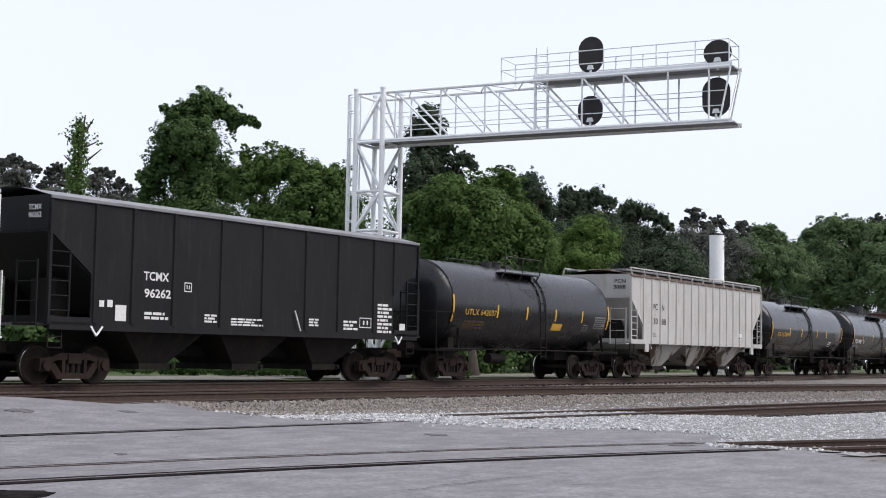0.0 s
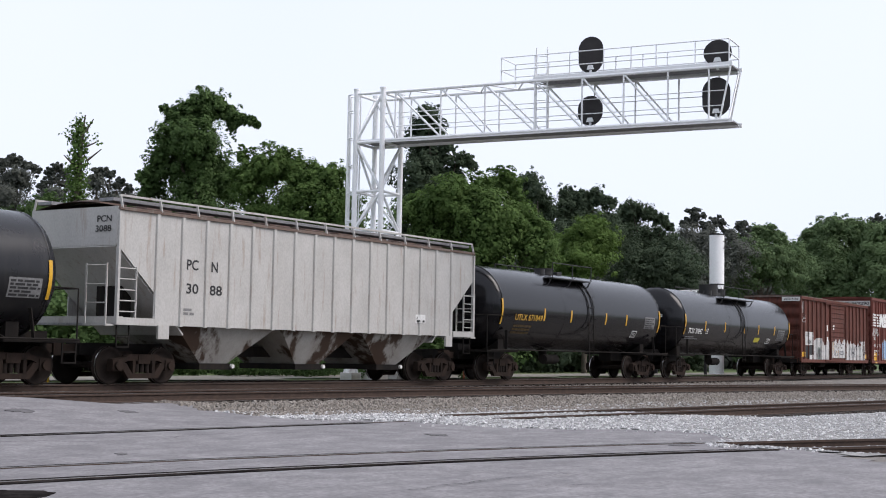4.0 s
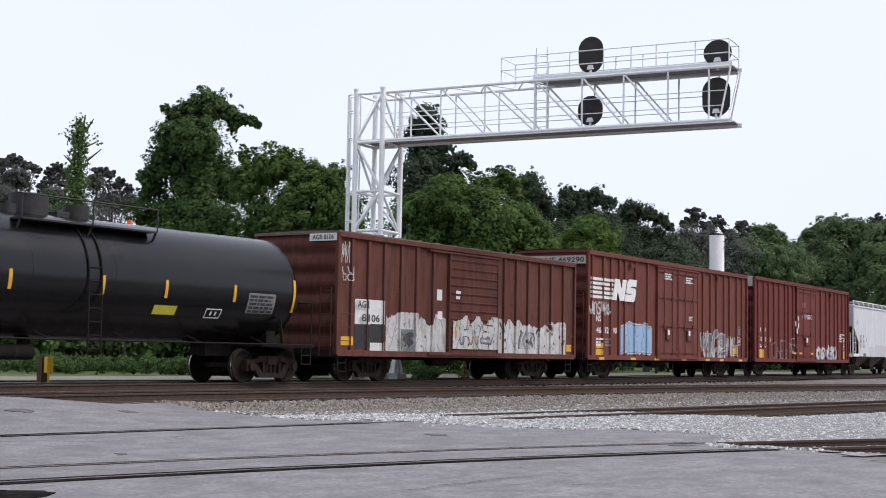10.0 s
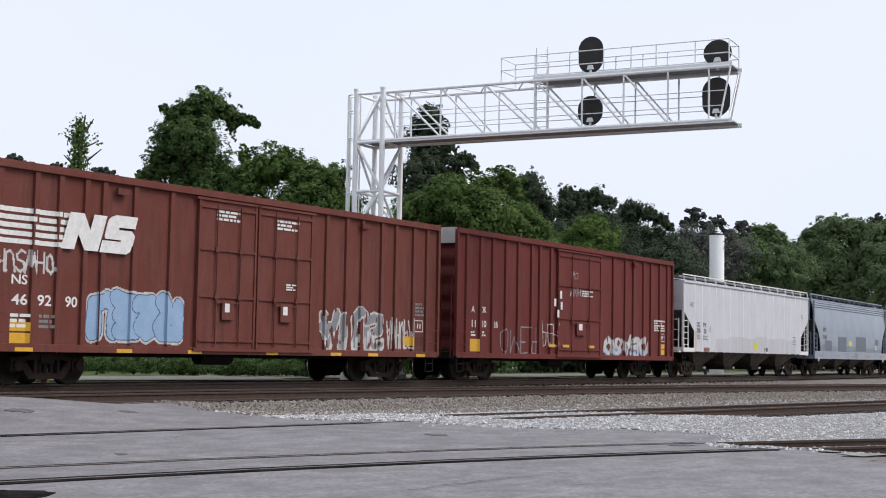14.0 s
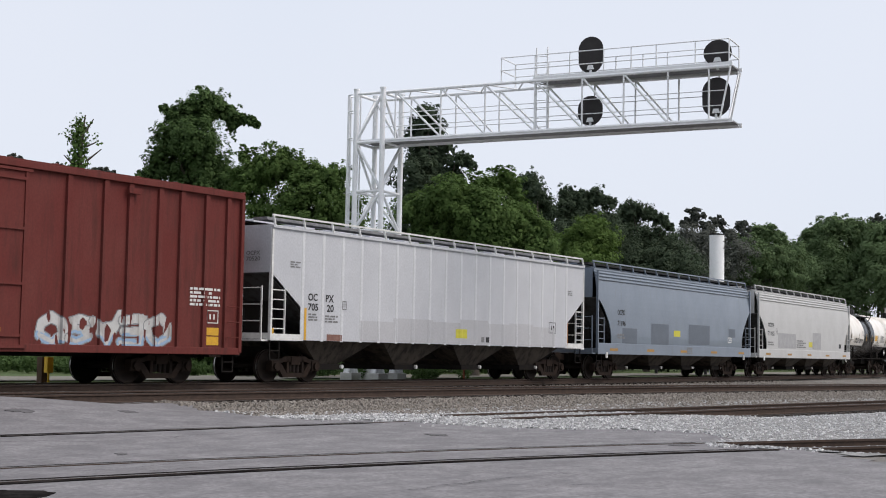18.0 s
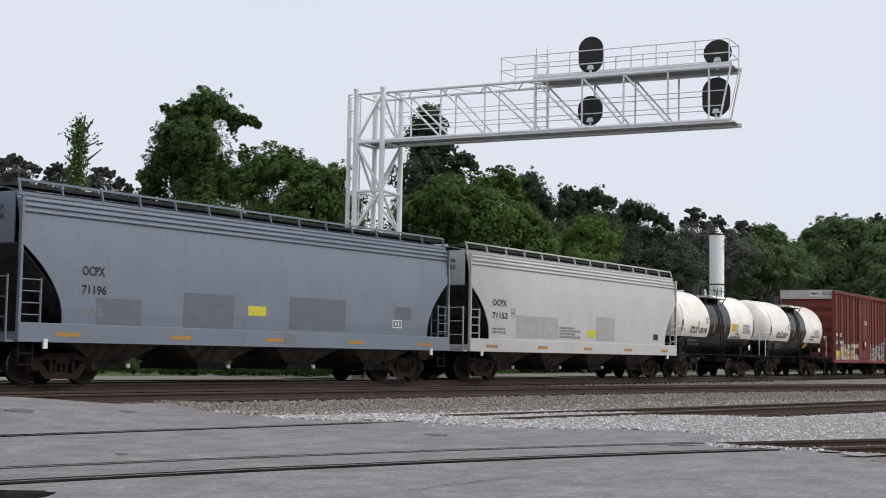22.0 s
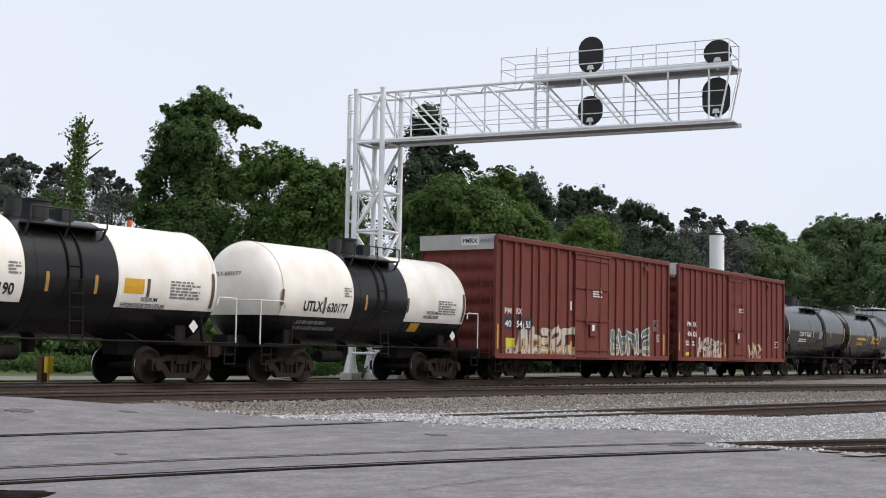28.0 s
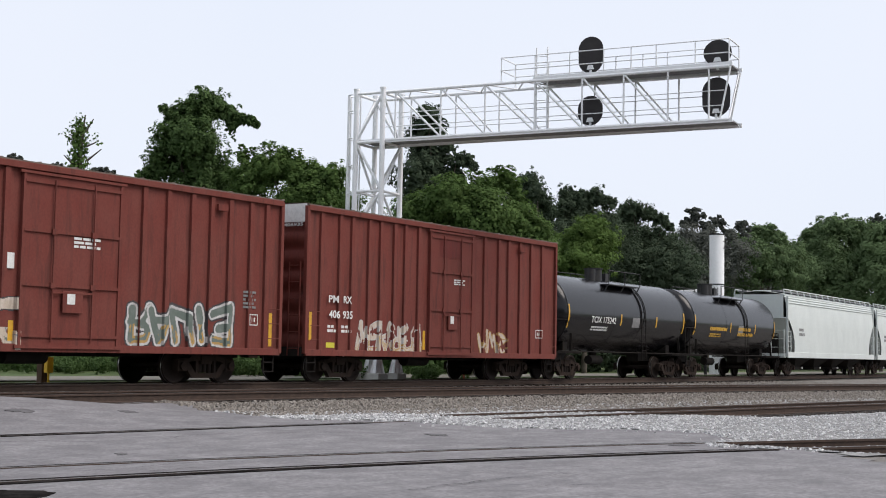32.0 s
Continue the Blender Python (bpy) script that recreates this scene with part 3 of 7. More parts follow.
def build_marker(a, d, wood):
    c = spot(a, d)
    z = height(c.x, c.y) - 0.05
    if wood:
        root = thing("wooden_post", "short weathered wooden post beside the track", "post", at=Matrix.Translation((c.x, c.y, z)))
        part("post", Shape().box(-0.11, 0.11, -0.11, 0.11, 0, 0.92), POST_WOOD, root, bevel=0.015)
        y = spot(a + 0.2, d - 0.15)
        root = thing("yellow_marker", "yellow utility marker box on a thin post", "marker", at=Matrix.Translation((y.x, y.y, z)))
        part("post", Shape().rod((0, 0, 0), (0, 0, 0.86), 0.03, 8), YELLOW, root)
        part("box", Shape().box(-0.1, 0.1, -0.07, 0.07, 0.5, 0.92), YELLOW, root, bevel=0.012)
    else:
        root = thing("orange_stake", "slim orange marker stake in the grass", "stake", at=Matrix.Translation((c.x, c.y, z)))
        part("stake", Shape().rod((0, 0, 0), (0, 0, 0.85), 0.04, 8), FADED_ORANGE, root)
        part("tip", Shape().rod((0, 0, 0.85), (0, 0, 0.9), 0.04, 8, 0.02), FADED_ORANGE, root)


build_tower()
build_platform()
build_marker(-10.55, 37.0, True)
build_marker(0.87, 52.5, False)


def build_flag_pole():
    c = spot(-12.6, 55.5)
    root = thing("marker_pole", "thin pole with an orange sleeve at its tip", "pole", at=Matrix.Translation((c.x, c.y, -0.1)))
    part("pole", Shape().rod((0, 0, 0), (0, 0, 5.75), 0.035, 8), DARK_IRON, root)
    part("sleeve", Shape().rod((0, 0, 5.7), (0.06, 0.02, 6.1), 0.1, 10), ORANGE, root, "bright orange sleeve")


build_flag_pole()


# ---- trees and undergrowth ----
LEAF_FRESH = leaf_material("fresh_leaves", (0.07, 0.122, 0.036), (0.115, 0.18, 0.055))
LEAF_MID = leaf_material("green_leaves", (0.064, 0.108, 0.04), (0.1, 0.16, 0.056))
LEAF_DARK = leaf_material("pine_needles", (0.054, 0.078, 0.05), (0.08, 0.108, 0.066))
# Leaves of the distance: air haze is mixed into these two paler colours.
LEAF_HAZE = leaf_material("hazed_needles", (0.098, 0.108, 0.098), (0.135, 0.145, 0.122))
LEAF_FAR_HAZE = leaf_material("hazed_leaves", (0.1, 0.155, 0.07), (0.14, 0.2, 0.095))
LEAF_LIGHT = leaf_material("light_leaves", (0.09, 0.15, 0.04), (0.13, 0.2, 0.055))
BARK = surface("bark", (0.1, 0.085, 0.07), (0.15, 0.125, 0.1), rough=0.95, scale=5, stretch=(3, 3, 0.7), grain=25, bump=0.6, distance=0.03)


def unit(v):
    return v / np.maximum(np.linalg.norm(v, axis=1, keepdims=True), 1e-6)


def bent_leaves(p, nrm, s, g):
    """Corner points of small bent leaves at p, facing nrm, s across."""
    u = unit(np.cross(nrm, unit(g.normal(size=p.shape))))
    w = np.cross(nrm, u)
    s = s[:, None]
    return np.stack((p - u * s * 0.5, p + w * s * 0.38 + nrm * s * 0.1, p + u * s * 0.55, p - w * s * 0.38 + nrm * s * 0.1), axis=1)


def leaves(store, blobs, size, density, rng, ragged=0.3, most=66, fine=95, flat=1.0):
    """Small bent leaves in lumps over the surfaces of rounded masses, with a dense inside."""
    g = np.random.default_rng(rng.randrange(1 << 30))
    size = size * 0.82
    for c, r in blobs:
        c = np.array(c)
        n = int(min(440, 40 + 165 * r * r * (0.15 / size) ** 2))
        p = c + unit(g.normal(size=(n, 3))) * r * 0.75 * g.random((n, 1)) ** 0.4 * (1, 1, flat)
        store.append(bent_leaves(p, unit(g.normal(size=(n, 3)) + (0, 0, 0.6)), np.full(n, size * 1.9), g))
        lumps = int(min(most, max(8, 36 * density * r * r)))
        d = unit(g.normal(size=(lumps, 3)) * (1, 1, 0.9))
        lr = r * g.uniform(0.2, 0.42, lumps)
        tuft = g.random(lumps) < 0.3
        lr = np.where(tuft, lr * 0.6, lr)
        lc = c + d * (1, 1, flat) * (r * np.where(tuft, 1.14, 1.0) * (0.94 + 0.25 * min(ragged, 0.4)) - 0.45 * lr)[:, None] * np.where(tuft, 1.0, g.uniform(0.62, 1.0, lumps))[:, None]
        m = np.clip(12 + 12 * (lr / size) ** 1.5, 12, fine).astype(int)
        k = np.repeat(np.arange(lumps), m)
        e = unit(g.normal(size=(len(k), 3)) * (1, 1, 0.8))
        p = lc[k] + e * lr[k, None] * g.random((len(k), 1)) ** 0.4
        nrm = unit(d[k] * 0.7 + e * 0.75 + g.normal(size=e.shape) * 0.18 + (0, 0, 0.65))
        store.append(bent_leaves(p, nrm, size * g.uniform(0.55, 1.2, len(k)), g))


def fronds(store, rows, g):
    """Feathery compound leaves: a curved stalk with paired leaflets. Rows: root, tip and droop."""
    for a, b, droop in rows:
        a, b = np.array(a), np.array(b)
        side = unit(np.cross(b - a, (0.3, 0.4, 1.0))[None])[0]
        for k in range(9):
            t = 0.2 + 0.8 * k / 8
            p = a + (b - a) * t - np.array((0, 0, droop * t * t))
            q = np.repeat(p[None], 4, axis=0) + np.outer((-0.16, -0.08, 0.08, 0.16), side) * (1.1 - 0.6 * t) + g.normal(size=(4, 3)) * 0.03
            store.append(bent_leaves(q, unit(np.array((0, 0, 1.0)) + g.normal(size=(4, 3)) * 0.5), np.full(4, 0.15), g))


def leaf_mesh(name, store, material):
    v = np.concatenate(store).reshape(-1, 3)
    me = bpy.data.meshes.new(name)
    me.vertices.add(len(v))
    me.vertices.foreach_set("co", v.astype(np.float32).ravel())
    me.loops.add(len(v))
    me.loops.foreach_set("vertex_index", np.arange(len(v), dtype=np.int32))
    me.polygons.add(len(v) // 4)
    me.polygons.foreach_set("loop_start", np.arange(0, len(v), 4, dtype=np.int32))
    me.update(calc_edges=True)
    me.materials.append(material)
    return me


def tree(name, label, d, blobs, material, size, density=1.0, seed=1, trunk=0.22, ragged=0.3, deep=1.0, tufts=0.0, sprigs=()):
    """blobs: (metres to the right, height, radius); the masses are spread in depth about d."""
    rng = random.Random(seed)
    mean = sum(b[0] for b in blobs) / len(blobs)
    base = spot(mean, d)
    base.z = height(base.x, base.y) - 0.1
    root = thing(name, label, "tree", "trees behind the railway", at=Matrix.Translation(base))
    top = max(b[1] for b in blobs)
    masses = [(spot(a, d + rng.uniform(-0.8, 0.8) * r * deep, z) - base, r) for a, z, r in blobs]
    crown = []
    fill = []
    for i, (c, r) in enumerate(masses):                      # bridge neighbouring masses
        for c2, r2 in sorted(masses[:i], key=lambda q: (q[0] - c).length)[:2]:
            if (c2 - c).length < 1.9 * (r + r2):
                fill.append(((c + c2) / 2, 0.8 * min(r, r2)))
    full = [m for m in masses if m[1] >= tufts]
    loose = [m for m in masses if m[1] < tufts]
    leaves(crown, [(c, r * 1.04) for c, r in full + ([] if tufts else fill)], size, density, rng, ragged)
    for c, r in loose:                                       # open plates of needles with gaps between them
        plates = []
        leaves(crown, [(c, r * 0.6)], size * 0.85, 1.6, rng, 0.4, 30, 40)
        for _ in range(20):
            u = Vector((rng.gauss(0, 1), rng.gauss(0, 1), rng.gauss(0, 0.8))).normalized()
            plates.append((c + u * r * rng.uniform(0.45, 1.05), r * rng.uniform(0.18, 0.34)))
        leaves(crown, plates, size * 0.7, 1.0, rng, 0.4, 9, 20, 0.75)
    if sprigs:
        fronds(crown, [(spot(a, d, z) - base, spot(a2, d, z2) - base, 0.25) for (a, z, _), (a2, z2, _) in sprigs], np.random.default_rng(seed))
    part("crown", leaf_mesh("crown", crown, material), None, root)
    stem = Shape()
    p = Vector((0, 0, 0))
    steps = 5
    for k in range(steps):
        q = Vector((rng.uniform(-0.25, 0.25), rng.uniform(-0.25, 0.25), top * 0.85 * (k + 1) / steps))
        stem.rod(p, q, trunk * (1 - 0.16 * k), 9, trunk * (1 - 0.16 * (k + 1)))
        p = q
    part("trunk", stem, BARK, root)
    for c, r in sorted(masses, key=lambda m: -m[1])[:8]:
        k = max(0.5, c.z * rng.uniform(0.35, 0.6))
        mid = Vector((c.x * 0.4, c.y * 0.4, (k + c.z) / 2))
        limb = Shape().rod((0, 0, k), mid, trunk * 0.42, 7, trunk * 0.28).rod(mid, c, trunk * 0.28, 7, trunk * 0.1)
        part("limb", limb, BARK, root)
    for c, r in loose:
        a = Vector((c.x * 0.3, c.y * 0.3, c.z - 2.2 * r))
        part("limb", Shape().rod(a, c, 0.07, 6, 0.03).rod(c, c + Vector((r * 0.6, 0, r * 0.3)), 0.03, 5, 0.015).rod(c, c + Vector((-r * 0.5, 0, r * 0.4)), 0.03, 5, 0.015), BARK, root)
    return root


def px(d, *rows):
    """Rows of (x, y, r) in hundredths of the view's width at unit distance, put at distance d."""
    k = d / 2461.0
    return [((x - 784) * k, 0.887 + (613 + 0.0179 * x - y) * k, r * k) for x, y, r in rows]


TREES = []
TREES.append(tree("oak_tree", "tall broad tree with dense dark-green crown and an arching top", 66, px(66, (350, 176, 28), (318, 196, 24), (338, 206, 34), (376, 184, 26), (398, 200, 22), (420, 208, 14), (438, 212, 10), (446, 218, 7), (404, 222, 12), (296, 206, 14), (282, 192, 9), (300, 240, 36), (345, 245, 44), (276, 290, 34), (350, 300, 55), (254, 316, 20), (405, 325, 42), (250, 370, 36), (330, 375, 65), (300, 440, 70), (400, 430, 70)), LEAF_MID, 0.18, 1.3, 11, 0.32,
                  sprigs=list(zip(px(66, (380, 232, 1), (372, 240, 1), (395, 230, 1)), px(66, (402, 250, 1), (380, 262, 1), (412, 240, 1))))))
TREES.append(tree("sweetgum_tree", "full green tree with feathery upper branches", 63, px(63, (476, 290, 34), (520, 300, 32), (440, 315, 40), (560, 318, 28), (592, 316, 28), (530, 370, 55), (600, 375, 48), (426, 276, 14), (500, 274, 14), (470, 430, 60), (560, 440, 60), (620, 440, 50)), LEAF_FRESH, 0.17, 1.3, 12, 0.2, 0.5,
                  sprigs=list(zip(px(63, (428, 276, 1), (430, 272, 1), (425, 268, 1), (470, 268, 1), (480, 266, 1), (486, 266, 1), (500, 268, 1), (512, 276, 1), (540, 292, 1), (452, 276, 1), (470, 262, 1), (575, 296, 1)), px(63, (402, 262, 1), (446, 252, 1), (424, 246, 1), (448, 252, 1), (478, 240, 1), (502, 250, 1), (520, 258, 1), (534, 268, 1), (556, 280, 1), (440, 262, 1), (462, 242, 1), (590, 286, 1))))))
TREES.append(tree("oak_tree", "dark narrow tree behind the signal mast", 76, px(76, (752, 204, 24), (735, 235, 28), (768, 232, 24), (752, 272, 34), (806, 284, 20), (826, 282, 14), (836, 296, 10), (735, 320, 42), (790, 325, 40), (740, 400, 60)), LEAF_DARK, 0.2, 1.3, 13, 0.25))
TREES.append(tree("maple_tree", "broad light-green tree beside the signal mast", 62, px(62, (800, 350, 44), (765, 375, 45), (856, 335, 30), (900, 326, 30), (890, 312, 16), (850, 385, 62), (925, 395, 44), (725, 375, 32), (945, 440, 45), (780, 440, 60), (860, 450, 65)), LEAF_FRESH, 0.17, 1.3, 14, 0.22, 0.4,
                  sprigs=list(zip(px(62, (850, 312, 1), (862, 308, 1), (870, 306, 1), (884, 300, 1), (896, 298, 1), (842, 318, 1)), px(62, (842, 296, 1), (868, 288, 1), (880, 292, 1), (880, 284, 1), (910, 290, 1), (826, 306, 1))))))
TREES.append(tree("pine_tree", "dark pine with layered branches and an uneven top", 88, px(88, (936, 318, 22), (950, 340, 20), (966, 358, 15), (974, 378, 13), (920, 350, 26), (968, 396, 15), (940, 380, 30), (950, 430, 42), (960, 480, 50)), LEAF_DARK, 0.18, 1.1, 15, 0.25, 0.4))
TREES.append(tree("pine_tree", "dark pine in a row of woodland", 92, px(92, (1002, 344, 18), (1000, 372, 26), (1054, 348, 20), (1030, 356, 22), (1080, 360, 16), (1030, 395, 44), (1000, 430, 45), (1070, 410, 40)), LEAF_DARK, 0.19, 1.1, 16, 0.25, 0.4))
TREES.append(tree("pine_tree", "dark pine in a row of woodland", 95, px(95, (1118, 370, 20), (1104, 384, 20), (1150, 378, 18), (1172, 390, 14), (1186, 402, 12), (1110, 420, 44), (1160, 434, 44), (1120, 480, 60), (1200, 480, 50)), LEAF_DARK, 0.19, 1.1, 17, 0.25, 0.4))
TREES.append(tree("young_maple_tree", "rounded light-green tree before the dark pines", 80, px(80, (1046, 405, 28), (1025, 425, 34), (1070, 430, 30), (1040, 460, 48), (1000, 470, 35)), LEAF_LIGHT, 0.18, 1.3, 18, 0.18))
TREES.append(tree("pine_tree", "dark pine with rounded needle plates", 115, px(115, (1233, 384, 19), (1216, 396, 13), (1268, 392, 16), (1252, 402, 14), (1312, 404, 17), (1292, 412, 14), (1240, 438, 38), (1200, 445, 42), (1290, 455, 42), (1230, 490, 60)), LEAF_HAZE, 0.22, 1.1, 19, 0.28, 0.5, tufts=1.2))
TREES.append(tree("oak_tree", "mid-green woodland tree with hazy outline", 120, px(120, (1344, 410, 16), (1366, 412, 18), (1386, 426, 16), (1320, 430, 24), (1340, 460, 45), (1390, 470, 45), (1300, 490, 50)), LEAF_FAR_HAZE, 0.28, 1.2, 20, 0.25))
TREES.append(tree("oak_tree", "broad mid-green tree at the woodland edge", 128, px(128, (1474, 400, 20), (1462, 410, 24), (1432, 416, 14), (1445, 428, 24), (1506, 406, 22), (1532, 408, 18), (1418, 452, 32), (1470, 450, 50), (1530, 450, 45), (1440, 500, 60), (1510, 510, 60)), LEAF_FAR_HAZE, 0.28, 1.3, 21, 0.28))
TREES.append(tree("oak_tree", "broad mid-green tree at the woodland edge", 126, px(126, (1562, 416, 26), (1600, 410, 36), (1550, 440, 45), (1620, 450, 60), (1580, 500, 70)), LEAF_FAR_HAZE, 0.28, 1.3, 22, 0.28))
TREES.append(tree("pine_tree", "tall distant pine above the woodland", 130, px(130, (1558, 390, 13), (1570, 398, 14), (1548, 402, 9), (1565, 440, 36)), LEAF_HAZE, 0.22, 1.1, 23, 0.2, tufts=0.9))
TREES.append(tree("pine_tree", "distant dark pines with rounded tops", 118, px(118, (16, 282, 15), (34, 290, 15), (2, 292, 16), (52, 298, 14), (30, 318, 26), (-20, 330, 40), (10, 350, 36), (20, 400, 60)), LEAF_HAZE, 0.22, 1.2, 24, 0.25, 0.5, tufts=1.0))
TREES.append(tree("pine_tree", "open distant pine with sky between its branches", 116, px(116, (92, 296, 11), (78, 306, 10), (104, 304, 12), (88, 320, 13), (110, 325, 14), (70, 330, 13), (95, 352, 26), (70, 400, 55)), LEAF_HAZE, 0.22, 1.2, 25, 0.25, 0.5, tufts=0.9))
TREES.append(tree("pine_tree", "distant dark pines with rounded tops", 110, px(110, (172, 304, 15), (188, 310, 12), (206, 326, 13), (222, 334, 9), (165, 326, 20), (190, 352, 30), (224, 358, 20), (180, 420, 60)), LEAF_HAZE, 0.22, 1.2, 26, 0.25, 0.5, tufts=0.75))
TREES.append(tree("young_maple_tree", "small light-green tree below the distant pines", 84, px(84, (82, 358, 18), (64, 372, 22), (102, 374, 22), (84, 392, 34), (50, 396, 26), (10, 388, 20)), LEAF_MID, 0.17, 1.3, 28, 0.12))


def snag():
    """A dead trunk wrapped in creepers, thinning out to bare wood at the tip."""
    d = 68
    k = d / 2461.0
    base = spot((128 - 784) * k, d)
    base.z = height(base.x, base.y) - 0.1
    root = thing("ivy_clad_snag", "dead tree trunk wrapped in green creepers with bare branches", "tree", "trees behind the railway", at=Matrix.Translation(base))

    def at(x, y):
        return spot((x - 784) * k, d, 0.887 + (615 - y) * k) - base

    g = np.random.default_rng(27)
    store = []
    rows = ((209, 5, 24), (220, 9, 60), (230, 16, 120), (240, 18, 150), (252, 19, 170), (264, 17, 180), (278, 17, 170), (292, 19, 200), (306, 20, 230), (322, 22, 260), (338, 24, 260), (356, 26, 260), (376, 29, 260), (400, 33, 260), (430, 36, 260))
    for y, r, n in rows:
        c = np.array(at(132 - 0.02 * (y - 210) + 3 * math.sin(y * 0.2), y))
        e = unit(g.normal(size=(n, 3)))
        p = c + e * (r * k) * g.random((n, 1)) ** 0.45 + g.normal(size=(n, 3)) * (0.05, 0.05, 0.18)
        store.append(bent_leaves(p, unit(e + g.normal(size=(n, 3)) * 0.35 + (0, 0, 0.3)), g.uniform(0.1, 0.22, n), g))
    for x, y in ((108, 236), (104, 233), (113, 226), (118, 222), (158, 236), (163, 252), (166, 254), (120, 216), (152, 214), (110, 242), (160, 246)):
        p = np.array(at(x, y)) + g.normal(size=(5, 3)) * 0.09
        store.append(bent_leaves(p, unit(g.normal(size=(5, 3)) + (0, -0.5, 0.5)), g.uniform(0.1, 0.2, 5), g))
    part("creepers", leaf_mesh("creepers", store, LEAF_FRESH), None, root, "green creeper leaves")
    stem = Shape()
    for (x0, y0, r0), (x1, y1, r1) in zip(((128, 600, 0.26), (130, 420, 0.22), (133, 300, 0.15), (136, 240, 0.085)), ((130, 420, 0.22), (133, 300, 0.15), (136, 240, 0.085), (141, 201, 0.03))):
        stem.rod(at(x0, y0), at(x1, y1), r0, 9, r1)
    part("trunk", stem, BARK, root)
    for x0, y0, x1, y1 in ((146, 284, 172, 262), (122, 290, 105, 274), (142, 232, 156, 208), (140, 250, 128, 218), (138, 246, 112, 236), (144, 258, 162, 250)):
        part("bare_branch", Shape().rod(at(x0, y0), at(x1, y1), 0.06, 6, 0.022), BARK, root)
    return root


snag()


def undergrowth(name, label, a0, a1, d0, d1, z1, count, material, size, seed, most=22, fine=30):
    rng = random.Random(seed)
    s = []
    blobs = []
    for _ in range(count):
        d = rng.uniform(d0, d1)
        a = rng.uniform(a0, a1) * d
        h = z1 * rng.uniform(0.35, 1.0)
        p = spot(a, d)
        if p.y < main_line(p.x) + (10 + h * 0.5 if z1 > 1.5 else 3.2):
            continue
        g = height(p.x, p.y)
        blobs.append(((p.x, p.y, g + h * 0.45), h * 0.55))
    leaves(s, blobs, size, 0.9, rng, 0.4, most, fine)
    return tagged(new(name, leaf_mesh(name, s, material)), label, "undergrowth", kind="stuff")


undergrowth("underbrush", "dense green brush below the trees", -0.34, 0.12, 58, 72, 4.5, 90, LEAF_MID, 0.26, 31)
undergrowth("underbrush", "dense dark brush below the woodland", 0.05, 0.36, 78, 104, 5.5, 90, LEAF_DARK, 0.34, 32)
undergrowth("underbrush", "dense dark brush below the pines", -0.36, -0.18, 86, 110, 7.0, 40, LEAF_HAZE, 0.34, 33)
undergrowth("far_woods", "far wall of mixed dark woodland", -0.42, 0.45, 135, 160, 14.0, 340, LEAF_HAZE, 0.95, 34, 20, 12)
undergrowth("underbrush", "mid-green brush at the woodland edge", 0.22, 0.38, 108, 124, 7.0, 60, LEAF_FAR_HAZE, 0.34, 36)
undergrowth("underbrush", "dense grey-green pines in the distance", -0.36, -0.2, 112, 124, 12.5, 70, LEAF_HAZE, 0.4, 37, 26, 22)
undergrowth("underbrush", "dense green brush behind the nearest trees", -0.24, 0.04, 72, 80, 8.2, 80, LEAF_MID, 0.36, 38, 24, 20)
undergrowth("low_bushes", "low green bushes and tall grass", -0.36, 0.1, 50, 57, 0.8, 260, LEAF_MID, 0.07, 35, 14, 26)


def unseen_woods():
    """An unseen belt of woodland, added behind the camera to darken the tanks' reflections."""
    g = np.random.default_rng(77)
    store = []
    for k in range(150):
        p = EYE - AHEAD * g.uniform(52, 66) + RIGHT * (-150 + 300 * (k + g.random()) / 150)
        r = g.uniform(4.0, 6.5)
        n = 260
        q = np.array((p.x, p.y, g.uniform(3.0, 14.0))) + unit(g.normal(size=(n, 3))) * r * g.random((n, 1)) ** 0.4
        q[:, 2] = np.maximum(q[:, 2], -0.3)
        store.append(bent_leaves(q, unit(g.normal(size=(n, 3))), g.uniform(1.0, 1.9, n), g))
    return tagged(new("far_woods", leaf_mesh("far_woods", store, LEAF_MID)), "unseen dark belt of woodland added behind the camera", "woodland", kind="stuff")


unseen_woods()


# ---- the train: paints ----
def car_paint(name, base, second=None, rust=(0.16, 0.08, 0.045), rough=0.55, rust_mix=(0.6, 0.8), coat=0.0, grain=24, spec=0.15):
    return surface(name, base, second, rough=rough, scale=0.9, stretch=(1, 1, 0.7), mix=(0.35, 0.7), grain=grain, bump=0.06,
                   grime=rust, grime_mix=rust_mix, grime_scale=(2.2, 2.2, 0.3), coat=coat, spec=spec)


BOX_BROWN = car_paint("boxcar_brown", (0.112, 0.036, 0.026), (0.135, 0.056, 0.044), (0.055, 0.027, 0.021), 0.75, (0.46, 0.7))
BOX_RED = car_paint("boxcar_red_brown", (0.135, 0.039, 0.03), (0.16, 0.058, 0.046), (0.085, 0.034, 0.027), 0.72, (0.5, 0.74))
BOX_MAROON = car_paint("boxcar_maroon", (0.135, 0.029, 0.025), (0.15, 0.042, 0.036), (0.075, 0.025, 0.021), 0.7, (0.5, 0.74))
BOX_BRIGHT = car_paint("boxcar_oxide_red", (0.162, 0.04, 0.031), (0.175, 0.056, 0.045), (0.085, 0.031, 0.025), 0.7, (0.5, 0.74))
GREY_PC = car_paint("weathered_light_grey", (0.5, 0.49, 0.47), (0.42, 0.41, 0.39), (0.27, 0.2, 0.15), 0.6, (0.56, 0.78))
WHITE_OC = car_paint("chalky_white", (0.56, 0.57, 0.6), (0.5, 0.51, 0.54), (0.4, 0.39, 0.38), 0.55, (0.6, 0.85))
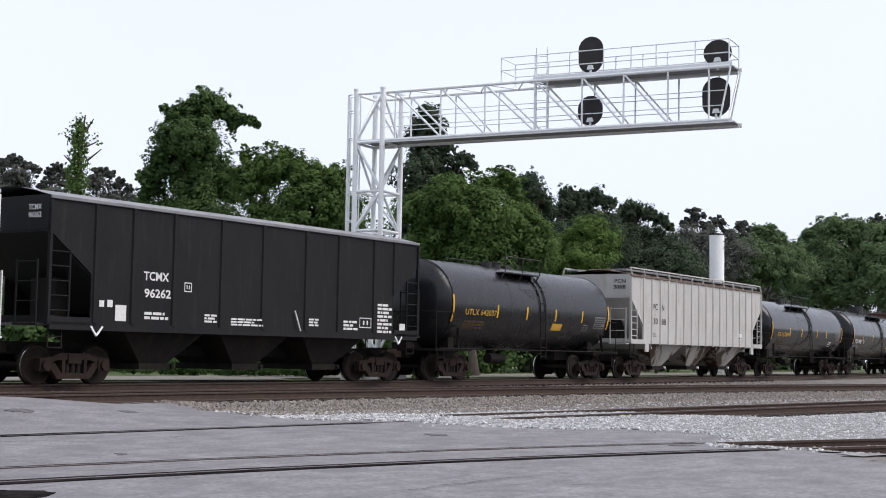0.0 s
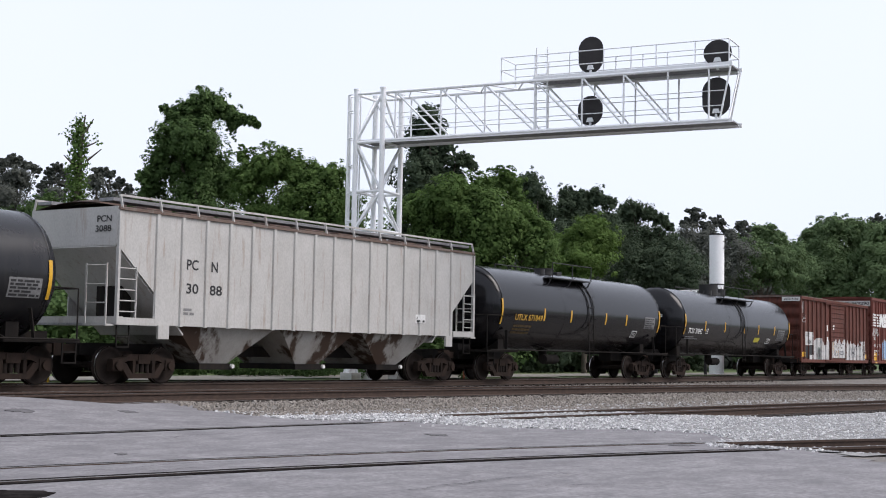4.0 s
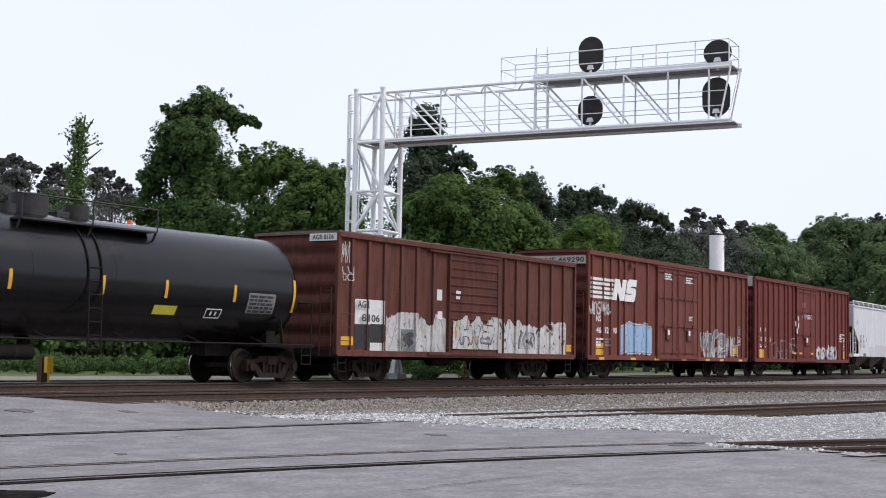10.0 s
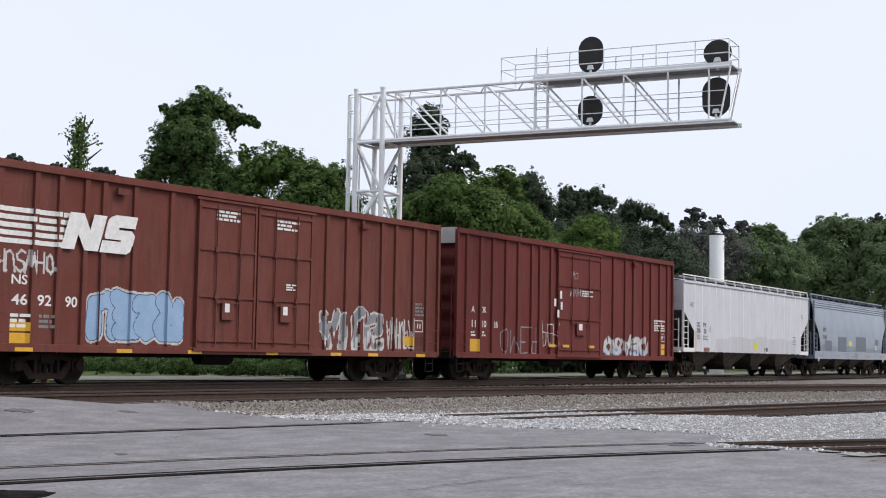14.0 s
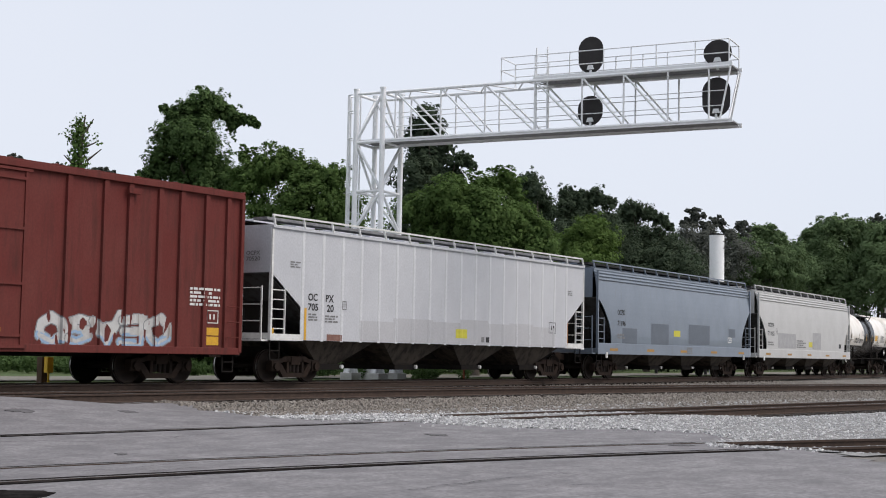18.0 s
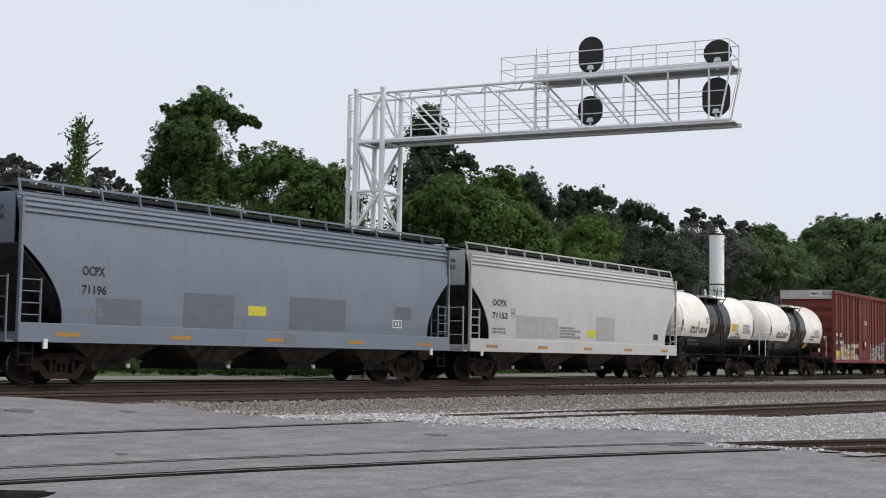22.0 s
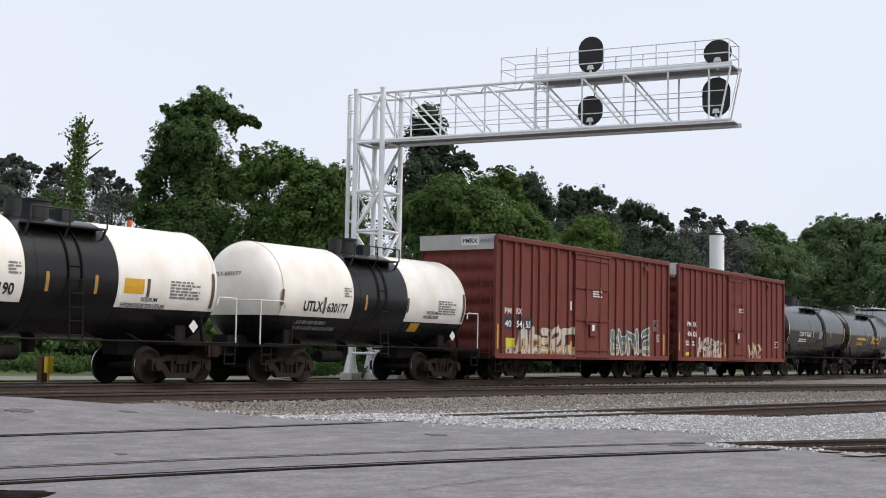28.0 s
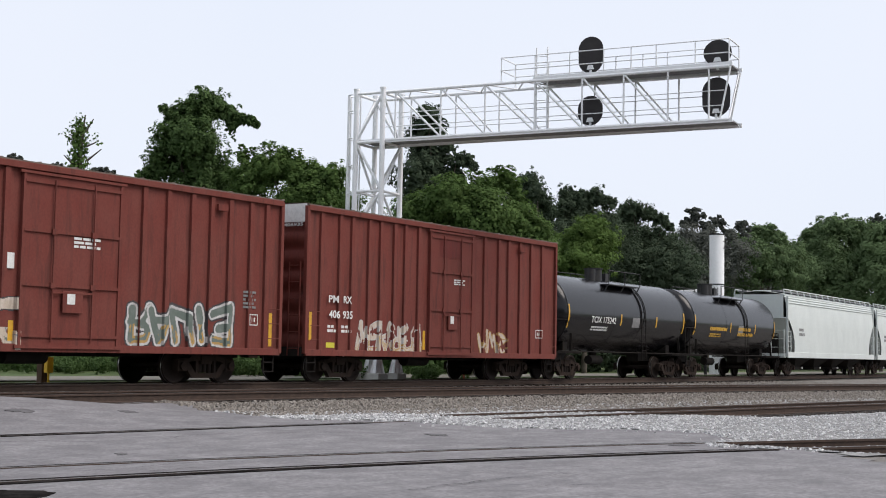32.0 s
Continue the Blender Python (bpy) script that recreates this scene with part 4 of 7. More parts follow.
RIB_WHITE = car_paint("clean_white_ribs", (0.66, 0.67, 0.69), (0.6, 0.61, 0.63), (0.5, 0.49, 0.48), 0.5, (0.6, 0.85))
DUST_WASH = car_paint("dusty_white", (0.49, 0.49, 0.51), (0.45, 0.45, 0.47), (0.38, 0.37, 0.36), 0.6, (0.6, 0.85))
BLUE_CE = car_paint("slate_blue", (0.165, 0.2, 0.25), (0.148, 0.18, 0.226), (0.13, 0.15, 0.17), 0.34, (0.55, 0.8), coat=0.35, spec=0.4)
WHITE_WH = car_paint("pale_grey_white", (0.53, 0.53, 0.525), (0.48, 0.48, 0.475), (0.42, 0.41, 0.4), 0.5, (0.6, 0.85), spec=0.2)
PALE_H = car_paint("pale_green_grey", (0.62, 0.66, 0.64), (0.56, 0.6, 0.585), (0.42, 0.42, 0.4), 0.55, (0.6, 0.85))
BLACK_HOPPER = car_paint("flat_black", (0.017, 0.017, 0.0185), (0.022, 0.0215, 0.022), (0.032, 0.029, 0.028), 0.6, (0.55, 0.8), spec=0.08)
BLACK_ROOF = car_paint("dusty_roof", (0.24, 0.24, 0.25), (0.17, 0.17, 0.18), (0.12, 0.11, 0.1), 0.5, (0.55, 0.8))
GREY_ROOF = car_paint("weathered_roof", (0.17, 0.125, 0.105), (0.12, 0.085, 0.07), (0.22, 0.2, 0.18), 0.7, (0.5, 0.75))
TANK_BLACK = car_paint("gloss_tank_black", (0.006, 0.006, 0.0075), (0.008, 0.008, 0.0095), (0.015, 0.0145, 0.0145), 0.2, (0.58, 0.85), spec=0.32)
TANK_DUSTY = car_paint("dusty_tank_black", (0.0105, 0.0105, 0.0125), (0.014, 0.014, 0.0155), (0.026, 0.0245, 0.024), 0.28, (0.52, 0.8), spec=0.34)
TANK_TAR = car_paint("tar_spill", (0.008, 0.008, 0.009), (0.011, 0.011, 0.012), (0.014, 0.013, 0.012), 0.22, spec=0.25)
UNDER = car_paint("dirty_underframe", (0.018, 0.0165, 0.016), (0.025, 0.022, 0.02), (0.033, 0.027, 0.022), 0.85, (0.5, 0.75), spec=0.05)
TRUCK = car_paint("rusty_truck_iron", (0.034, 0.025, 0.021), (0.044, 0.031, 0.025), (0.022, 0.018, 0.016), 0.9, (0.5, 0.75), spec=0.05)
WHEEL_DARK = car_paint("wheel_iron", (0.026, 0.021, 0.019), (0.034, 0.026, 0.022), (0.02, 0.017, 0.016), 0.8, (0.5, 0.75), spec=0.05)
TREAD = surface("polished_tread", (0.5, 0.49, 0.48), (0.4, 0.39, 0.38), rough=0.3, metal=0.95, scale=6, grain=50, bump=0.02)
LETTER_WHITE = surface("white_lettering", (0.74, 0.74, 0.72), (0.62, 0.62, 0.6), rough=0.6, scale=9, grain=40, bump=0.0)
LETTER_BLACK = surface("black_lettering", (0.02, 0.02, 0.022), (0.04, 0.04, 0.04), rough=0.6, scale=9, grain=40, bump=0.0)
LETTER_YELLOW = surface("yellow_lettering", (0.62, 0.36, 0.04), (0.5, 0.28, 0.03), rough=0.6, scale=9, grain=40, bump=0.0)
WORN_AMBER = surface("worn_amber", (0.42, 0.23, 0.05), (0.3, 0.19, 0.08), rough=0.6, scale=9, grain=40, bump=0.0)
MARK_BROWN = surface("faded_brown_mark", (0.1, 0.07, 0.045), (0.14, 0.1, 0.06), rough=0.6, scale=9, grain=40, bump=0.0)
LETTER_GREY = surface("faded_lettering", (0.22, 0.22, 0.22), (0.15, 0.15, 0.15), rough=0.7, scale=9, grain=40, bump=0.0)
MARK_YELLOW = surface("reflector_yellow", (0.68, 0.38, 0.03), (0.58, 0.32, 0.03), rough=0.4, scale=9, grain=40, bump=0.0)
PLACARD_YELLOW = surface("placard_yellow", (0.62, 0.56, 0.05), (0.52, 0.48, 0.05), rough=0.5, scale=9, grain=40, bump=0.0)
FADED_PATCH = surface("repainted_patch", (0.118, 0.138, 0.168), (0.135, 0.158, 0.19), rough=0.6, scale=3, grain=30, bump=0.0)
PALE_PATCH = surface("repainted_pale_patch", (0.34, 0.34, 0.35), (0.41, 0.41, 0.415), rough=0.6, scale=3, grain=30, bump=0.0)
NAVY_PATCH = surface("navy_patch", (0.02, 0.03, 0.055), (0.03, 0.04, 0.065), rough=0.6, scale=5, grain=30, bump=0.0)
WHITE_PATCH = surface("white_patch", (0.66, 0.66, 0.65), (0.55, 0.55, 0.54), rough=0.6, scale=3, grain=30, bump=0.0)
SPRAY = {
    "white": surface("spray_white", (0.56, 0.56, 0.55), (0.42, 0.41, 0.4), rough=0.7, scale=3, grain=30, bump=0.0, grime=(0.2, 0.17, 0.15), grime_mix=(0.52, 0.72), grime_scale=(3.0, 3.0, 0.25)),
    "grey": surface("spray_grey", (0.2, 0.21, 0.22), (0.28, 0.28, 0.29), rough=0.7, scale=3, grain=30, bump=0.0),
    "dark": surface("spray_dark", (0.045, 0.04, 0.045), (0.07, 0.06, 0.06), rough=0.7, scale=3, grain=30, bump=0.0),
    "blue": surface("spray_blue", (0.25, 0.38, 0.55), (0.3, 0.43, 0.6), rough=0.7, scale=3, grain=30, bump=0.0),
    "navy": surface("spray_navy", (0.05, 0.09, 0.17), (0.07, 0.11, 0.2), rough=0.7, scale=3, grain=30, bump=0.0),
    "cream": surface("spray_cream", (0.5, 0.42, 0.34), (0.58, 0.52, 0.45), rough=0.7, scale=3, grain=30, bump=0.0, grime=(0.2, 0.17, 0.15), grime_mix=(0.52, 0.72), grime_scale=(3.0, 3.0, 0.25)),
    "green": surface("spray_green", (0.12, 0.15, 0.13), (0.17, 0.2, 0.18), rough=0.7, scale=3, grain=30, bump=0.0),
    "ochre": surface("spray_ochre", (0.45, 0.28, 0.08), (0.38, 0.25, 0.1), rough=0.7, scale=3, grain=30, bump=0.0),
}


def two_tone(name, x0, half, low):
    """White tank paint with a black middle band and a black belly."""
    m, t, bsdf, node = nodes_of(name)
    link = t.links.new
    co = node("TexCoord")
    sep = node("SeparateXYZ")
    link(co.outputs["Object"], sep.inputs[0])
    shift = node("Math")
    shift.operation = "SUBTRACT"
    shift.inputs[1].default_value = x0
    link(sep.outputs[0], shift.inputs[0])
    mag = node("Math")
    mag.operation = "ABSOLUTE"
    link(shift.outputs[0], mag.inputs[0])
    band = node("Math")
    band.operation = "LESS_THAN"
    band.inputs[1].default_value = half
    link(mag.outputs[0], band.inputs[0])
    belly = node("Math")
    belly.operation = "LESS_THAN"
    belly.inputs[1].default_value = low
    link(sep.outputs[2], belly.inputs[0])
    either = node("Math")
    either.operation = "MAXIMUM"
    link(band.outputs[0], either.inputs[0])
    link(belly.outputs[0], either.inputs[1])
    dirt = node("TexNoise")
    dirt.inputs["Scale"].default_value, dirt.inputs["Detail"].default_value = 1.3, 8
    link(co.outputs["Object"], dirt.inputs["Vector"])
    white = node("ValToRGB")
    white.color_ramp.elements[0].position, white.color_ramp.elements[1].position = 0.35, 0.72
    white.color_ramp.elements[0].color, white.color_ramp.elements[1].color = (0.84, 0.81, 0.765, 1), (0.72, 0.67, 0.59, 1)
    link(dirt.outputs["Fac"], white.inputs[0])
    black = node("ValToRGB")
    black.color_ramp.elements[0].color, black.color_ramp.elements[1].color = (0.006, 0.006, 0.007, 1), (0.014, 0.0135, 0.013, 1)
    link(dirt.outputs["Fac"], black.inputs[0])
    mix = node("MixRGB")
    link(either.outputs[0], mix.inputs[0])
    link(white.outputs[0], mix.inputs[1])
    link(black.outputs[0], mix.inputs[2])
    link(mix.outputs[0], bsdf.inputs["Base Color"])
    bsdf.inputs["Roughness"].default_value = 0.25
    bsdf.inputs["Specular IOR Level"].default_value = 0.3
    return m


TANK_TWO_TONE = two_tone("white_tank_with_black_band", -0.05, 1.4, 1.87)


# ---- shared pieces ----
def wheelset_mesh():
    s = Shape()
    n = 28
    for side in (-1, 1):
        rows = [(0.075, 0.02), (0.075, 0.11), (0.03, 0.16), (0.03, 0.36), (0.068, 0.385), (0.07, 0.44), (0.066, 0.452), (0.035, 0.455), (0.005, 0.458), (-0.03, 0.46), (-0.035, 0.485), (-0.068, 0.485), (-0.068, 0.385), (-0.03, 0.35), (-0.03, 0.02)]
        rings = [[(r * math.cos(6.28318 * k / n), side * (0.755 + off), r * math.sin(6.28318 * k / n)) for k in range(n)] for off, r in rows]
        s.loft(rings)
    s.rod((0, -0.98, 0), (0, 0.98, 0), 0.085, 12)
    me = s.mesh("wheelset", [WHEEL_DARK, TREAD])
    for poly in me.polygons:
        c = poly.center
        r = math.hypot(c.x, c.z)
        if 0.44 < r < 0.47 and abs(poly.normal.y) < 0.7 and 0.755 < abs(c.y) < 0.795:
            poly.material_index = 1
    return me


def side_frame_mesh():
    """Cast truck side frame with its two axle boxes and spring opening."""
    s = Shape()
    y0, y1 = -0.07, 0.07
    top = [(-1.05, 0.62), (-0.62, 0.66), (-0.45, 0.74), (0.45, 0.74), (0.62, 0.66), (1.05, 0.62), (1.05, 0.47), (0.72, 0.5), (0.5, 0.58), (-0.5, 0.58), (-0.72, 0.5), (-1.05, 0.47)]
    s.plate([(x, y0, z) for x, z in top], (0, -1, 0), y1 - y0)
    low = [(-0.8, 0.5), (-0.58, 0.52), (-0.38, 0.27), (0.38, 0.27), (0.58, 0.52), (0.8, 0.5), (0.5, 0.14), (-0.5, 0.14)]
    s.plate([(x, y0, z) for x, z in low], (0, -1, 0), y1 - y0)
    for x in (-0.36, 0.3):
        s.box(x, x + 0.09, y0, y1, 0.25, 0.62)
    for x in (-0.889, 0.889):
        s.box(x - 0.16, x + 0.16, -0.1, 0.1, 0.32, 0.6)
        s.rod((x, -0.17, 0.457), (x, -0.05, 0.457), 0.11, 12)
    return s.mesh("side_frame", [TRUCK])


def spring_mesh():
    return Shape().rod((0, 0, 0.28), (0, 0, 0.5), 0.065, 8).mesh("spring", [WHEEL_DARK])


WHEELSET_ME, FRAME_ME, SPRING_ME = wheelset_mesh(), side_frame_mesh(), spring_mesh()
BOLSTER_ME = Shape().box(-0.2, 0.2, -1.1, 1.1, 0.5, 0.72).box(-0.35, 0.35, -0.3, 0.3, 0.66, 0.8).mesh("bolster", [TRUCK])


def add_bogie(car, x, wheels):
    b = part("bogie", BOLSTER_ME, None, car, "rusty four-wheel truck", at=pose(x, 0, 0))
    for y in (-1.0, 1.0):
        part("side_frame", FRAME_ME, None, b, at=pose(0, y, 0))
        for dx in (-0.17, 0.0, 0.17):
            part("spring", SPRING_ME, None, b, at=pose(dx, y, 0))
    for dx in (-0.889, 0.889):
        w = part("wheelset", WHEELSET_ME, None, b, "steel wheels with polished treads", at=pose(dx, 0, 0.457))
        wheels.append((w, dx))


COUPLER_ME = Shape().box(-0.45, 0.3, -0.1, 0.1, 0.74, 0.96).box(0.25, 0.52, -0.17, 0.15, 0.68, 1.02).mesh("coupler", [TRUCK])
STEP_ME = Shape().bar((-0.2, 0, 0.45), (-0.2, 0, 1.0), 0.03, 0.03).bar((0.2, 0, 0.45), (0.2, 0, 1.0), 0.03, 0.03).bar((-0.2, 0, 0.47), (0.2, 0, 0.47), 0.05, 0.03).bar((-0.2, 0, 0.72), (0.2, 0, 0.72), 0.04, 0.03).mesh("step", [UNDER])


def add_running_gear(car, half, inset, wheels):
    for sx in (-1, 1):
        add_bogie(car, sx * (half - inset), wheels)
        part("coupler", COUPLER_ME, None, car, at=pose(sx * (half + 0.1), 0, 0, 0, 0, 0 if sx > 0 else 180))


def ladder_part(car, name, x0, x1, y, z0, z1, mat, rungs=6, r=0.016):
    s = Shape()
    for x in (x0, x1):
        s.bar((x, y, z0), (x, y, z1), 0.045, 0.02)
    for k in range(rungs):
        z = z0 + (z1 - z0) * (k + 0.5) / rungs
        s.rod((x0, y, z), (x1, y, z), r, 5)
    return part(name, s, mat, car)


TEXT_CACHE = {}


def text_mesh(text, bold):
    key = (text, bold)
    if key not in TEXT_CACHE:
        curve = bpy.data.curves.new("lettering", "FONT")
        curve.body, curve.size, curve.offset, curve.fill_mode, curve.resolution_u = text, 1.0, bold, "FRONT", 3
        ob = new("lettering_source", curve)
        bpy.context.view_layer.update()
        me = bpy.data.meshes.new_from_object(ob.evaluated_get(bpy.context.evaluated_depsgraph_get()))
        bpy.data.objects.remove(ob)
        bpy.data.curves.remove(curve)
        vs = [tuple(v.co) for v in me.vertices]
        fs = [tuple(p.vertices) for p in me.polygons]
        x0, x1 = min(v[0] for v in vs), max(v[0] for v in vs)
        y0, y1 = min(v[1] for v in vs), max(v[1] for v in vs)
        TEXT_CACHE[key] = [((v[0] - x0) / (x1 - x0), (v[1] - y0) / (y1 - y0)) for v in vs], fs
        bpy.data.meshes.remove(me)
    return TEXT_CACHE[key]


def lettering(car, text, x0, x1, z0, z1, y_of, mat, bold=0.018, name="lettering"):
    """Painted letters that fill a box on the near side."""
    vs, fs = text_mesh(text, bold)
    proud = {}
    for u, w in vs:                                          # level over ribs, so that no stroke is cut
        key = round(w * 8)
        proud[key] = min(proud.get(key, 0.0), *(y_of(x0 + q * (x1 - x0) / 8, z0 + w * (z1 - z0)) for q in range(9)))
    s = Shape().add([(x0 + u * (x1 - x0), proud[round(w * 8)] - 0.006, z0 + w * (z1 - z0)) for u, w in vs], fs)
    return part(name, s, mat, car)


def end_lettering(car, text, x, y0, y1, z0, z1, mat, bold=0.018):
    """Letters on the leading end, read from outside."""
    vs, fs = text_mesh(text, bold)
    return part("lettering", Shape().add([(x - 0.006, y1 - u * (y1 - y0), z0 + w * (z1 - z0)) for u, w in vs], fs), mat, car)


def head_lettering(car, text, seam, head, radius, centre, y0, y1, z0, z1, mat, bold=0.018):
    """Letters that follow the dished leading head of a tank."""
    vs, fs = text_mesh(text, bold)
    pts = []
    for u, w in vs:
        y, z = y1 - u * (y1 - y0), z0 + w * (z1 - z0)
        q = min(0.98, math.hypot(y, z - centre) / radius)
        pts.append((-seam - head * math.sqrt(1 - q * q) - 0.008, y, z))
    return part("lettering", Shape().add(pts, fs), mat, car)


def strip(s, x0, x1, z0, z1, y_of, lift=0.006):
    """One painted rectangle that follows the side."""
    m = max(1, round((z1 - z0) / 0.16))
    n = max(1, round((x1 - x0) / 0.085)) if x1 - x0 > 0.3 else 1
    for i in range(n):
        p, q = x0 + (x1 - x0) * i / n, x0 + (x1 - x0) * (i + 1) / n
        for k in range(m):
            a, b = z0 + (z1 - z0) * k / m, z0 + (z1 - z0) * (k + 1) / m
            s.add([(p, y_of(p, a) - lift, a), (q, y_of(q, a) - lift, a), (q, y_of(q, b) - lift, b), (p, y_of(p, b) - lift, b)], [(0, 1, 2, 3)])
    return s


def mark(car, name, x0, x1, z0, z1, y_of, mat, lift=0.006):
    return part(name, strip(Shape(), x0, x1, z0, z1, y_of, lift), mat, car)


def bars(car, x0, x1, z0, z1, rows, y_of, mat, seed=1):
    """A block of lettering too small to read, as plain bars."""
    rng = random.Random(seed * 31 + rows)
    s = Shape()
    step = (z1 - z0) / rows
    for k in range(rows):
        x = x0
        end = x1 - (x1 - x0) * rng.uniform(0, 0.35) * (k % 2)
        while x < end - 0.04:
            w = min(rng.uniform(0.08, 0.3), end - x)
            strip(s, x, x + w, z0 + k * step, z0 + (k + 0.62) * step, y_of, 0.007)
            x += w + 0.04
    return tagged(part("stencil_block", s, mat, car), kind="stuff")


def outline_box(car, x0, x1, z0, z1, y_of, mat, t=0.025):
    s = Shape()
    for a in ((x0, x1, z0, z0 + t), (x0, x1, z1 - t, z1), (x0, x0 + t, z0, z1), (x1 - t, x1, z0, z1), (x0 + (x1 - x0) * 0.3, x0 + (x1 - x0) * 0.42, z0 + (z1 - z0) * 0.3, z0 + (z1 - z0) * 0.7), (x0 + (x1 - x0) * 0.6, x0 + (x1 - x0) * 0.72, z0 + (z1 - z0) * 0.3, z0 + (z1 - z0) * 0.7)):
        strip(s, *a, y_of, 0.008)
    return tagged(part("stencil_box", s, mat, car), kind="stuff")


def spray_art(car, x0, x1, z0, z1, y_of, fill, edge, extra, letters, seed, solid=0.0, drip=0.0, thin=0.0):
    """Sprayed graffiti: fat abstract strokes in a fill colour with an edge, laid over ribs and sheets."""
    rng = random.Random(seed)
    w, h = x1 - x0, z1 - z0
    cell = 0.024
    nx, nz = max(4, int(w / cell)), max(4, int(h / cell))
    gx, gz = np.meshgrid((np.arange(nx) + 0.5) * w / nx, (np.arange(nz) + 0.5) * h / nz, indexing="ij")
    best = np.full(gx.shape, 9.0)
    wob = np.array([[noise.noise(Vector((a * 2.2, b * 2.2, seed))) for b in gz[0]] for a in gx[:, 0]])
    fine = np.array([[noise.noise(Vector((a * 7.0, b * 5.0, seed + 9.5))) for b in gz[0]] for a in gx[:, 0]])
    lw = w / letters
    for k in range(letters):
        cx = (k + 0.5) * lw
        pts = [(cx + rng.uniform(-0.36, 0.36) * lw, h * v + rng.uniform(-0.08, 0.08) * h) for v in rng.choice([(0.15, 0.85, 0.5, 0.15), (0.12, 0.5, 0.88, 0.45), (0.85, 0.2, 0.2, 0.8), (0.15, 0.85, 0.8, 0.2), (0.5, 0.15, 0.85, 0.85)])]
        if thin:
            best = np.minimum(best, stroke_field(gx, gz, rng.choice((0, 1, 2, 6, 7, 9, 10, 11, 12, 5, 8)), cx, lw, h, rng, 0.08, 0.92))
            continue
        for (ax, az), (bx, bz) in zip(pts, pts[1:]):
            dx, dz = bx - ax, bz - az
            t = np.clip(((gx - ax) * dx + (gz - az) * dz) / (dx * dx + dz * dz + 1e-6), 0, 1)
            best = np.minimum(best, np.hypot(gx - ax - t * dx, gz - az - t * dz))
    best = best + wob * (0.012 if thin else 0.07)
    core = min(0.3, lw * 0.36)
    inner = np.full(gx.shape, 9.0)
    for k in range(letters * 2):
        ax, az = rng.uniform(0, w), rng.uniform(0.1, 0.9) * h
        bx, bz = ax + rng.uniform(-0.5, 0.5) * lw, az + rng.uniform(-0.6, 0.6) * h
        dx, dz = bx - ax, bz - az
        t = np.clip(((gx - ax) * dx + (gz - az) * dz) / (dx * dx + dz * dz + 1e-6), 0, 1)
        inner = np.minimum(inner, np.hypot(gx - ax - t * dx, gz - az - t * dz))
    inner = inner + wob * 0.05
    code = np.full(gx.shape, -1)
    if thin:
        code[best < thin] = 0
    elif solid:
        inside = (gz < h * (0.9 + wob * 0.45 + fine * 0.12)) & (gx > 0.06 * (1 + fine)) & (wob > -solid * 0.5)
        code[inside] = 0
        code[(np.abs(best - core * 0.7) < 0.016) & inside & (wob > -0.1)] = 1
        code[(inner < 0.06) & inside & (fine > 0.1)] = 2
    else:
        code[best < core + 0.06] = 1
        code[best < core] = 0
        code[(best < core) & (np.abs(best - core * 0.45) < 0.03)] = 2
        code[(best < core) & (inner < 0.045)] = 1
    if drip:
        code[fine < -drip] = -1
    paint_cells(car, code, [fill, edge, extra], x0, z0, w, h, y_of)


# Abstract sprayed forms, as lines in a unit box.
FORMS = (
    (((0.0, 0.0), (0.5, 1.0), (1.0, 0.0)), ((0.2, 0.38), (0.8, 0.38))),
    (((1.0, 0.95), (0.1, 1.0), (0.1, 0.0), (1.0, 0.05)), ((0.1, 0.5), (0.8, 0.52))),
    (((0.1, 0.0), (0.1, 1.0)), ((0.9, 0.0), (0.9, 1.0)), ((0.1, 0.5), (0.9, 0.5))),
    (((0.5, 0.0), (0.5, 1.0)),),
    (((0.15, 1.0), (0.15, 0.0), (1.0, 0.1)),),
    (((0.0, 0.0), (0.15, 1.0), (0.5, 0.4), (0.85, 1.0), (1.0, 0.0)),),
    (((0.05, 0.0), (0.1, 1.0), (0.9, 0.0), (0.95, 1.0)),),
    (((0.5, 1.0), (0.1, 0.75), (0.1, 0.25), (0.5, 0.0), (0.9, 0.25), (0.9, 0.75), (0.5, 1.0)),),
    (((0.1, 0.0), (0.1, 1.0), (0.75, 0.95), (0.95, 0.72), (0.7, 0.45), (0.1, 0.45)),),
    (((0.1, 0.0), (0.1, 1.0), (0.75, 0.95), (0.95, 0.75), (0.7, 0.5), (0.15, 0.48)), ((0.5, 0.48), (1.0, 0.0))),
    (((1.0, 0.85), (0.55, 1.0), (0.1, 0.82), (0.2, 0.58), (0.85, 0.42), (0.9, 0.16), (0.5, 0.0), (0.0, 0.12)),),
    (((0.05, 1.0), (0.1, 0.2), (0.5, 0.0), (0.9, 0.2), (0.95, 1.0)),),
    (((0.0, 1.0), (0.25, 0.0), (0.5, 0.7), (0.75, 0.0), (1.0, 1.0)),),
)


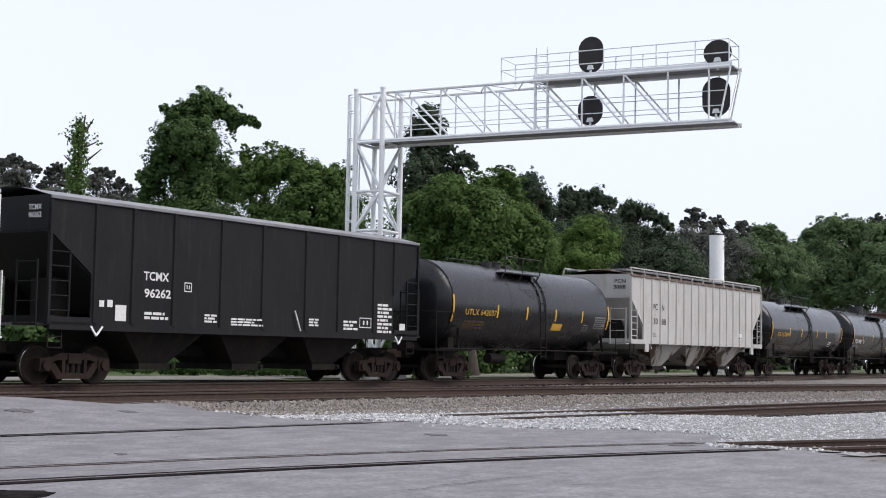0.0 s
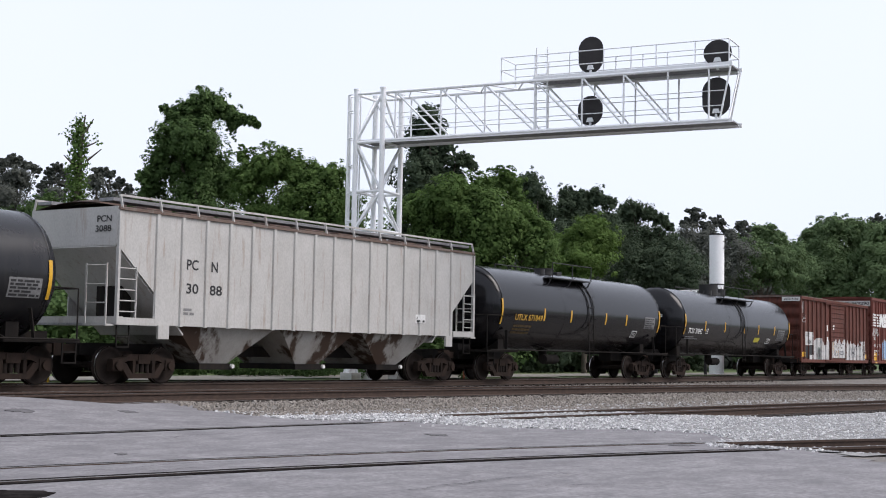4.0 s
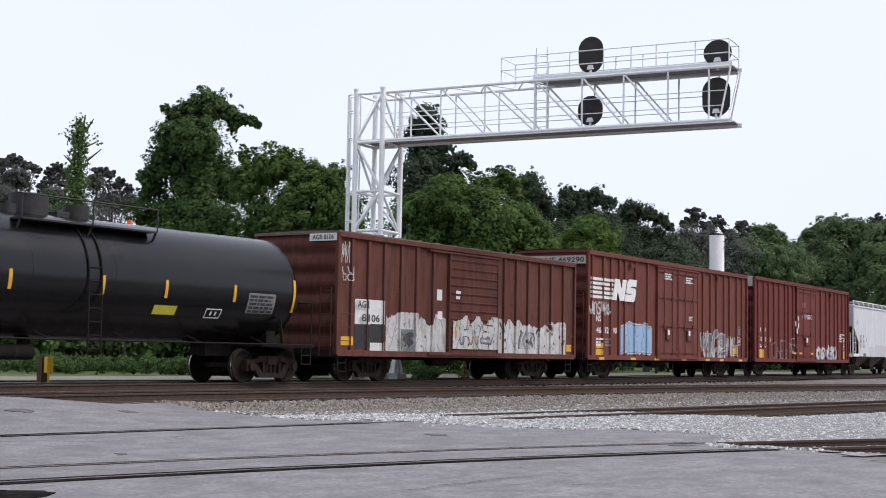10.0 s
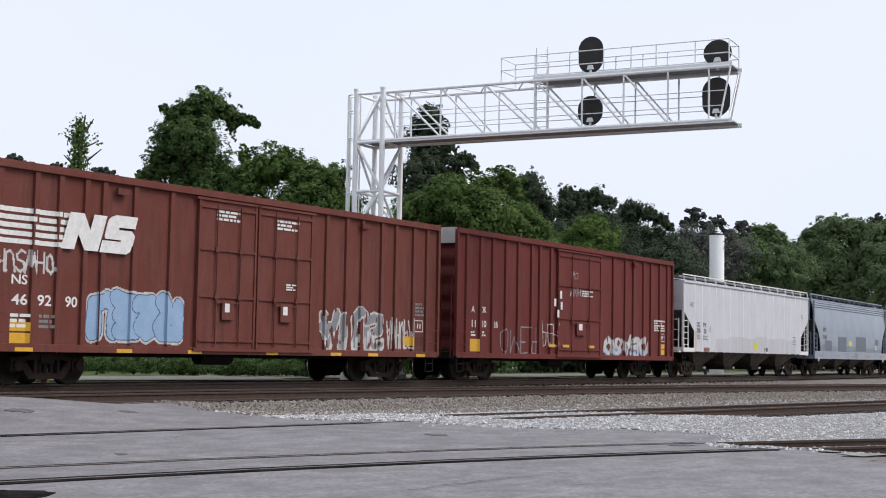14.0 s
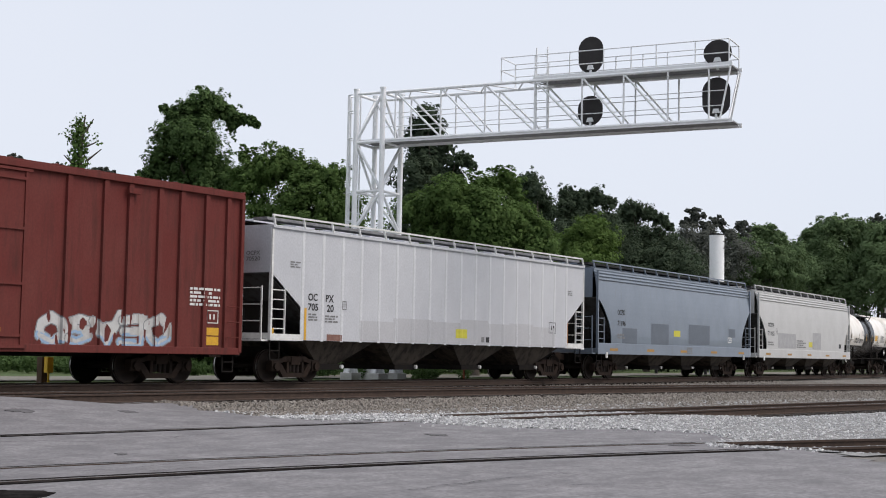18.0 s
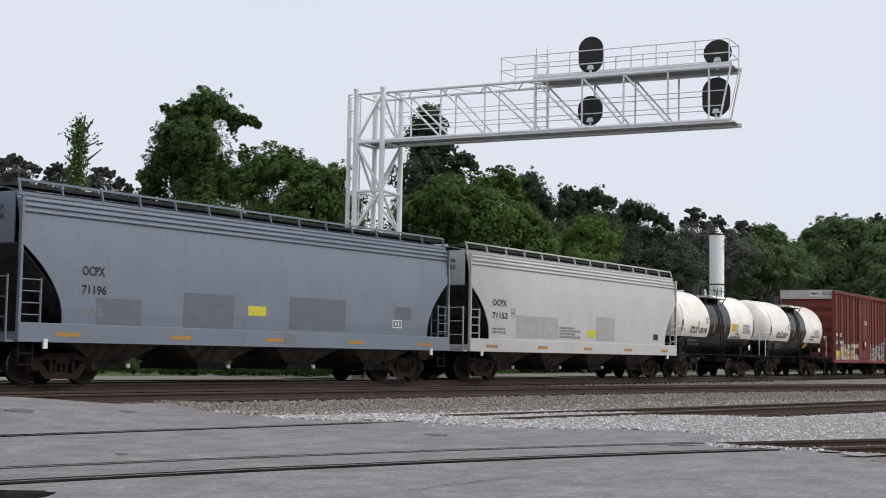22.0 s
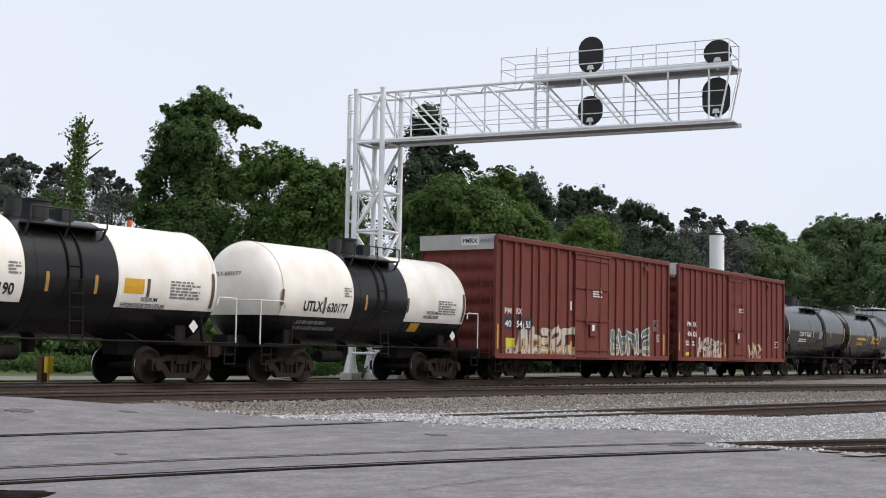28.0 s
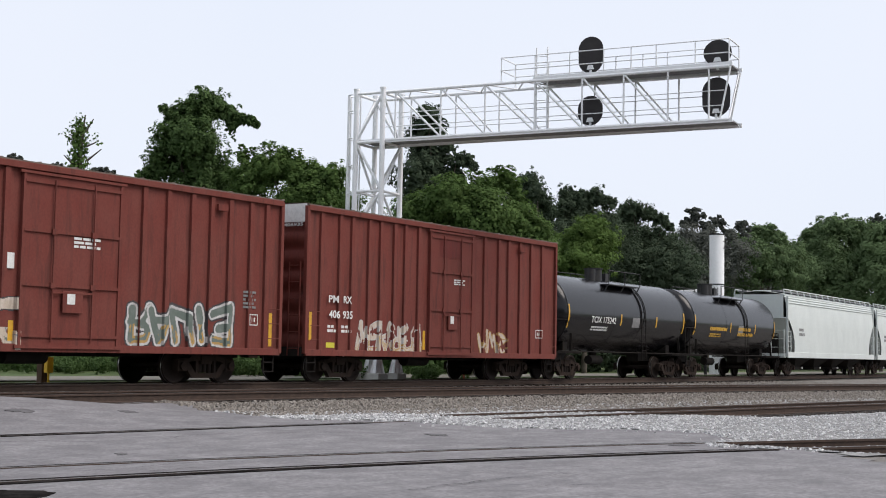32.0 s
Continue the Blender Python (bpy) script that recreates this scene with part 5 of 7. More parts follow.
def stroke_field(gx, gz, form, cx, lw, h, rng, low=0.12, high=0.88):
    """Distance from every cell to one slanted, upturned and jittered form."""
    best = np.full(gx.shape, 9.0)
    lean = rng.uniform(-0.1, 0.16)
    turn = rng.random() < 0.5
    for line in FORMS[form]:
        line = [(1 - u if turn else u, 1 - v) for u, v in line]
        pts = [(cx + (u - 0.5) * lw * 0.9 + lean * lw * (v - 0.5) + rng.uniform(-0.13, 0.13) * lw, h * (low + (high - low) * v) + rng.uniform(-0.09, 0.06) * h * (0.2 + v)) for u, v in line]
        for (ax, az), (bx, bz) in zip(pts, pts[1:]):
            dx, dz = bx - ax, bz - az
            t = np.clip(((gx - ax) * dx + (gz - az) * dz) / (dx * dx + dz * dz + 1e-6), 0, 1)
            best = np.minimum(best, np.hypot(gx - ax - t * dx, gz - az - t * dz))
    return best


def paint_cells(car, code, names, x0, z0, w, h, y_of, lift=0.005):
    """Lays sprayed cells on the side, one mesh for each colour."""
    nx, nz = code.shape
    for c, key in enumerate(names):
        vs, fs = [], []
        for i, j in np.argwhere(code == c):
            xa, xb, za, zb = x0 + i * w / nx, x0 + (i + 1) * w / nx, z0 + j * h / nz, z0 + (j + 1) * h / nz
            n = len(vs)
            vs.extend(((xa, y_of(xa, za) - lift, za), (xb, y_of(xb, za) - lift, za), (xb, y_of(xb, zb) - lift, zb), (xa, y_of(xa, zb) - lift, zb)))
            fs.append((n, n + 1, n + 2, n + 3))
        if fs:
            me = bpy.data.meshes.new("graffiti")
            me.from_pydata(vs, [], fs)
            me.materials.append(SPRAY[key])
            tagged(part("graffiti", me, None, car, key + " sprayed graffiti"), kind="stuff")


def piece(car, x0, x1, z0, z1, y_of, forms, fill, line, halo, shade, seed, core=0.2, edge=0.03, drip=9.0, rim=0.06):
    """A sprayed piece: fat overlapping abstract forms, each with its outline, on a paler rim."""
    rng = random.Random(seed)
    w, h = x1 - x0, z1 - z0
    cell = 0.022
    nx, nz = max(4, int(w / cell)), max(4, int(h / cell))
    gx, gz = np.meshgrid((np.arange(nx) + 0.5) * w / nx, (np.arange(nz) + 0.5) * h / nz, indexing="ij")
    wob = np.array([[noise.noise(Vector((a * 2.6, b * 2.6, seed))) for b in gz[0]] for a in gx[:, 0]])
    fine = np.array([[noise.noise(Vector((a * 8.0, b * 3.0, seed + 9.5))) for b in gz[0]] for a in gx[:, 0]])
    pad = core + edge + rim + 0.05
    lw = (w - 2 * pad + 0.14 * w / len(forms)) / len(forms)
    fields = [stroke_field(gx, gz, form, pad + (k + 0.5) * lw, lw, h, rng, pad / h, 1 - pad / h) + wob * 0.05 for k, form in enumerate(forms)]
    code = np.full(gx.shape, -1)
    if rim:
        code[np.minimum.reduce(fields) < core + edge + rim] = 2
    for f in fields:
        code[f < core + edge] = 1
        code[f < core] = 0
        code[(f < core) & (f > core * 0.4) & (gz < h * (0.38 + 0.3 * wob)) & (fine > -0.25)] = 3
    code[fine < -drip] = -1
    paint_cells(car, code, [fill, line, halo, shade], x0, z0, w, h, y_of)


CARS = []


# ---- boxcars ----
def boxcar(label, ref, length, top, paint, ribs, doors, roof_mat=None, end_top=None, inset=2.3, bottom=0.86, louvre=False):
    """A steel boxcar: ribbed sides, corrugated ends, plug or sliding doors, trucks."""
    half = length / 2
    car = thing("boxcar", label, "boxcar", "freight cars of the train")
    wheels = []
    sheet_y, rib_y = -1.53, -1.6
    door_span = (min(d[0] for d in doors) - 0.05, max(d[1] for d in doors) + 0.05)

    def y_of(x, z):
        if door_span[0] < x < door_span[1]:
            return -1.615
        for r in ribs:
            if abs(x - r) < 0.085:
                return rib_y
        return sheet_y

    part("side_wall", Shape().box(-half, half, sheet_y, sheet_y + 0.05, bottom, top), paint, car)
    part("side_wall", Shape().box(-half, half, -sheet_y - 0.05, -sheet_y, bottom, top), paint, car)
    rib = Shape()
    rib.add([(-0.085, sheet_y, bottom + 0.06), (-0.07, rib_y, bottom + 0.06), (0.07, rib_y, bottom + 0.06), (0.085, sheet_y, bottom + 0.06),
             (-0.085, sheet_y, top - 0.2), (-0.07, rib_y, top - 0.14), (0.07, rib_y, top - 0.14), (0.085, sheet_y, top - 0.2)],
            [(0, 1, 5, 4), (1, 2, 6, 5), (2, 3, 7, 6), (0, 3, 2, 1), (4, 5, 6, 7)])
    rib_me = rib.mesh("rib", [paint])
    for r in ribs:
        part("rib", rib_me, None, car, at=pose(r, 0, 0))
    for sy in (-1, 1):
        part("eave_beam", Shape().box(-half, half, sy * 1.6 - 0.035, sy * 1.6 + 0.035, top - 0.13, top + 0.02), paint, car, bevel=0.012)
        part("side_sill", Shape().box(-half, half, sy * 1.575 - 0.035, sy * 1.575 + 0.035, bottom - 0.1, bottom + 0.08), paint, car, bevel=0.01)
    for sx in (-1, 1):
        part("corner_post", Shape().box(sx * half - 0.06, sx * half + 0.06, -1.62, -1.5, bottom - 0.05, top), paint, car, bevel=0.015)
    roof = Shape()
    n = 14
    rings = []
    for k in range(n + 1):
        x = -half - 0.03 + (length + 0.06) * k / n
        for dx, lift in ((-0.05, 0.0), (0.0, 0.045), (0.05, 0.0)):
            if abs(x + dx) <= half + 0.05:
                rings.append([(x + dx, -1.63, top + 0.02), (x + dx, -1.63, top + 0.05 + lift * 0.5), (x + dx, -0.8, top + 0.07 + lift * 0.7), (x + dx, 0, top + 0.085 + lift * 0.7), (x + dx, 0.8, top + 0.07 + lift * 0.7), (x + dx, 1.63, top + 0.05 + lift * 0.5), (x + dx, 1.63, top + 0.02)])
    roof.loft(rings, close=False, smooth=False)
    for sx in (-1, 1):
        x = sx * (half + 0.028)
        roof.add([(x, -1.63, top - 0.03), (x, -1.63, top + 0.05), (x, -0.8, top + 0.07), (x, 0, top + 0.085), (x, 0.8, top + 0.07), (x, 1.63, top + 0.05), (x, 1.63, top - 0.03)], [tuple(range(7))])
    part("roof", roof, roof_mat or paint, car, "weathered ribbed roof" if roof_mat else "")
    for sx in (-1, 1):
        waves = []
        z = bottom - 0.05
        count = round((top - z) / 0.62)
        for k in range(count * 8 + 1):
            zz = z + (top - z) * k / (count * 8)
            bulge = 0.13 * (0.5 - 0.5 * math.cos(2 * math.pi * k / 8)) ** 0.6
            waves.append([(sx * (half - 0.12 + bulge), y, zz) for y in (-1.53, 1.53)])
        part("end_wall", Shape().loft(waves, close=False, smooth=True), paint, car, "corrugated end")
        part("end_sill", Shape().box(sx * half - 0.1, sx * half + 0.12, -1.5, 1.5, bottom - 0.12, bottom + 0.15), UNDER, car)
    if end_top:
        part("end_panel", Shape().box(-half - 0.05, -half - 0.015, -1.55, 1.55, top - 0.46, top + 0.06), end_top, car, "pale repainted top of the end")
    s = Shape()
    for y in (-1.42, -1.02):
        s.bar((-half - 0.1, y, bottom - 0.1), (-half - 0.1, y, top - 1.6), 0.03, 0.03)
    for k in range(6):
        z = bottom + 0.1 + k * (top - 1.8 - bottom) / 5
        s.rod((-half - 0.1, -1.42, z), (-half - 0.1, -1.02, z), 0.014, 5)
    part("end_ladder", s, paint, car)
    for sx in (-1, 1):
        part("step", STEP_ME, None, car, at=pose(sx * (half - 0.35), -1.5, -0.15))
        for k in range(3):
            z = bottom + 0.35 + 0.4 * k
            part("grab_iron", Shape().rod((sx * (half - 0.12), -1.66, z), (sx * (half - 0.55), -1.66, z), 0.012, 5), paint, car)
    for x0, x1 in doors:
        door = part("door", Shape().box(x0, x1, -1.61, -1.53, bottom + 0.06, top - 0.22), paint, car, "louvred sliding door" if louvre else "plug door", bevel=0.01)
        part("door_edge", Shape().box(x0, x0 + 0.07, -1.64, -1.6, bottom + 0.06, top - 0.22), paint, door)
        part("door_edge", Shape().box(x1 - 0.07, x1, -1.64, -1.6, bottom + 0.06, top - 0.22), paint, door)
        hz = (top - 0.3 - bottom)
        if louvre:
            for k in range(11):
                z = bottom + 0.35 + k * (hz - 0.45) / 10
                part("louvre", Shape().add([(x0 + 0.1, -1.61, z - 0.07), (x1 - 0.1, -1.61, z - 0.07), (x1 - 0.1, -1.645, z), (x0 + 0.1, -1.645, z), (x1 - 0.1, -1.61, z + 0.02), (x0 + 0.1, -1.61, z + 0.02)], [(0, 1, 2, 3), (3, 2, 4, 5)]), paint, door)
        else:
            for f in (0.06, 0.36, 0.68, 0.97):
                part("door_rail", Shape().box(x0 + 0.05, x1 - 0.05, -1.65, -1.605, bottom + hz * f, bottom + hz * f + 0.07), paint, door)
            for f in (0.3, 0.7):
                xm = x0 + (x1 - x0) * f
                part("lock_rod", Shape().rod((xm, -1.665, bottom + 0.12), (xm, -1.665, top - 0.3), 0.02, 6), paint, door)
                for g in (0.36, 0.68):
                    part("rod_guide", Shape().box(xm - 0.07, xm + 0.07, -1.69, -1.64, bottom + hz * g - 0.03, bottom + hz * g + 0.1), paint, door)
            part("lock_box", Shape().box(x0 + (x1 - x0) * 0.4, x0 + (x1 - x0) * 0.6, -1.69, -1.64, bottom + 0.8, bottom + 1.3), paint, door, bevel=0.01)
            part("lock_lever", Shape().bar((x0 + (x1 - x0) * 0.3, -1.68, bottom + hz * 0.33), (x0 + (x1 - x0) * 0.7, -1.68, bottom + hz * 0.33), 0.04, 0.04), paint, door)
            mark(car, "lock_label", x0 + (x1 - x0) * 0.44, x0 + (x1 - x0) * 0.52, bottom + 1.0, bottom + 1.25, lambda x, z: -1.692, LETTER_WHITE)
        part("door_track", Shape().box(x0 - (1.2 if louvre else 0.1), x1 + 0.1, -1.66, -1.6, bottom - 0.02, bottom + 0.06), paint, car)
        part("door_track", Shape().box(x0 - (1.2 if louvre else 0.1), x1 + 0.1, -1.66, -1.6, top - 0.22, top - 0.16), paint, car)
    part("centre_sill", Shape().box(-half + 0.2, half - 0.2, -0.25, 0.25, 0.66, 0.95), UNDER, car)
    part("floor", Shape().box(-half + 0.05, half - 0.05, -1.5, 1.5, 0.92, 1.02), UNDER, car)
    for k in range(5):
        x = (k - 2) * length / 7
        part("cross_bearer", Shape().box(x - 0.08, x + 0.08, -1.45, 1.45, 0.72, 0.92), UNDER, car)
    part("brake_reservoir", Shape().rod((-1.2, -0.7, 0.68), (0.0, -0.7, 0.68), 0.2, 12), UNDER, car)
    add_running_gear(car, half, inset, wheels)
    CARS.append((car, ref, wheels))
    return car, y_of


# Brown boxcar with whitewash graffiti and a louvred door.
car, side = boxcar("weathered brown boxcar with louvred door and broad white graffiti", 17.3, 14.7, 4.36, BOX_BROWN,
                   [-6.65, -5.82, -5.0, -4.1, -3.25, -2.3, 2.17, 3.0, 3.85, 4.7, 5.55, 6.5], [(-1.45, 1.67)], GREY_ROOF, None, 2.3, 0.86, True)
mark(car, "number_panel", -6.45, -5.76, 1.72, 2.46, side, WHITE_PATCH, 0.01)
mark(car, "number_panel", -5.7, -5.03, 0.92, 2.46, side, WHITE_PATCH, 0.01)
mark(car, "dark_panel", -6.45, -5.76, 1.02, 1.68, side, LETTER_BLACK, 0.01)
mark(car, "dark_panel", -5.7, -5.03, 1.18, 1.74, side, LETTER_BLACK, 0.014)
lettering(car, "AGR", -6.42, -5.8, 2.2, 2.42, lambda x, z: side(x, z) - 0.012, LETTER_BLACK)
lettering(car, "81", -6.2, -5.8, 1.8, 2.02, lambda x, z: side(x, z) - 0.012, LETTER_BLACK)
lettering(car, "06", -5.62, -5.2, 1.8, 2.02, lambda x, z: side(x, z) - 0.012, LETTER_BLACK)
spray_art(car, -5.0, -1.5, 0.88, 2.15, side, "white", "grey", "grey", 5, 41, solid=2.4, drip=0.8)
spray_art(car, -1.3, 1.6, 1.05, 2.15, lambda x, z: -1.65, "white", "dark", "ochre", 4, 42, solid=2.0, drip=0.6)
piece(car, -0.9, 1.3, 1.15, 1.95, lambda x, z: -1.654, (2, 3, 1), "white", "dark", "white", "grey", 47, 0.1, 0.03, 0.4, 0)
mark(car, "dark_panel", -4.15, -3.35, 0.95, 1.62, side, SPRAY["green"], 0.012)
piece(car, -4.2, -3.3, 0.98, 1.6, lambda x, z: side(x, z) - 0.01, (9, 10), "dark", "green", "dark", "grey", 45, 0.07, 0.02, 0.5, 0)
spray_art(car, 3.2, 4.4, 1.1, 1.7, lambda x, z: side(x, z) - 0.004, "grey", "dark", "white", 2, 46)
spray_art(car, 1.7, 6.75, 0.9, 2.12, side, "white", "grey", "dark", 6, 43, solid=2.2, drip=0.7)
spray_art(car, -7.15, -6.75, 3.45, 4.15, side, "white", "white", "white", 2, 44, thin=0.016)
spray_art(car, -7.1, -6.6, 2.95, 3.4, side, "white", "white", "white", 2, 48, thin=0.016)
mark(car, "reflector", -7.1, -6.6, 1.08, 1.34, side, MARK_YELLOW)
mark(car, "reflector", 6.8, 7.2, 1.05, 1.3, side, MARK_YELLOW)
outline_box(car, 6.3, 6.75, 1.5, 1.9, lambda x, z: side(x, z) - 0.01, LETTER_WHITE)
mark(car, "paper_label", -2.05, -1.75, 2.6, 2.95, side, LETTER_WHITE)
mark(car, "paper_label", -2.0, -1.72, 2.0, 2.25, side, LETTER_WHITE)
mark(car, "paper_label", -1.1, -0.8, 2.85, 2.95, lambda x, z: -1.65, LETTER_WHITE)
mark(car, "paper_label", -1.1, -0.85, 2.68, 2.78, lambda x, z: -1.65, LETTER_WHITE)
part("name_board", Shape().box(-7.43, -7.4, -1.55, -0.55, 4.12, 4.34), LETTER_WHITE, car, "white name board")
end_lettering(car, "AGR 8106", -7.43, -1.45, -0.66, 4.16, 4.3, LETTER_BLACK)

# Tall red-brown boxcar with double plug doors.
car, side = boxcar("tall red-brown boxcar with double plug doors and graffiti", 34.55, 17.65, 4.95, BOX_RED,
                   [-8.43, -7.42, -6.72, -5.95, -5.4, -4.4, -3.16, 3.09, 4.03, 4.78, 5.77, 6.5, 7.46, 8.2], [(-2.25, -0.02), (0.04, 2.36)], None, None)
for k in range(5):
    mark(car, "logo_stripe", -8.54, -6.35 + 0.02 * k, 3.16 + 0.175 * k, 3.27 + 0.175 * k, side, LETTER_WHITE, 0.01)
s = Shape()
for pts in (((-6.72, 3.14), (-6.32, 3.14), (-6.06, 4.0), (-6.46, 4.0)), ((-6.46, 4.0), (-6.04, 4.0), (-5.6, 3.14), (-6.02, 3.14)), ((-6.0, 3.14), (-5.6, 3.14), (-5.34, 4.0), (-5.74, 4.0))):
    s.add([(x, -1.613 - 0.0015 * len(s.f), z) for x, z in pts], [tuple(range(len(pts)))])
for pts in (((-5.56, 3.13), (-4.72, 3.13), (-4.58, 3.2), (-4.5, 3.42), (-5.48, 3.42)), ((-4.92, 3.34), (-4.51, 3.34), (-4.44, 3.58), (-4.52, 3.68), (-4.84, 3.68)), ((-5.4, 3.46), (-4.6, 3.46), (-4.54, 3.7), (-5.34, 3.7)), ((-5.42, 3.5), (-5.02, 3.5), (-4.92, 3.9), (-5.26, 3.96), (-5.32, 3.88)), ((-5.28, 3.76), (-4.44, 3.76), (-4.36, 4.05), (-5.06, 4.05), (-5.24, 3.98))):
    s.add([(x, -1.613 - 0.0015 * len(s.f), z) for x, z in pts], [tuple(range(len(pts)))])
part("logo_shape", s, LETTER_WHITE, car, "white painted company emblem")
lettering(car, "NS", -8.0, -7.56, 2.26, 2.48, side, LETTER_WHITE)
lettering(car, "46", -7.98, -7.54, 1.8, 2.05, side, LETTER_WHITE)
lettering(car, "92", -7.26, -6.86, 1.8, 2.05, side, LETTER_WHITE)
lettering(car, "90", -6.46, -6.1, 1.8, 2.05, side, LETTER_WHITE)
bars(car, -8.0, -7.5, 1.3, 1.65, 3, side, LETTER_WHITE, 2)
bars(car, -7.2, -6.8, 1.3, 1.65, 3, side, LETTER_GREY, 3)
piece(car, -5.95, -2.6, 0.93, 2.38, side, (11, 1, 10, 9), "blue", "navy", "white", "blue", 51, 0.2, 0.024, rim=0.05)
piece(car, 2.6, 6.0, 0.82, 2.25, side, (0, 3, 11, 10), "grey", "white", "white", "white", 52, 0.13, 0.05, 0.28, 0)
spray_art(car, 6.1, 7.5, 0.95, 2.0, side, "white", "white", "white", 6, 53, thin=0.03)
spray_art(car, -8.75, -6.8, 2.5, 3.05, side, "white", "white", "white", 7, 54, thin=0.03)
bars(car, -1.6, -0.7, 4.25, 4.55, 3, lambda x, z: -1.62, LETTER_WHITE, 4)
bars(car, 0.75, 1.75, 4.2, 4.5, 3, lambda x, z: -1.62, LETTER_WHITE, 5)
bars(car, 1.25, 1.7, 2.55, 2.75, 3, lambda x, z: -1.62, LETTER_WHITE, 6)
for x in (-7.9, -4.9, -2.5, 0.5, 3.3, 5.1, 7.6):
    mark(car, "reflector", x, x + 0.5, 0.77, 0.86, lambda x, z: -1.612, MARK_YELLOW)
mark(car, "reflector", -8.0, -7.48, 0.95, 1.18, side, MARK_YELLOW)
mark(car, "reflector", -8.0, -7.48, 1.22, 1.42, side, MARK_YELLOW)
mark(car, "reflector", 7.05, 7.5, 1.12, 1.4, side, MARK_YELLOW)
mark(car, "reflector", 7.62, 8.1, 1.12, 1.4, side, BOX_BROWN)
outline_box(car, 7.6, 8.05, 1.55, 1.92, side, LETTER_WHITE)
bars(car, 7.6, 8.1, 2.05, 2.5, 4, side, LETTER_GREY, 7)
part("name_board", Shape().box(-8.92, -8.88, -1.5, 0.9, 4.46, 4.78), GREY_PC, car, "pale name board")
end_lettering(car, "NS 469290", -8.92, -1.45, 0.25, 4.52, 4.72, LETTER_BLACK)
for x in (-4.9, 4.8):
    part("roof_bracket", Shape().box(x - 0.18, x + 0.18, -1.68, -1.6, 4.55, 4.7), BOX_RED, car)

# Maroon boxcar with a single wide plug door.
car, side = boxcar("maroon boxcar with one wide plug door and graffiti", 53.3, 17.65, 5.0, BOX_MAROON,
                   [-8.2, -7.3, -6.5, -5.6, -4.74, -3.75, -3.15, -2.3, 2.96, 4.07, 4.86, 5.85, 6.6, 7.5, 8.3], [(-1.85, 1.73)], None, GREY_PC)
lettering(car, "A", -7.83, -7.62, 2.29, 2.5, side, LETTER_WHITE)
lettering(car, "OK", -7.2, -6.86, 2.29, 2.5, side, LETTER_WHITE)
lettering(car, "11", -7.8, -7.55, 1.8, 2.03, side, LETTER_WHITE)
lettering(car, "10", -7.15, -6.85, 1.8, 2.03, side, LETTER_WHITE)
lettering(car, "26", -6.4, -6.08, 1.8, 2.03, side, LETTER_WHITE)
bars(car, -7.85, -7.5, 1.5, 1.7, 2, side, LETTER_WHITE, 8)
bars(car, -7.2, -6.9, 1.5, 1.7, 2, side, LETTER_WHITE, 9)
mark(car, "reflector", -7.9, -7.38, 0.98, 1.4, side, MARK_YELLOW)
mark(car, "reflector", 7.6, 8.08, 1.0, 1.22, side, MARK_YELLOW)
mark(car, "reflector", 7.6, 8.08, 1.25, 1.45, side, MARK_YELLOW)
outline_box(car, 7.58, 8.05, 1.56, 1.9, side, LETTER_WHITE)
bars(car, 7.0, 8.1, 2.0, 2.5, 5, side, LETTER_WHITE, 10)
piece(car, 2.0, 6.4, 0.82, 1.8, side, (7, 10, 0, 1, 7), "white", "grey", "grey", "blue", 61, 0.11, 0.03, 0.3, 0)
spray_art(car, -5.95, -3.2, 0.84, 1.95, side, "grey", "grey", "grey", 4, 62, thin=0.02)
spray_art(car, -2.9, -1.7, 1.15, 2.2, side, "white", "grey", "grey", 3, 63, thin=0.018)
spray_art(car, -0.9, 0.0, 3.1, 3.5, lambda x, z: -1.62, "white", "white", "white", 3, 64, thin=0.014)
spray_art(car, -0.8, -0.2, 3.75, 4.1, lambda x, z: -1.62, "white", "white", "white", 2, 65, thin=0.014)
bars(car, 0.1, 1.0, 3.16, 3.42, 3, lambda x, z: -1.62, LETTER_WHITE, 11)
for x, z in ((-2.2, 2.7), (-1.75, 3.0), (-1.7, 2.6), (-1.95, 2.3)):
    mark(car, "paper_label", x, x + 0.15, z, z + 0.28, lambda x, z: -1.65, LETTER_WHITE)
for x in (-2.6, -1.5, 0.6):
    mark(car, "reflector", x, x + 0.5, 1.2, 1.3, lambda x, z: -1.66, MARK_YELLOW)
part("roof_bracket", Shape().box(4.7, 5.1, -1.68, -1.6, 4.62, 4.76), BOX_MAROON, car)

# Two oxide-red boxcars near the end of the shot.
car, side = boxcar("oxide-red boxcar with plug door and cream graffiti", 150.45, 14.7, 4.98, BOX_BRIGHT,
                   [-6.86, -6.02, -5.54, -4.7, -4.18, -3.35, -2.83, -1.9, 2.23, 3.05, 3.9, 4.6, 5.3, 6.12, 6.75], [(-1.5, 1.45)], GREY_ROOF, GREY_PC)
lettering(car, "PM", -6.65, -6.18, 2.32, 2.53, side, LETTER_WHITE)
lettering(car, "RX", -5.95, -5.56, 2.32, 2.53, side, LETTER_WHITE)
for x0, x1, text in ((-6.65, -6.2, "40"), (-5.95, -5.55, "54"), (-5.15, -4.8, "55")):
    mark(car, "number_panel", x0 - 0.05, x1 + 0.06, 1.8, 2.22, side, NAVY_PATCH, 0.01)
    lettering(car, text, x0, x1, 1.86, 2.09, lambda x, z: side(x, z) - 0.012, LETTER_WHITE)
spray_art(car, -6.6, -1.4, 0.8, 1.3, side, "cream", "grey", "green", 7, 75, solid=1.0, drip=0.4)
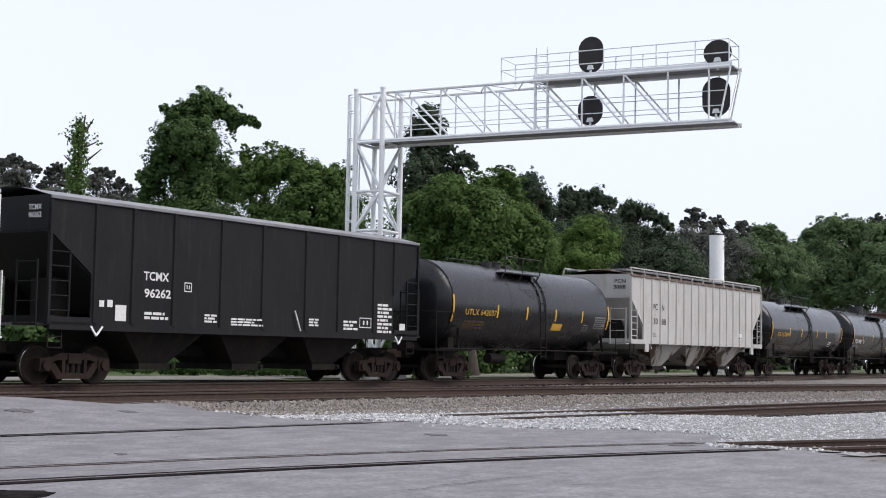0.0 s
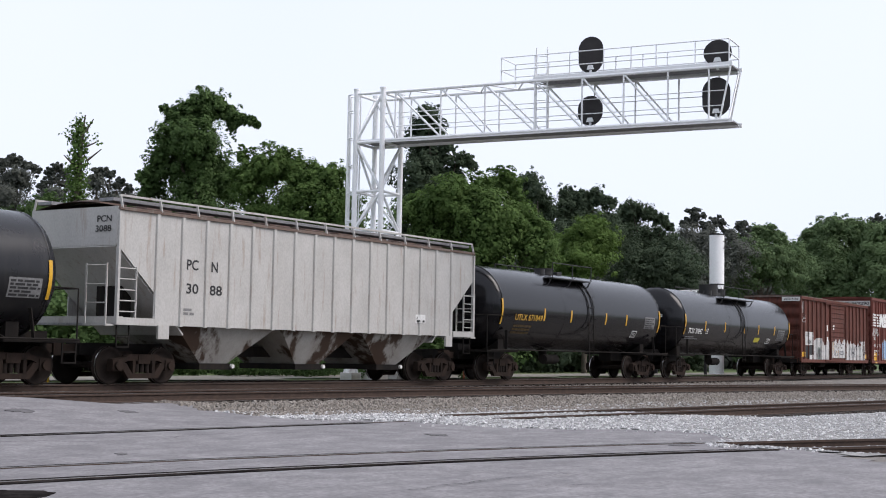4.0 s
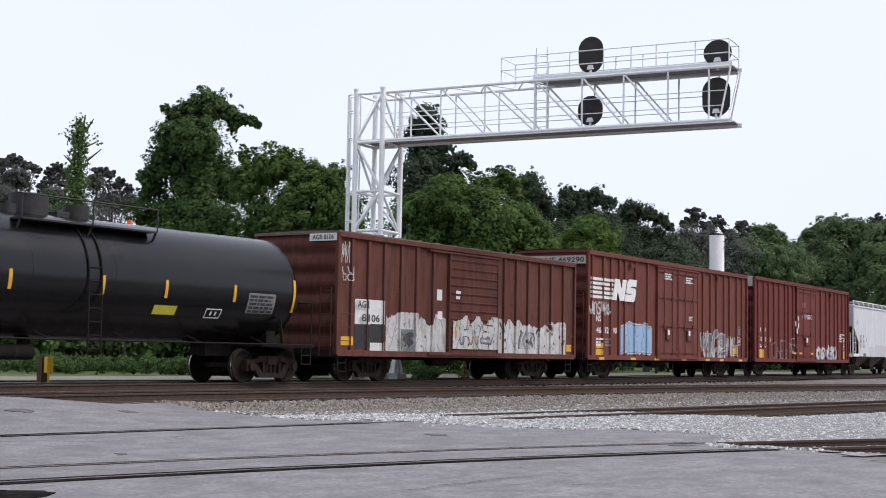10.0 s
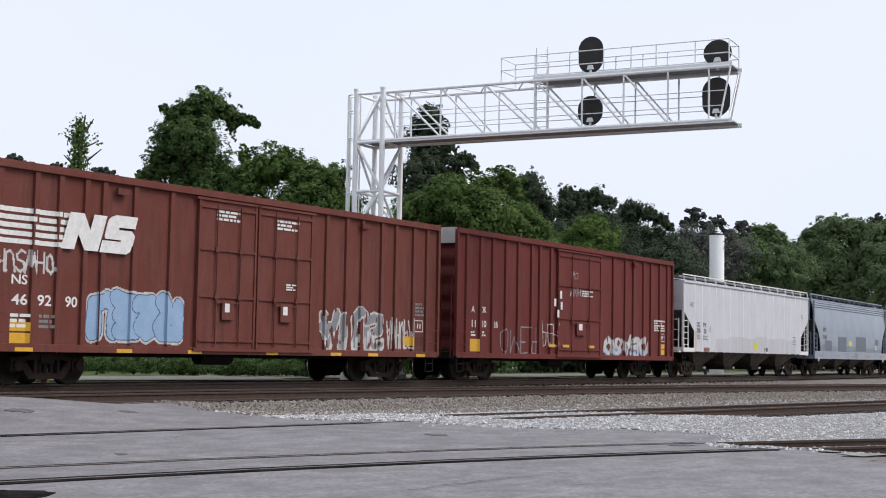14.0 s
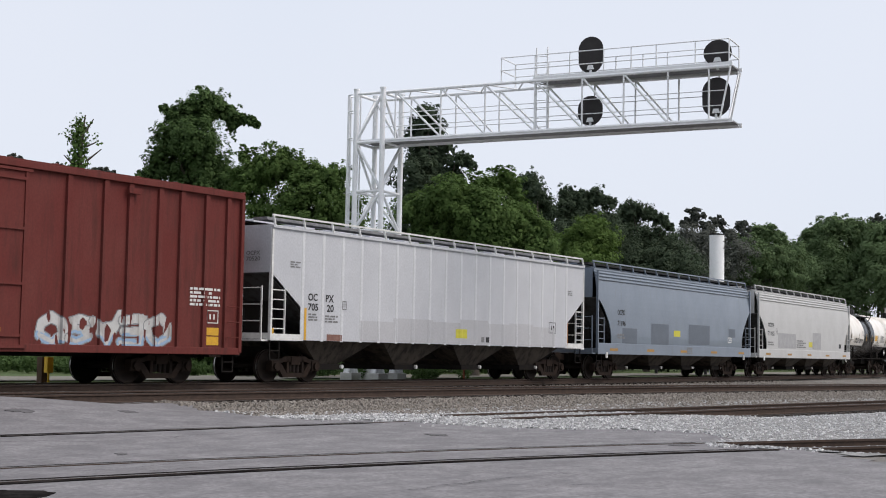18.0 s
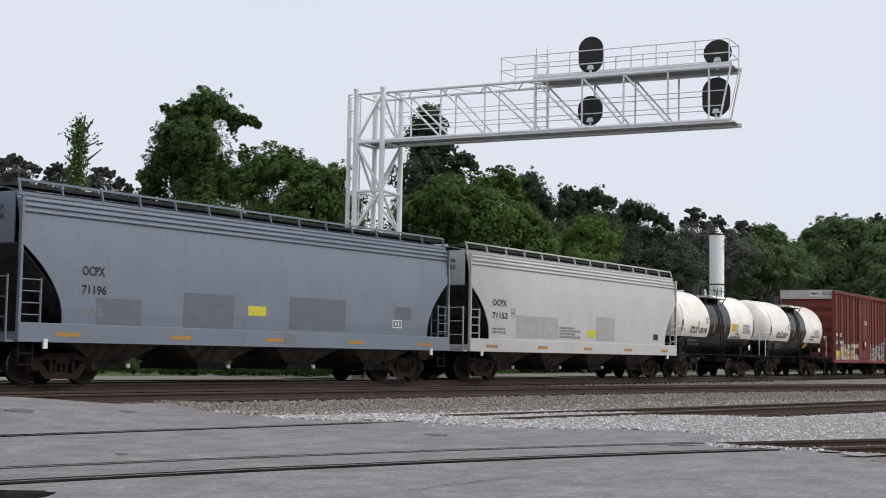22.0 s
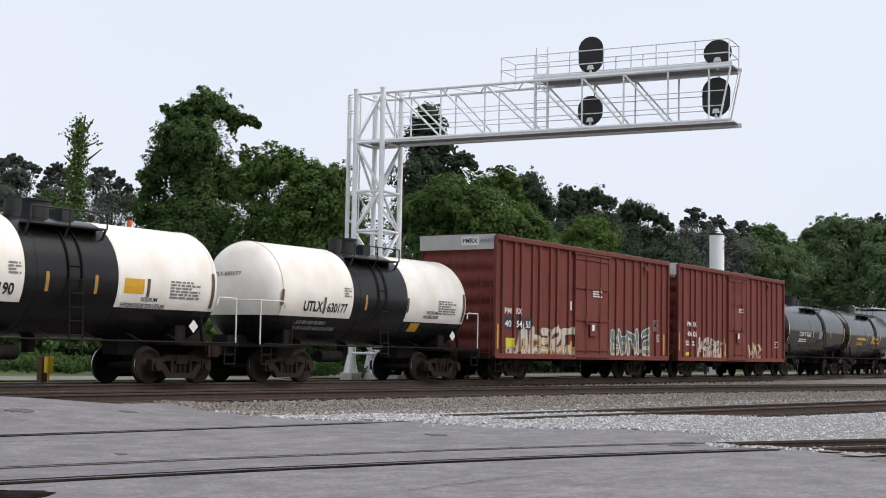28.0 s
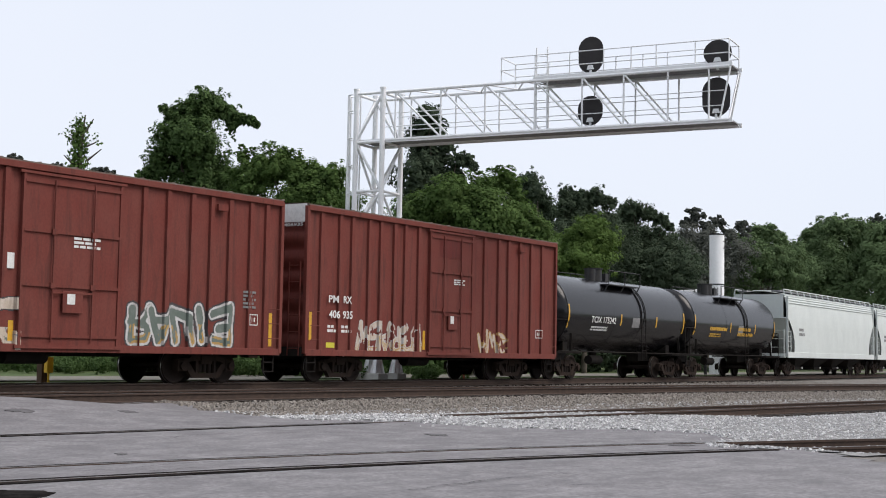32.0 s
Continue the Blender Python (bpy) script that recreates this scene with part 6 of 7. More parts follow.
piece(car, -5.9, -1.5, 0.86, 2.05, lambda x, z: side(x, z) - 0.003, (12, 8, 1, 10, 4), "cream", "dark", "white", "ochre", 71, 0.13, 0.03, rim=0)
piece(car, 1.55, 5.6, 0.84, 2.16, side, (9, 0, 11, 3, 1), "green", "white", "dark", "ochre", 72, 0.1, 0.06, rim=0.05)
mark(car, "placard", -6.58, -6.08, 1.16, 1.48, side, PLACARD_YELLOW, 0.016)
bars(car, 0.0, 0.8, 3.18, 3.46, 3, lambda x, z: -1.62, LETTER_WHITE, 12)
outline_box(car, 6.1, 6.5, 1.55, 1.85, side, LETTER_WHITE)
bars(car, 5.9, 6.4, 2.0, 2.5, 5, side, LETTER_GREY, 13)
mark(car, "reflector", -7.2, -7.05, 1.1, 1.95, side, MARK_YELLOW)
mark(car, "reflector", -1.7, -1.56, 1.0, 1.45, side, MARK_YELLOW)
mark(car, "reflector", 6.95, 7.08, 1.0, 1.9, side, MARK_YELLOW)
mark(car, "paper_label", -1.85, -1.6, 2.6, 2.95, side, LETTER_WHITE)
part("name_board", Shape().box(-7.425, -7.39, -0.9, -0.2, 4.66, 4.98), LETTER_WHITE, car, "white name board")
end_lettering(car, "PMRX", -7.425, -0.86, -0.26, 4.74, 4.9, LETTER_BLACK)
end_lettering(car, "405455", -7.405, -1.5, -0.95, 4.74, 4.88, LETTER_GREY)
for x in (4.9,):
    part("roof_bracket", Shape().box(x - 0.18, x + 0.18, -1.68, -1.6, 4.5, 4.66), BOX_BRIGHT, car)

car, side = boxcar("oxide-red boxcar with plug door and scrawled graffiti", 166.2, 14.6, 5.0, BOX_BRIGHT,
                   [-6.64, -5.76, -5.17, -4.33, -3.73, -3.01, -2.43, -1.68, 2.3, 3.24, 3.9, 4.7, 5.5, 6.3], [(-1.12, 1.45)], GREY_ROOF, LETTER_WHITE)
lettering(car, "PM", -6.3, -5.83, 2.3, 2.51, side, LETTER_WHITE)
lettering(car, "RX", -5.6, -5.2, 2.3, 2.51, side, LETTER_WHITE)
lettering(car, "406", -6.28, -5.75, 1.85, 2.08, side, LETTER_WHITE)
lettering(car, "935", -5.62, -5.15, 1.85, 2.08, side, LETTER_WHITE)
bars(car, -6.25, -5.85, 1.45, 1.7, 2, side, LETTER_WHITE, 14)
bars(car, -5.6, -5.2, 1.45, 1.7, 2, side, LETTER_WHITE, 15)
piece(car, -4.95, -1.4, 0.82, 1.85, side, (12, 1, 0, 9, 10, 11), "cream", "white", "grey", "ochre", 81, 0.055, 0.03, 0.32, 0)
piece(car, 1.85, 3.9, 0.85, 1.75, side, (5, 12, 10), "cream", "ochre", "grey", "cream", 82, 0.05, 0.03, 0.3, 0)
mark(car, "reflector", -6.3, -5.9, 1.0, 1.15, side, PLACARD_YELLOW)
mark(car, "reflector", -7.1, -6.98, 1.2, 2.0, side, MARK_YELLOW)
mark(car, "reflector", -1.35, -1.22, 1.0, 1.6, side, MARK_YELLOW)
bars(car, 0.3, 0.95, 3.14, 3.34, 3, lambda x, z: -1.62, LETTER_WHITE, 16)
outline_box(car, 5.9, 6.3, 1.5, 1.8, side, LETTER_WHITE)
end_lettering(car, "406935", -7.36, -1.45, -0.75, 4.42, 4.52, LETTER_WHITE)
mark(car, "faded_panel", -0.55, 0.75, 4.0, 4.65, lambda x, z: -1.616, BOX_MAROON)
part("roof_bracket", Shape().box(4.5, 4.85, -1.68, -1.6, 4.52, 4.68), BOX_BRIGHT, car)


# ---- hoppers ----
# Discharge bays: dark brown-grey with darker patches.
BAY_BROWN = car_paint("dark_bay_brown", (0.09, 0.075, 0.062), (0.06, 0.05, 0.042), (0.03, 0.026, 0.023), 0.8, (0.45, 0.6))
# Slope sheets: the shade of the enclosed car ends is put into the colour.
SLOPE_SHADE = car_paint("shaded_slope", (0.07, 0.07, 0.072), (0.05, 0.05, 0.05), (0.03, 0.026, 0.023), 0.85, (0.45, 0.7), spec=0.05)
BAY_GREY = surface("stained_bay_grey", (0.34, 0.33, 0.31), (0.24, 0.22, 0.2), rough=0.75, scale=0.8, grain=24, bump=0.05, grime=(0.06, 0.04, 0.03), grime_mix=(0.5, 0.56), grime_scale=(0.4, 0.4, 0.2), spec=0.1)
def hopper(label, ref, length, eave, paint, low, slope_top, slope_in, slope_low, ribs, bays, roof_mat, rail_mat, peak=0.22,
           bulge=0.0, rail=True, frame_mat=None, inset=1.9, sill=None, slope_mat=None, bay_mat=None, rib_depth=0.045, walk_mat=None, rib_mat=None):
    """A hopper car: sides cut away at the slope sheets, bays below, ladders, platforms and a roof walk."""
    half = length / 2
    car = thing("hopper_car", label, "hopper car", "freight cars of the train")
    wheels = []
    frame_mat = frame_mat or paint
    slope_mat = slope_mat or paint
    sheet_y = -1.6 + rib_depth if ribs else -1.6

    def skin(z):
        if not bulge:
            return sheet_y
        t = (z - 1.0) / (eave - 1.0)
        return -1.6 + 0.03 * (max(0.0, 0.3 - t) / 0.3) ** 2 + 0.17 * (max(0.0, t - 0.45) / 0.55) ** 2 + (0.0 if t < 0.86 else 0.06 * ((t - 0.86) / 0.14) ** 2)

    def y_of(x, z):
        for r in ribs:
            if abs(x - r) < 0.07:
                return -1.6
        return skin(z)

    def end_of(z):
        """How far the side reaches at this height."""
        if z >= slope_top:
            return half
        t = min(1.0, (slope_top - z) / (slope_top - slope_low))
        return half - slope_in * (t if not bulge else math.sin(t * math.pi / 2) ** 0.85)

    levels = sorted({low, slope_low, slope_top, eave} | {low + (eave - low) * k / 14 for k in range(15)})
    for sy in (1, -1):
        outer = Shape().loft([[(-end_of(z), sy * skin(z), z), (end_of(z), sy * skin(z), z), (end_of(z), sy * (skin(z) + 0.03), z), (-end_of(z), sy * (skin(z) + 0.03), z)] for z in levels], smooth=False, caps=True)
        part("side_wall", outer, paint, car)
    if ribs:
        for r in ribs:
            z0 = low - 0.02
            if abs(r) > half - slope_in:
                z0 = slope_low + (slope_top - slope_low) * (abs(r) - half + slope_in) / slope_in + 0.05
            part("rib", Shape().add([(-0.07, sheet_y, z0), (-0.045, -1.6, z0), (0.045, -1.6, z0), (0.07, sheet_y, z0), (-0.07, sheet_y, eave - 0.06), (-0.045, -1.6, eave - 0.06), (0.045, -1.6, eave - 0.06), (0.07, sheet_y, eave - 0.06)],
                                    [(0, 1, 5, 4), (1, 2, 6, 5), (2, 3, 7, 6), (0, 3, 2, 1), (4, 5, 6, 7)]), rib_mat or paint, car, at=pose(r, 0, 0))
    else:
        for k in range(3):
            z = eave - 0.42 + 0.13 * k
            part("roof_bead", Shape().rod((-half, skin(z) - 0.012, z), (half, skin(z) - 0.012, z), 0.036, 8), paint, car)
    top_y = abs(skin(eave))
    rings = []
    for k in range(7):
        y = -top_y - 0.02 + (2 * top_y + 0.04) * k / 6
        rings.append((y, eave + peak * (1 - (abs(y) / (top_y + 0.02)) ** 1.6)))
    roof = Shape().loft([[(x, y, z) for y, z in rings] for x in (-half, half)], close=False, smooth=True)
    part("roof", roof, roof_mat, car, "dusty peaked roof")
    part("top_chord", Shape().box(-half, half, -top_y - 0.05, -top_y + 0.03, eave - 0.07, eave + 0.01), roof_mat if roof_mat is not paint else paint, car, bevel=0.01)
    for k in range(10 if rail else 0):
        x = -half + (k + 0.5) * length / 10
        part("roof_hatch", Shape().box(x - 0.45, x + 0.45, -0.5, 0.5, eave + peak - 0.05, eave + peak + 0.06), roof_mat, car, bevel=0.02)
    if rail:
        step = 1.28
        n = round(length / step)
        for sy in (-1, 1):
            part("roof_rail", Shape().bar((-half + 0.05, sy * (top_y - 0.05), eave + 0.29), (half - 0.05, sy * (top_y - 0.05), eave + 0.29), 0.05, 0.05), rail_mat, car)
            part("running_board", Shape().box(-half, half, sy * (top_y - 0.45) - 0.25, sy * (top_y - 0.45) + 0.25, eave + 0.16, eave + 0.24), walk_mat or GRATING, car, "dark roof walk")
            for k in range(n + 1):
                x = -half + 0.08 + (length - 0.16) * k / n
                part("rail_post", Shape().bar((x, sy * (top_y + 0.035), eave - 0.02), (x, sy * (top_y - 0.04), eave + 0.27), 0.06, 0.03), rail_mat, car)
    for sx in (-1, 1):
        part("end_panel", Shape().box(sx * half - 0.02, sx * half + 0.02, -top_y + 0.02, top_y - 0.02, slope_top, eave + 0.02), paint, car)
        a, b = half, half - slope_in * 1.9
        za, zb = slope_top, slope_top - (slope_top - slope_low) * 1.9
        zb = max(zb, 1.05)
        part("slope_sheet", Shape().plate([(sx * a, -1.5, za), (sx * a, 1.5, za), (sx * b, 1.5, zb), (sx * b, -1.5, zb)], (-0.5 * sx, 0, 0.85), 0.04), slope_mat, car, "sloping end sheet")
        part("end_sill", Shape().box(sx * half - (0.25 if sx > 0 else 0.0), sx * half + (0.0 if sx > 0 else 0.25), -1.55, 1.55, low - 0.02, low + 0.18), frame_mat, car)
        x0, x1 = sorted((sx * half, sx * (half - slope_in)))
        part("corner_sill", Shape().box(x0, x1, -1.6, -1.5, low - 0.02, low + 0.16), frame_mat, car)
        part("corner_post", Shape().bar((sx * (half - 0.03), -1.56, low), (sx * (half - 0.03), -1.56, eave - 0.1), 0.09, 0.07), frame_mat, car)
        part("platform", Shape().box(x0, x1, -1.5, 1.5, low - 0.03, low + 0.02), GRATING, car)
        lx = sx * (half - 0.62)
        s = Shape()
        top_l = slope_low + (slope_top - slope_low) * 0.55
        s.bar((lx, -1.57, low), (lx, -1.57, top_l), 0.05, 0.03)
        for k in range(5):
            z = low + 0.3 + k * (top_l - low - 0.35) / 4
            s.rod((sx * (half - 0.03), -1.57, z), (lx, -1.57, z), 0.016, 5)
        part("side_ladder", s, frame_mat, car)
        s = Shape()
        for y in (-1.45, -0.75):
            s.bar((sx * (half + 0.22), y, low), (sx * (half + 0.22), y, low + 1.45), 0.045, 0.03)
        for k in range(3):
            z = low + 0.5 + k * 0.45
            s.rod((sx * (half + 0.22), -1.45, z), (sx * (half + 0.22), -0.75, z), 0.015, 5)
        s.box(sx * half - 0.02, sx * half + (0.25 if sx > 0 else 0), -1.5, -0.7, low - 0.05, low) if sx > 0 else s.box(-half - 0.25, -half + 0.02, -1.5, -0.7, low - 0.05, low)
        part("end_handrail", s, frame_mat, car)
        part("step", STEP_ME, None, car, at=pose(sx * (half - 0.3), -1.5, low - 1.02))
        part("brake_stand", Shape().box(sx * (half - 1.15) - 0.16, sx * (half - 1.15) + 0.16, -0.7, 0.2, low, low + 1.1), UNDER, car)
    for x, w, wb in bays:
        part("hopper_bay", Shape().loft([[(x - w / 2, -1.46, low + 0.08), (x + w / 2, -1.46, low + 0.08), (x + w / 2, 1.46, low + 0.08), (x - w / 2, 1.46, low + 0.08)], [(x - wb / 2, -0.95, 0.5), (x + wb / 2, -0.95, 0.5), (x + wb / 2, 0.95, 0.5), (x - wb / 2, 0.95, 0.5)]], smooth=False, caps=True), bay_mat or UNDER, car, "tapered discharge bay")
        part("gate", Shape().box(x - wb / 2 - 0.12, x + wb / 2 + 0.12, -1.05, 1.05, 0.36, 0.52), UNDER, car)
        part("gate_wheel", Shape().rod((x + wb / 2 + 0.1, -1.12, 0.45), (x + wb / 2 + 0.1, -1.04, 0.45), 0.06, 8), LETTER_WHITE if rail_mat is not UNDER else UNDER, car)
    part("centre_sill", Shape().box(-half + 0.1, half - 0.1, -0.25, 0.25, 0.7, 1.0), UNDER, car)
    if sill:
        part("side_sill", Shape().box(-half, half, -1.62, -1.56, sill[0], sill[1]), paint, car, bevel=0.012)
    add_running_gear(car, half, inset, wheels)
    CARS.append((car, ref, wheels))
    return car, y_of


def even(a, b, n):
    return [a + (b - a) * k / (n - 1) for k in range(n)]


# Black hopper at the start.
car, side = hopper("flat black hopper car with ribbed sides and white stencils", -63.8, 14.72, 4.34, BLACK_HOPPER, 1.42, 3.55, 1.3, 2.6,
                   [-5.96, -4.76, -3.37, -1.64, 0.0, 1.83, 3.32, 5.05, 6.07], [(-3.4, 3.3, 0.9), (0, 3.3, 0.9), (3.4, 3.3, 0.9)], BLACK_ROOF, UNDER, 0.28, rail=False, inset=1.3)
part("side_sill", Shape().box(-7.3, 7.3, -1.6, -1.5, 1.28, 1.46), BLACK_HOPPER, car)
lettering(car, "TCMX", -4.4, -3.54, 2.55, 2.77, side, LETTER_WHITE, 0.022)
lettering(car, "96262", -4.36, -3.46, 2.13, 2.35, side, LETTER_WHITE, 0.022)
end_lettering(car, "TCMX", -7.39, -1.3, -0.85, 4.02, 4.15, LETTER_WHITE)
end_lettering(car, "96262", -7.39, -1.3, -0.85, 3.84, 3.97, LETTER_WHITE)
bars(car, -4.34, -3.53, 1.6, 1.82, 2, side, LETTER_WHITE, 21)
outline_box(car, -2.99, -2.73, 2.33, 2.57, side, LETTER_WHITE)
mark(car, "paper_label", -5.29, -4.94, 1.53, 1.91, side, LETTER_WHITE)
mark(car, "paper_label", -5.8, -5.65, 1.85, 2.0, side, LETTER_WHITE)
mark(car, "paper_label", -5.55, -5.38, 1.85, 2.02, side, LETTER_WHITE)
bars(car, -2.23, -1.75, 1.58, 1.82, 3, side, LETTER_WHITE, 22)
bars(car, -1.22, 0.0, 1.53, 1.75, 3, side, LETTER_WHITE, 23)
bars(car, 2.0, 2.43, 1.6, 1.84, 3, side, LETTER_WHITE, 24)
bars(car, 3.59, 4.27, 1.53, 1.84, 3, side, LETTER_WHITE, 25)
outline_box(car, 4.36, 4.94, 1.61, 1.91, side, LETTER_WHITE)
bars(car, 5.25, 5.98, 1.48, 2.4, 8, side, LETTER_WHITE, 26)
mark(car, "placard", 6.4, 6.69, 1.58, 1.78, side, LETTER_WHITE)
part("brake_lever", Shape().bar((1.3, -1.63, 2.0), (1.55, -1.63, 1.45), 0.03, 0.03), LETTER_WHITE, car, "white brake lever")
for x in (-5.9, 6.3):
    part("tow_loop", Shape().bar((x - 0.18, -1.6, 1.38), (x, -1.6, 1.16), 0.04, 0.04).bar((x, -1.6, 1.16), (x + 0.18, -1.6, 1.38), 0.04, 0.04), GALVANISED, car)

# Weathered grey covered hopper.
car, side = hopper("weathered light-grey covered hopper with rust streaks", -32.9, 15.96, 4.27, GREY_PC, 1.46, 3.35, 1.25, 2.25,
                   even(-6.68, 6.6, 16), [(-3.9, 4.0, 1.0), (0, 3.6, 1.0), (3.9, 4.0, 1.0)], GREY_ROOF, GREY_PC, 0.2, inset=1.45, bay_mat=BAY_GREY)
for x0, x1, z0, z1, text in ((-5.62, -5.2, 2.89, 3.16, "PC"), (-4.72, -4.48, 2.88, 3.15, "N"), (-5.62, -5.18, 2.29, 2.55, "30"), (-4.76, -4.3, 2.28, 2.54, "88")):
    lettering(car, text, x0, x1, z0, z1, side, LETTER_BLACK)
end_lettering(car, "PCN", -8.01, -1.35, -0.85, 3.92, 4.08, LETTER_BLACK)
end_lettering(car, "3088", -8.01, -1.35, -0.8, 3.68, 3.84, LETTER_BLACK)
mark(car, "stencil_panel", 4.6, 5.15, 1.83, 2.1, side, LETTER_WHITE)
bars(car, 4.66, 5.1, 1.86, 2.07, 2, lambda x, z: side(x, z) - 0.006, LETTER_BLACK, 27)
bars(car, -5.7, -5.3, 1.75, 1.95, 2, side, LETTER_GREY, 28)
part("jacking_pad", Shape().box(-6.62, -6.25, -1.63, -1.56, 1.12, 1.46), GREY_PC, car, "grey jacking pad")
part("jacking_pad", Shape().box(6.25, 6.62, -1.63, -1.56, 1.12, 1.46), GREY_PC, car, "grey jacking pad")

# Long white covered hopper.
car, side = hopper("long chalky-white covered hopper with black lettering", 72.5, 18.4, 4.31, WHITE_OC, 1.19, 3.02, 1.35, 2.08,
                   even(-7.84, 7.8, 18), [(-5.85, 3.7, 0.9), (-1.95, 3.7, 0.9), (1.95, 3.7, 0.9), (5.85, 3.7, 0.9)], WHITE_OC, LETTER_WHITE, 0.2, inset=1.75, slope_mat=SLOPE_SHADE, frame_mat=LETTER_WHITE, bay_mat=BAY_BROWN, rib_depth=0.014, rib_mat=RIB_WHITE)
for x0, x1, z1 in ((-5.1, -3.4, 1.82), (-3.4, -1.2, 1.95), (-1.2, 0.4, 1.9), (0.4, 2.2, 2.02), (2.2, 3.6, 1.93), (3.6, 5.3, 1.98), (5.3, 6.9, 1.9)):
    mark(car, "dust_wash", x0, x1, 1.22, z1, side, DUST_WASH, 0.004)
for x0, x1, z0, z1, text in ((-7.58, -7.16, 2.31, 2.52, "OC"), (-6.78, -6.4, 2.3, 2.51, "PX"), (-7.58, -7.12, 2.03, 2.24, "705"), (-6.72, -6.4, 2.02, 2.23, "20")):
    lettering(car, text, x0, x1, z0, z1, side, LETTER_BLACK, 0.024)
end_lettering(car, "OCPX", -9.23, -1.2, -0.7, 3.5, 3.62, LETTER_GREY)
end_lettering(car, "70520", -9.23, -1.2, -0.7, 3.34, 3.46, LETTER_GREY)
bars(car, -7.56, -7.15, 1.75, 1.98, 3, side, LETTER_GREY, 29)
bars(car, -6.8, -6.2, 1.72, 1.95, 3, side, LETTER_GREY, 30)
outline_box(car, -6.01, -5.79, 2.11, 2.36, side, LETTER_GREY)
mark(car, "placard", 0.15, 0.85, 1.4, 1.7, side, PLACARD_YELLOW)
mark(car, "orange_streak", -7.74, -7.64, 1.2, 2.1, side, MARK_YELLOW)
mark(car, "dark_patch", -6.7, -6.0, 1.2, 1.38, side, surface("rust_patch", (0.2, 0.1, 0.08), (0.26, 0.15, 0.12), rough=0.8))
bars(car, -8.4, -7.95, 3.2, 3.4, 3, side, LETTER_GREY, 31)
bars(car, 7.9, 8.25, 3.15, 3.35, 3, side, LETTER_GREY, 32)
outline_box(car, 6.46, 6.98, 1.7, 2.1, side, LETTER_BLACK)
mark(car, "paper_label", 1.75, 1.95, 1.29, 1.47, side, LETTER_GREY)
mark(car, "paper_label", 2.05, 2.24, 1.29, 1.47, side, LETTER_BLACK)
mark(car, "rust_streak", -9.15, -9.05, 1.2, 1.5, side, MARK_YELLOW)
mark(car, "rust_streak", 7.86, 7.94, 1.2, 2.1, side, surface("rust_line", (0.35, 0.15, 0.04), (0.28, 0.12, 0.04), rough=0.8))


def smooth_hopper(label, ref, length, paint, patch, letters, number, end_marks, ink, tone_roof):
    car, side = hopper(label, ref, length, 4.34, paint, 1.03, 3.2, 1.25, 1.5, [], [(-5.4, 3.4, 0.9), (-1.8, 3.4, 0.9), (1.8, 3.4, 0.9), (5.4, 3.4, 0.9)],
                       tone_roof, paint, 0.22, bulge=1.0, inset=1.75, sill=(0.98, 1.42), slope_mat=SLOPE_SHADE, bay_mat=BAY_BROWN, walk_mat=DARK_IRON)
    lettering(car, letters[0], letters[1], letters[2], 2.56, 2.78, side, ink, 0.03)
    lettering(car, number, letters[1], letters[2] + 0.06, 2.12, 2.34, side, ink, 0.03)
    for x0, x1, z0, z1 in patch[1]:
        mark(car, "repainted_patch", x0, x1, z0, z1, side, patch[0])
    end_lettering(car, letters[0], -length / 2 - 0.03, -1.0, -0.45, 3.95, 4.08, ink)
    end_lettering(car, number, -length / 2 - 0.03, -1.0, -0.4, 3.74, 3.87, ink)
    for x in even(-7.6, 6.9, 5):
        mark(car, "reflector", x, x + 0.75, 1.12, 1.22, lambda x, z: -1.622, WORN_AMBER)
    for x in (-7.9, 7.6):
        part("jacking_pad", Shape().box(x - 0.06, x + 0.06, -1.65, -1.6, 0.84, 1.06), LETTER_WHITE, car)
    bars(car, letters[1], letters[2], 1.62, 1.85, 2, side, LETTER_GREY, 33)
    return car, side


car, side = smooth_hopper("slate-blue covered hopper with smooth curved sides", 91.55, 17.3, BLUE_CE,
                          (FADED_PATCH, [(-6.4, -4.96, 1.44, 2.05), (-3.5, -1.65, 1.44, 2.31), (0.63, 3.15, 1.5, 2.38), (5.61, 6.5, 1.9, 2.3)]),
                          ("OCPX", -6.86, -6.16), "71196", None, LETTER_BLACK, BLUE_CE)
mark(car, "placard", -1.08, -0.36, 1.81, 2.07, side, PLACARD_YELLOW)
outline_box(car, 5.51, 5.99, 1.64, 1.89, side, LETTER_WHITE, 0.035)
bars(car, 0.35, 1.08, 1.08, 1.38, 4, lambda x, z: -1.622, LETTER_GREY, 34)
car, side = smooth_hopper("pale white covered hopper with smooth curved sides", 110.1, 17.25, WHITE_WH,
                          (PALE_PATCH, [(-5.55, -2.42, 1.5, 2.28), (0.73, 2.39, 1.5, 2.42)]), ("OCPX", -7.2, -6.22), "71152", None, LETTER_BLACK, WHITE_WH)
mark(car, "placard", -0.02, 0.68, 1.61, 1.89, side, PLACARD_YELLOW)
mark(car, "paper_label", 6.15, 6.63, 1.61, 1.86, side, LETTER_BLACK)
bars(car, -2.3, -0.6, 1.55, 2.0, 4, side, LETTER_GREY, 35)
outline_box(car, -5.9, -5.65, 2.2, 2.5, side, LETTER_GREY)

# White hopper ahead, and pale hoppers at the tail.
car, side = hopper("white covered hopper with an end ladder", -80.75, 16.4, 4.3, WHITE_OC, 1.1, 3.0, 1.3, 2.0, even(-7, 7, 16), [(-4, 3.6, 0.9), (0, 3.6, 0.9), (4, 3.6, 0.9)], WHITE_OC, LETTER_WHITE, 0.2, inset=1.75, frame_mat=LETTER_WHITE)
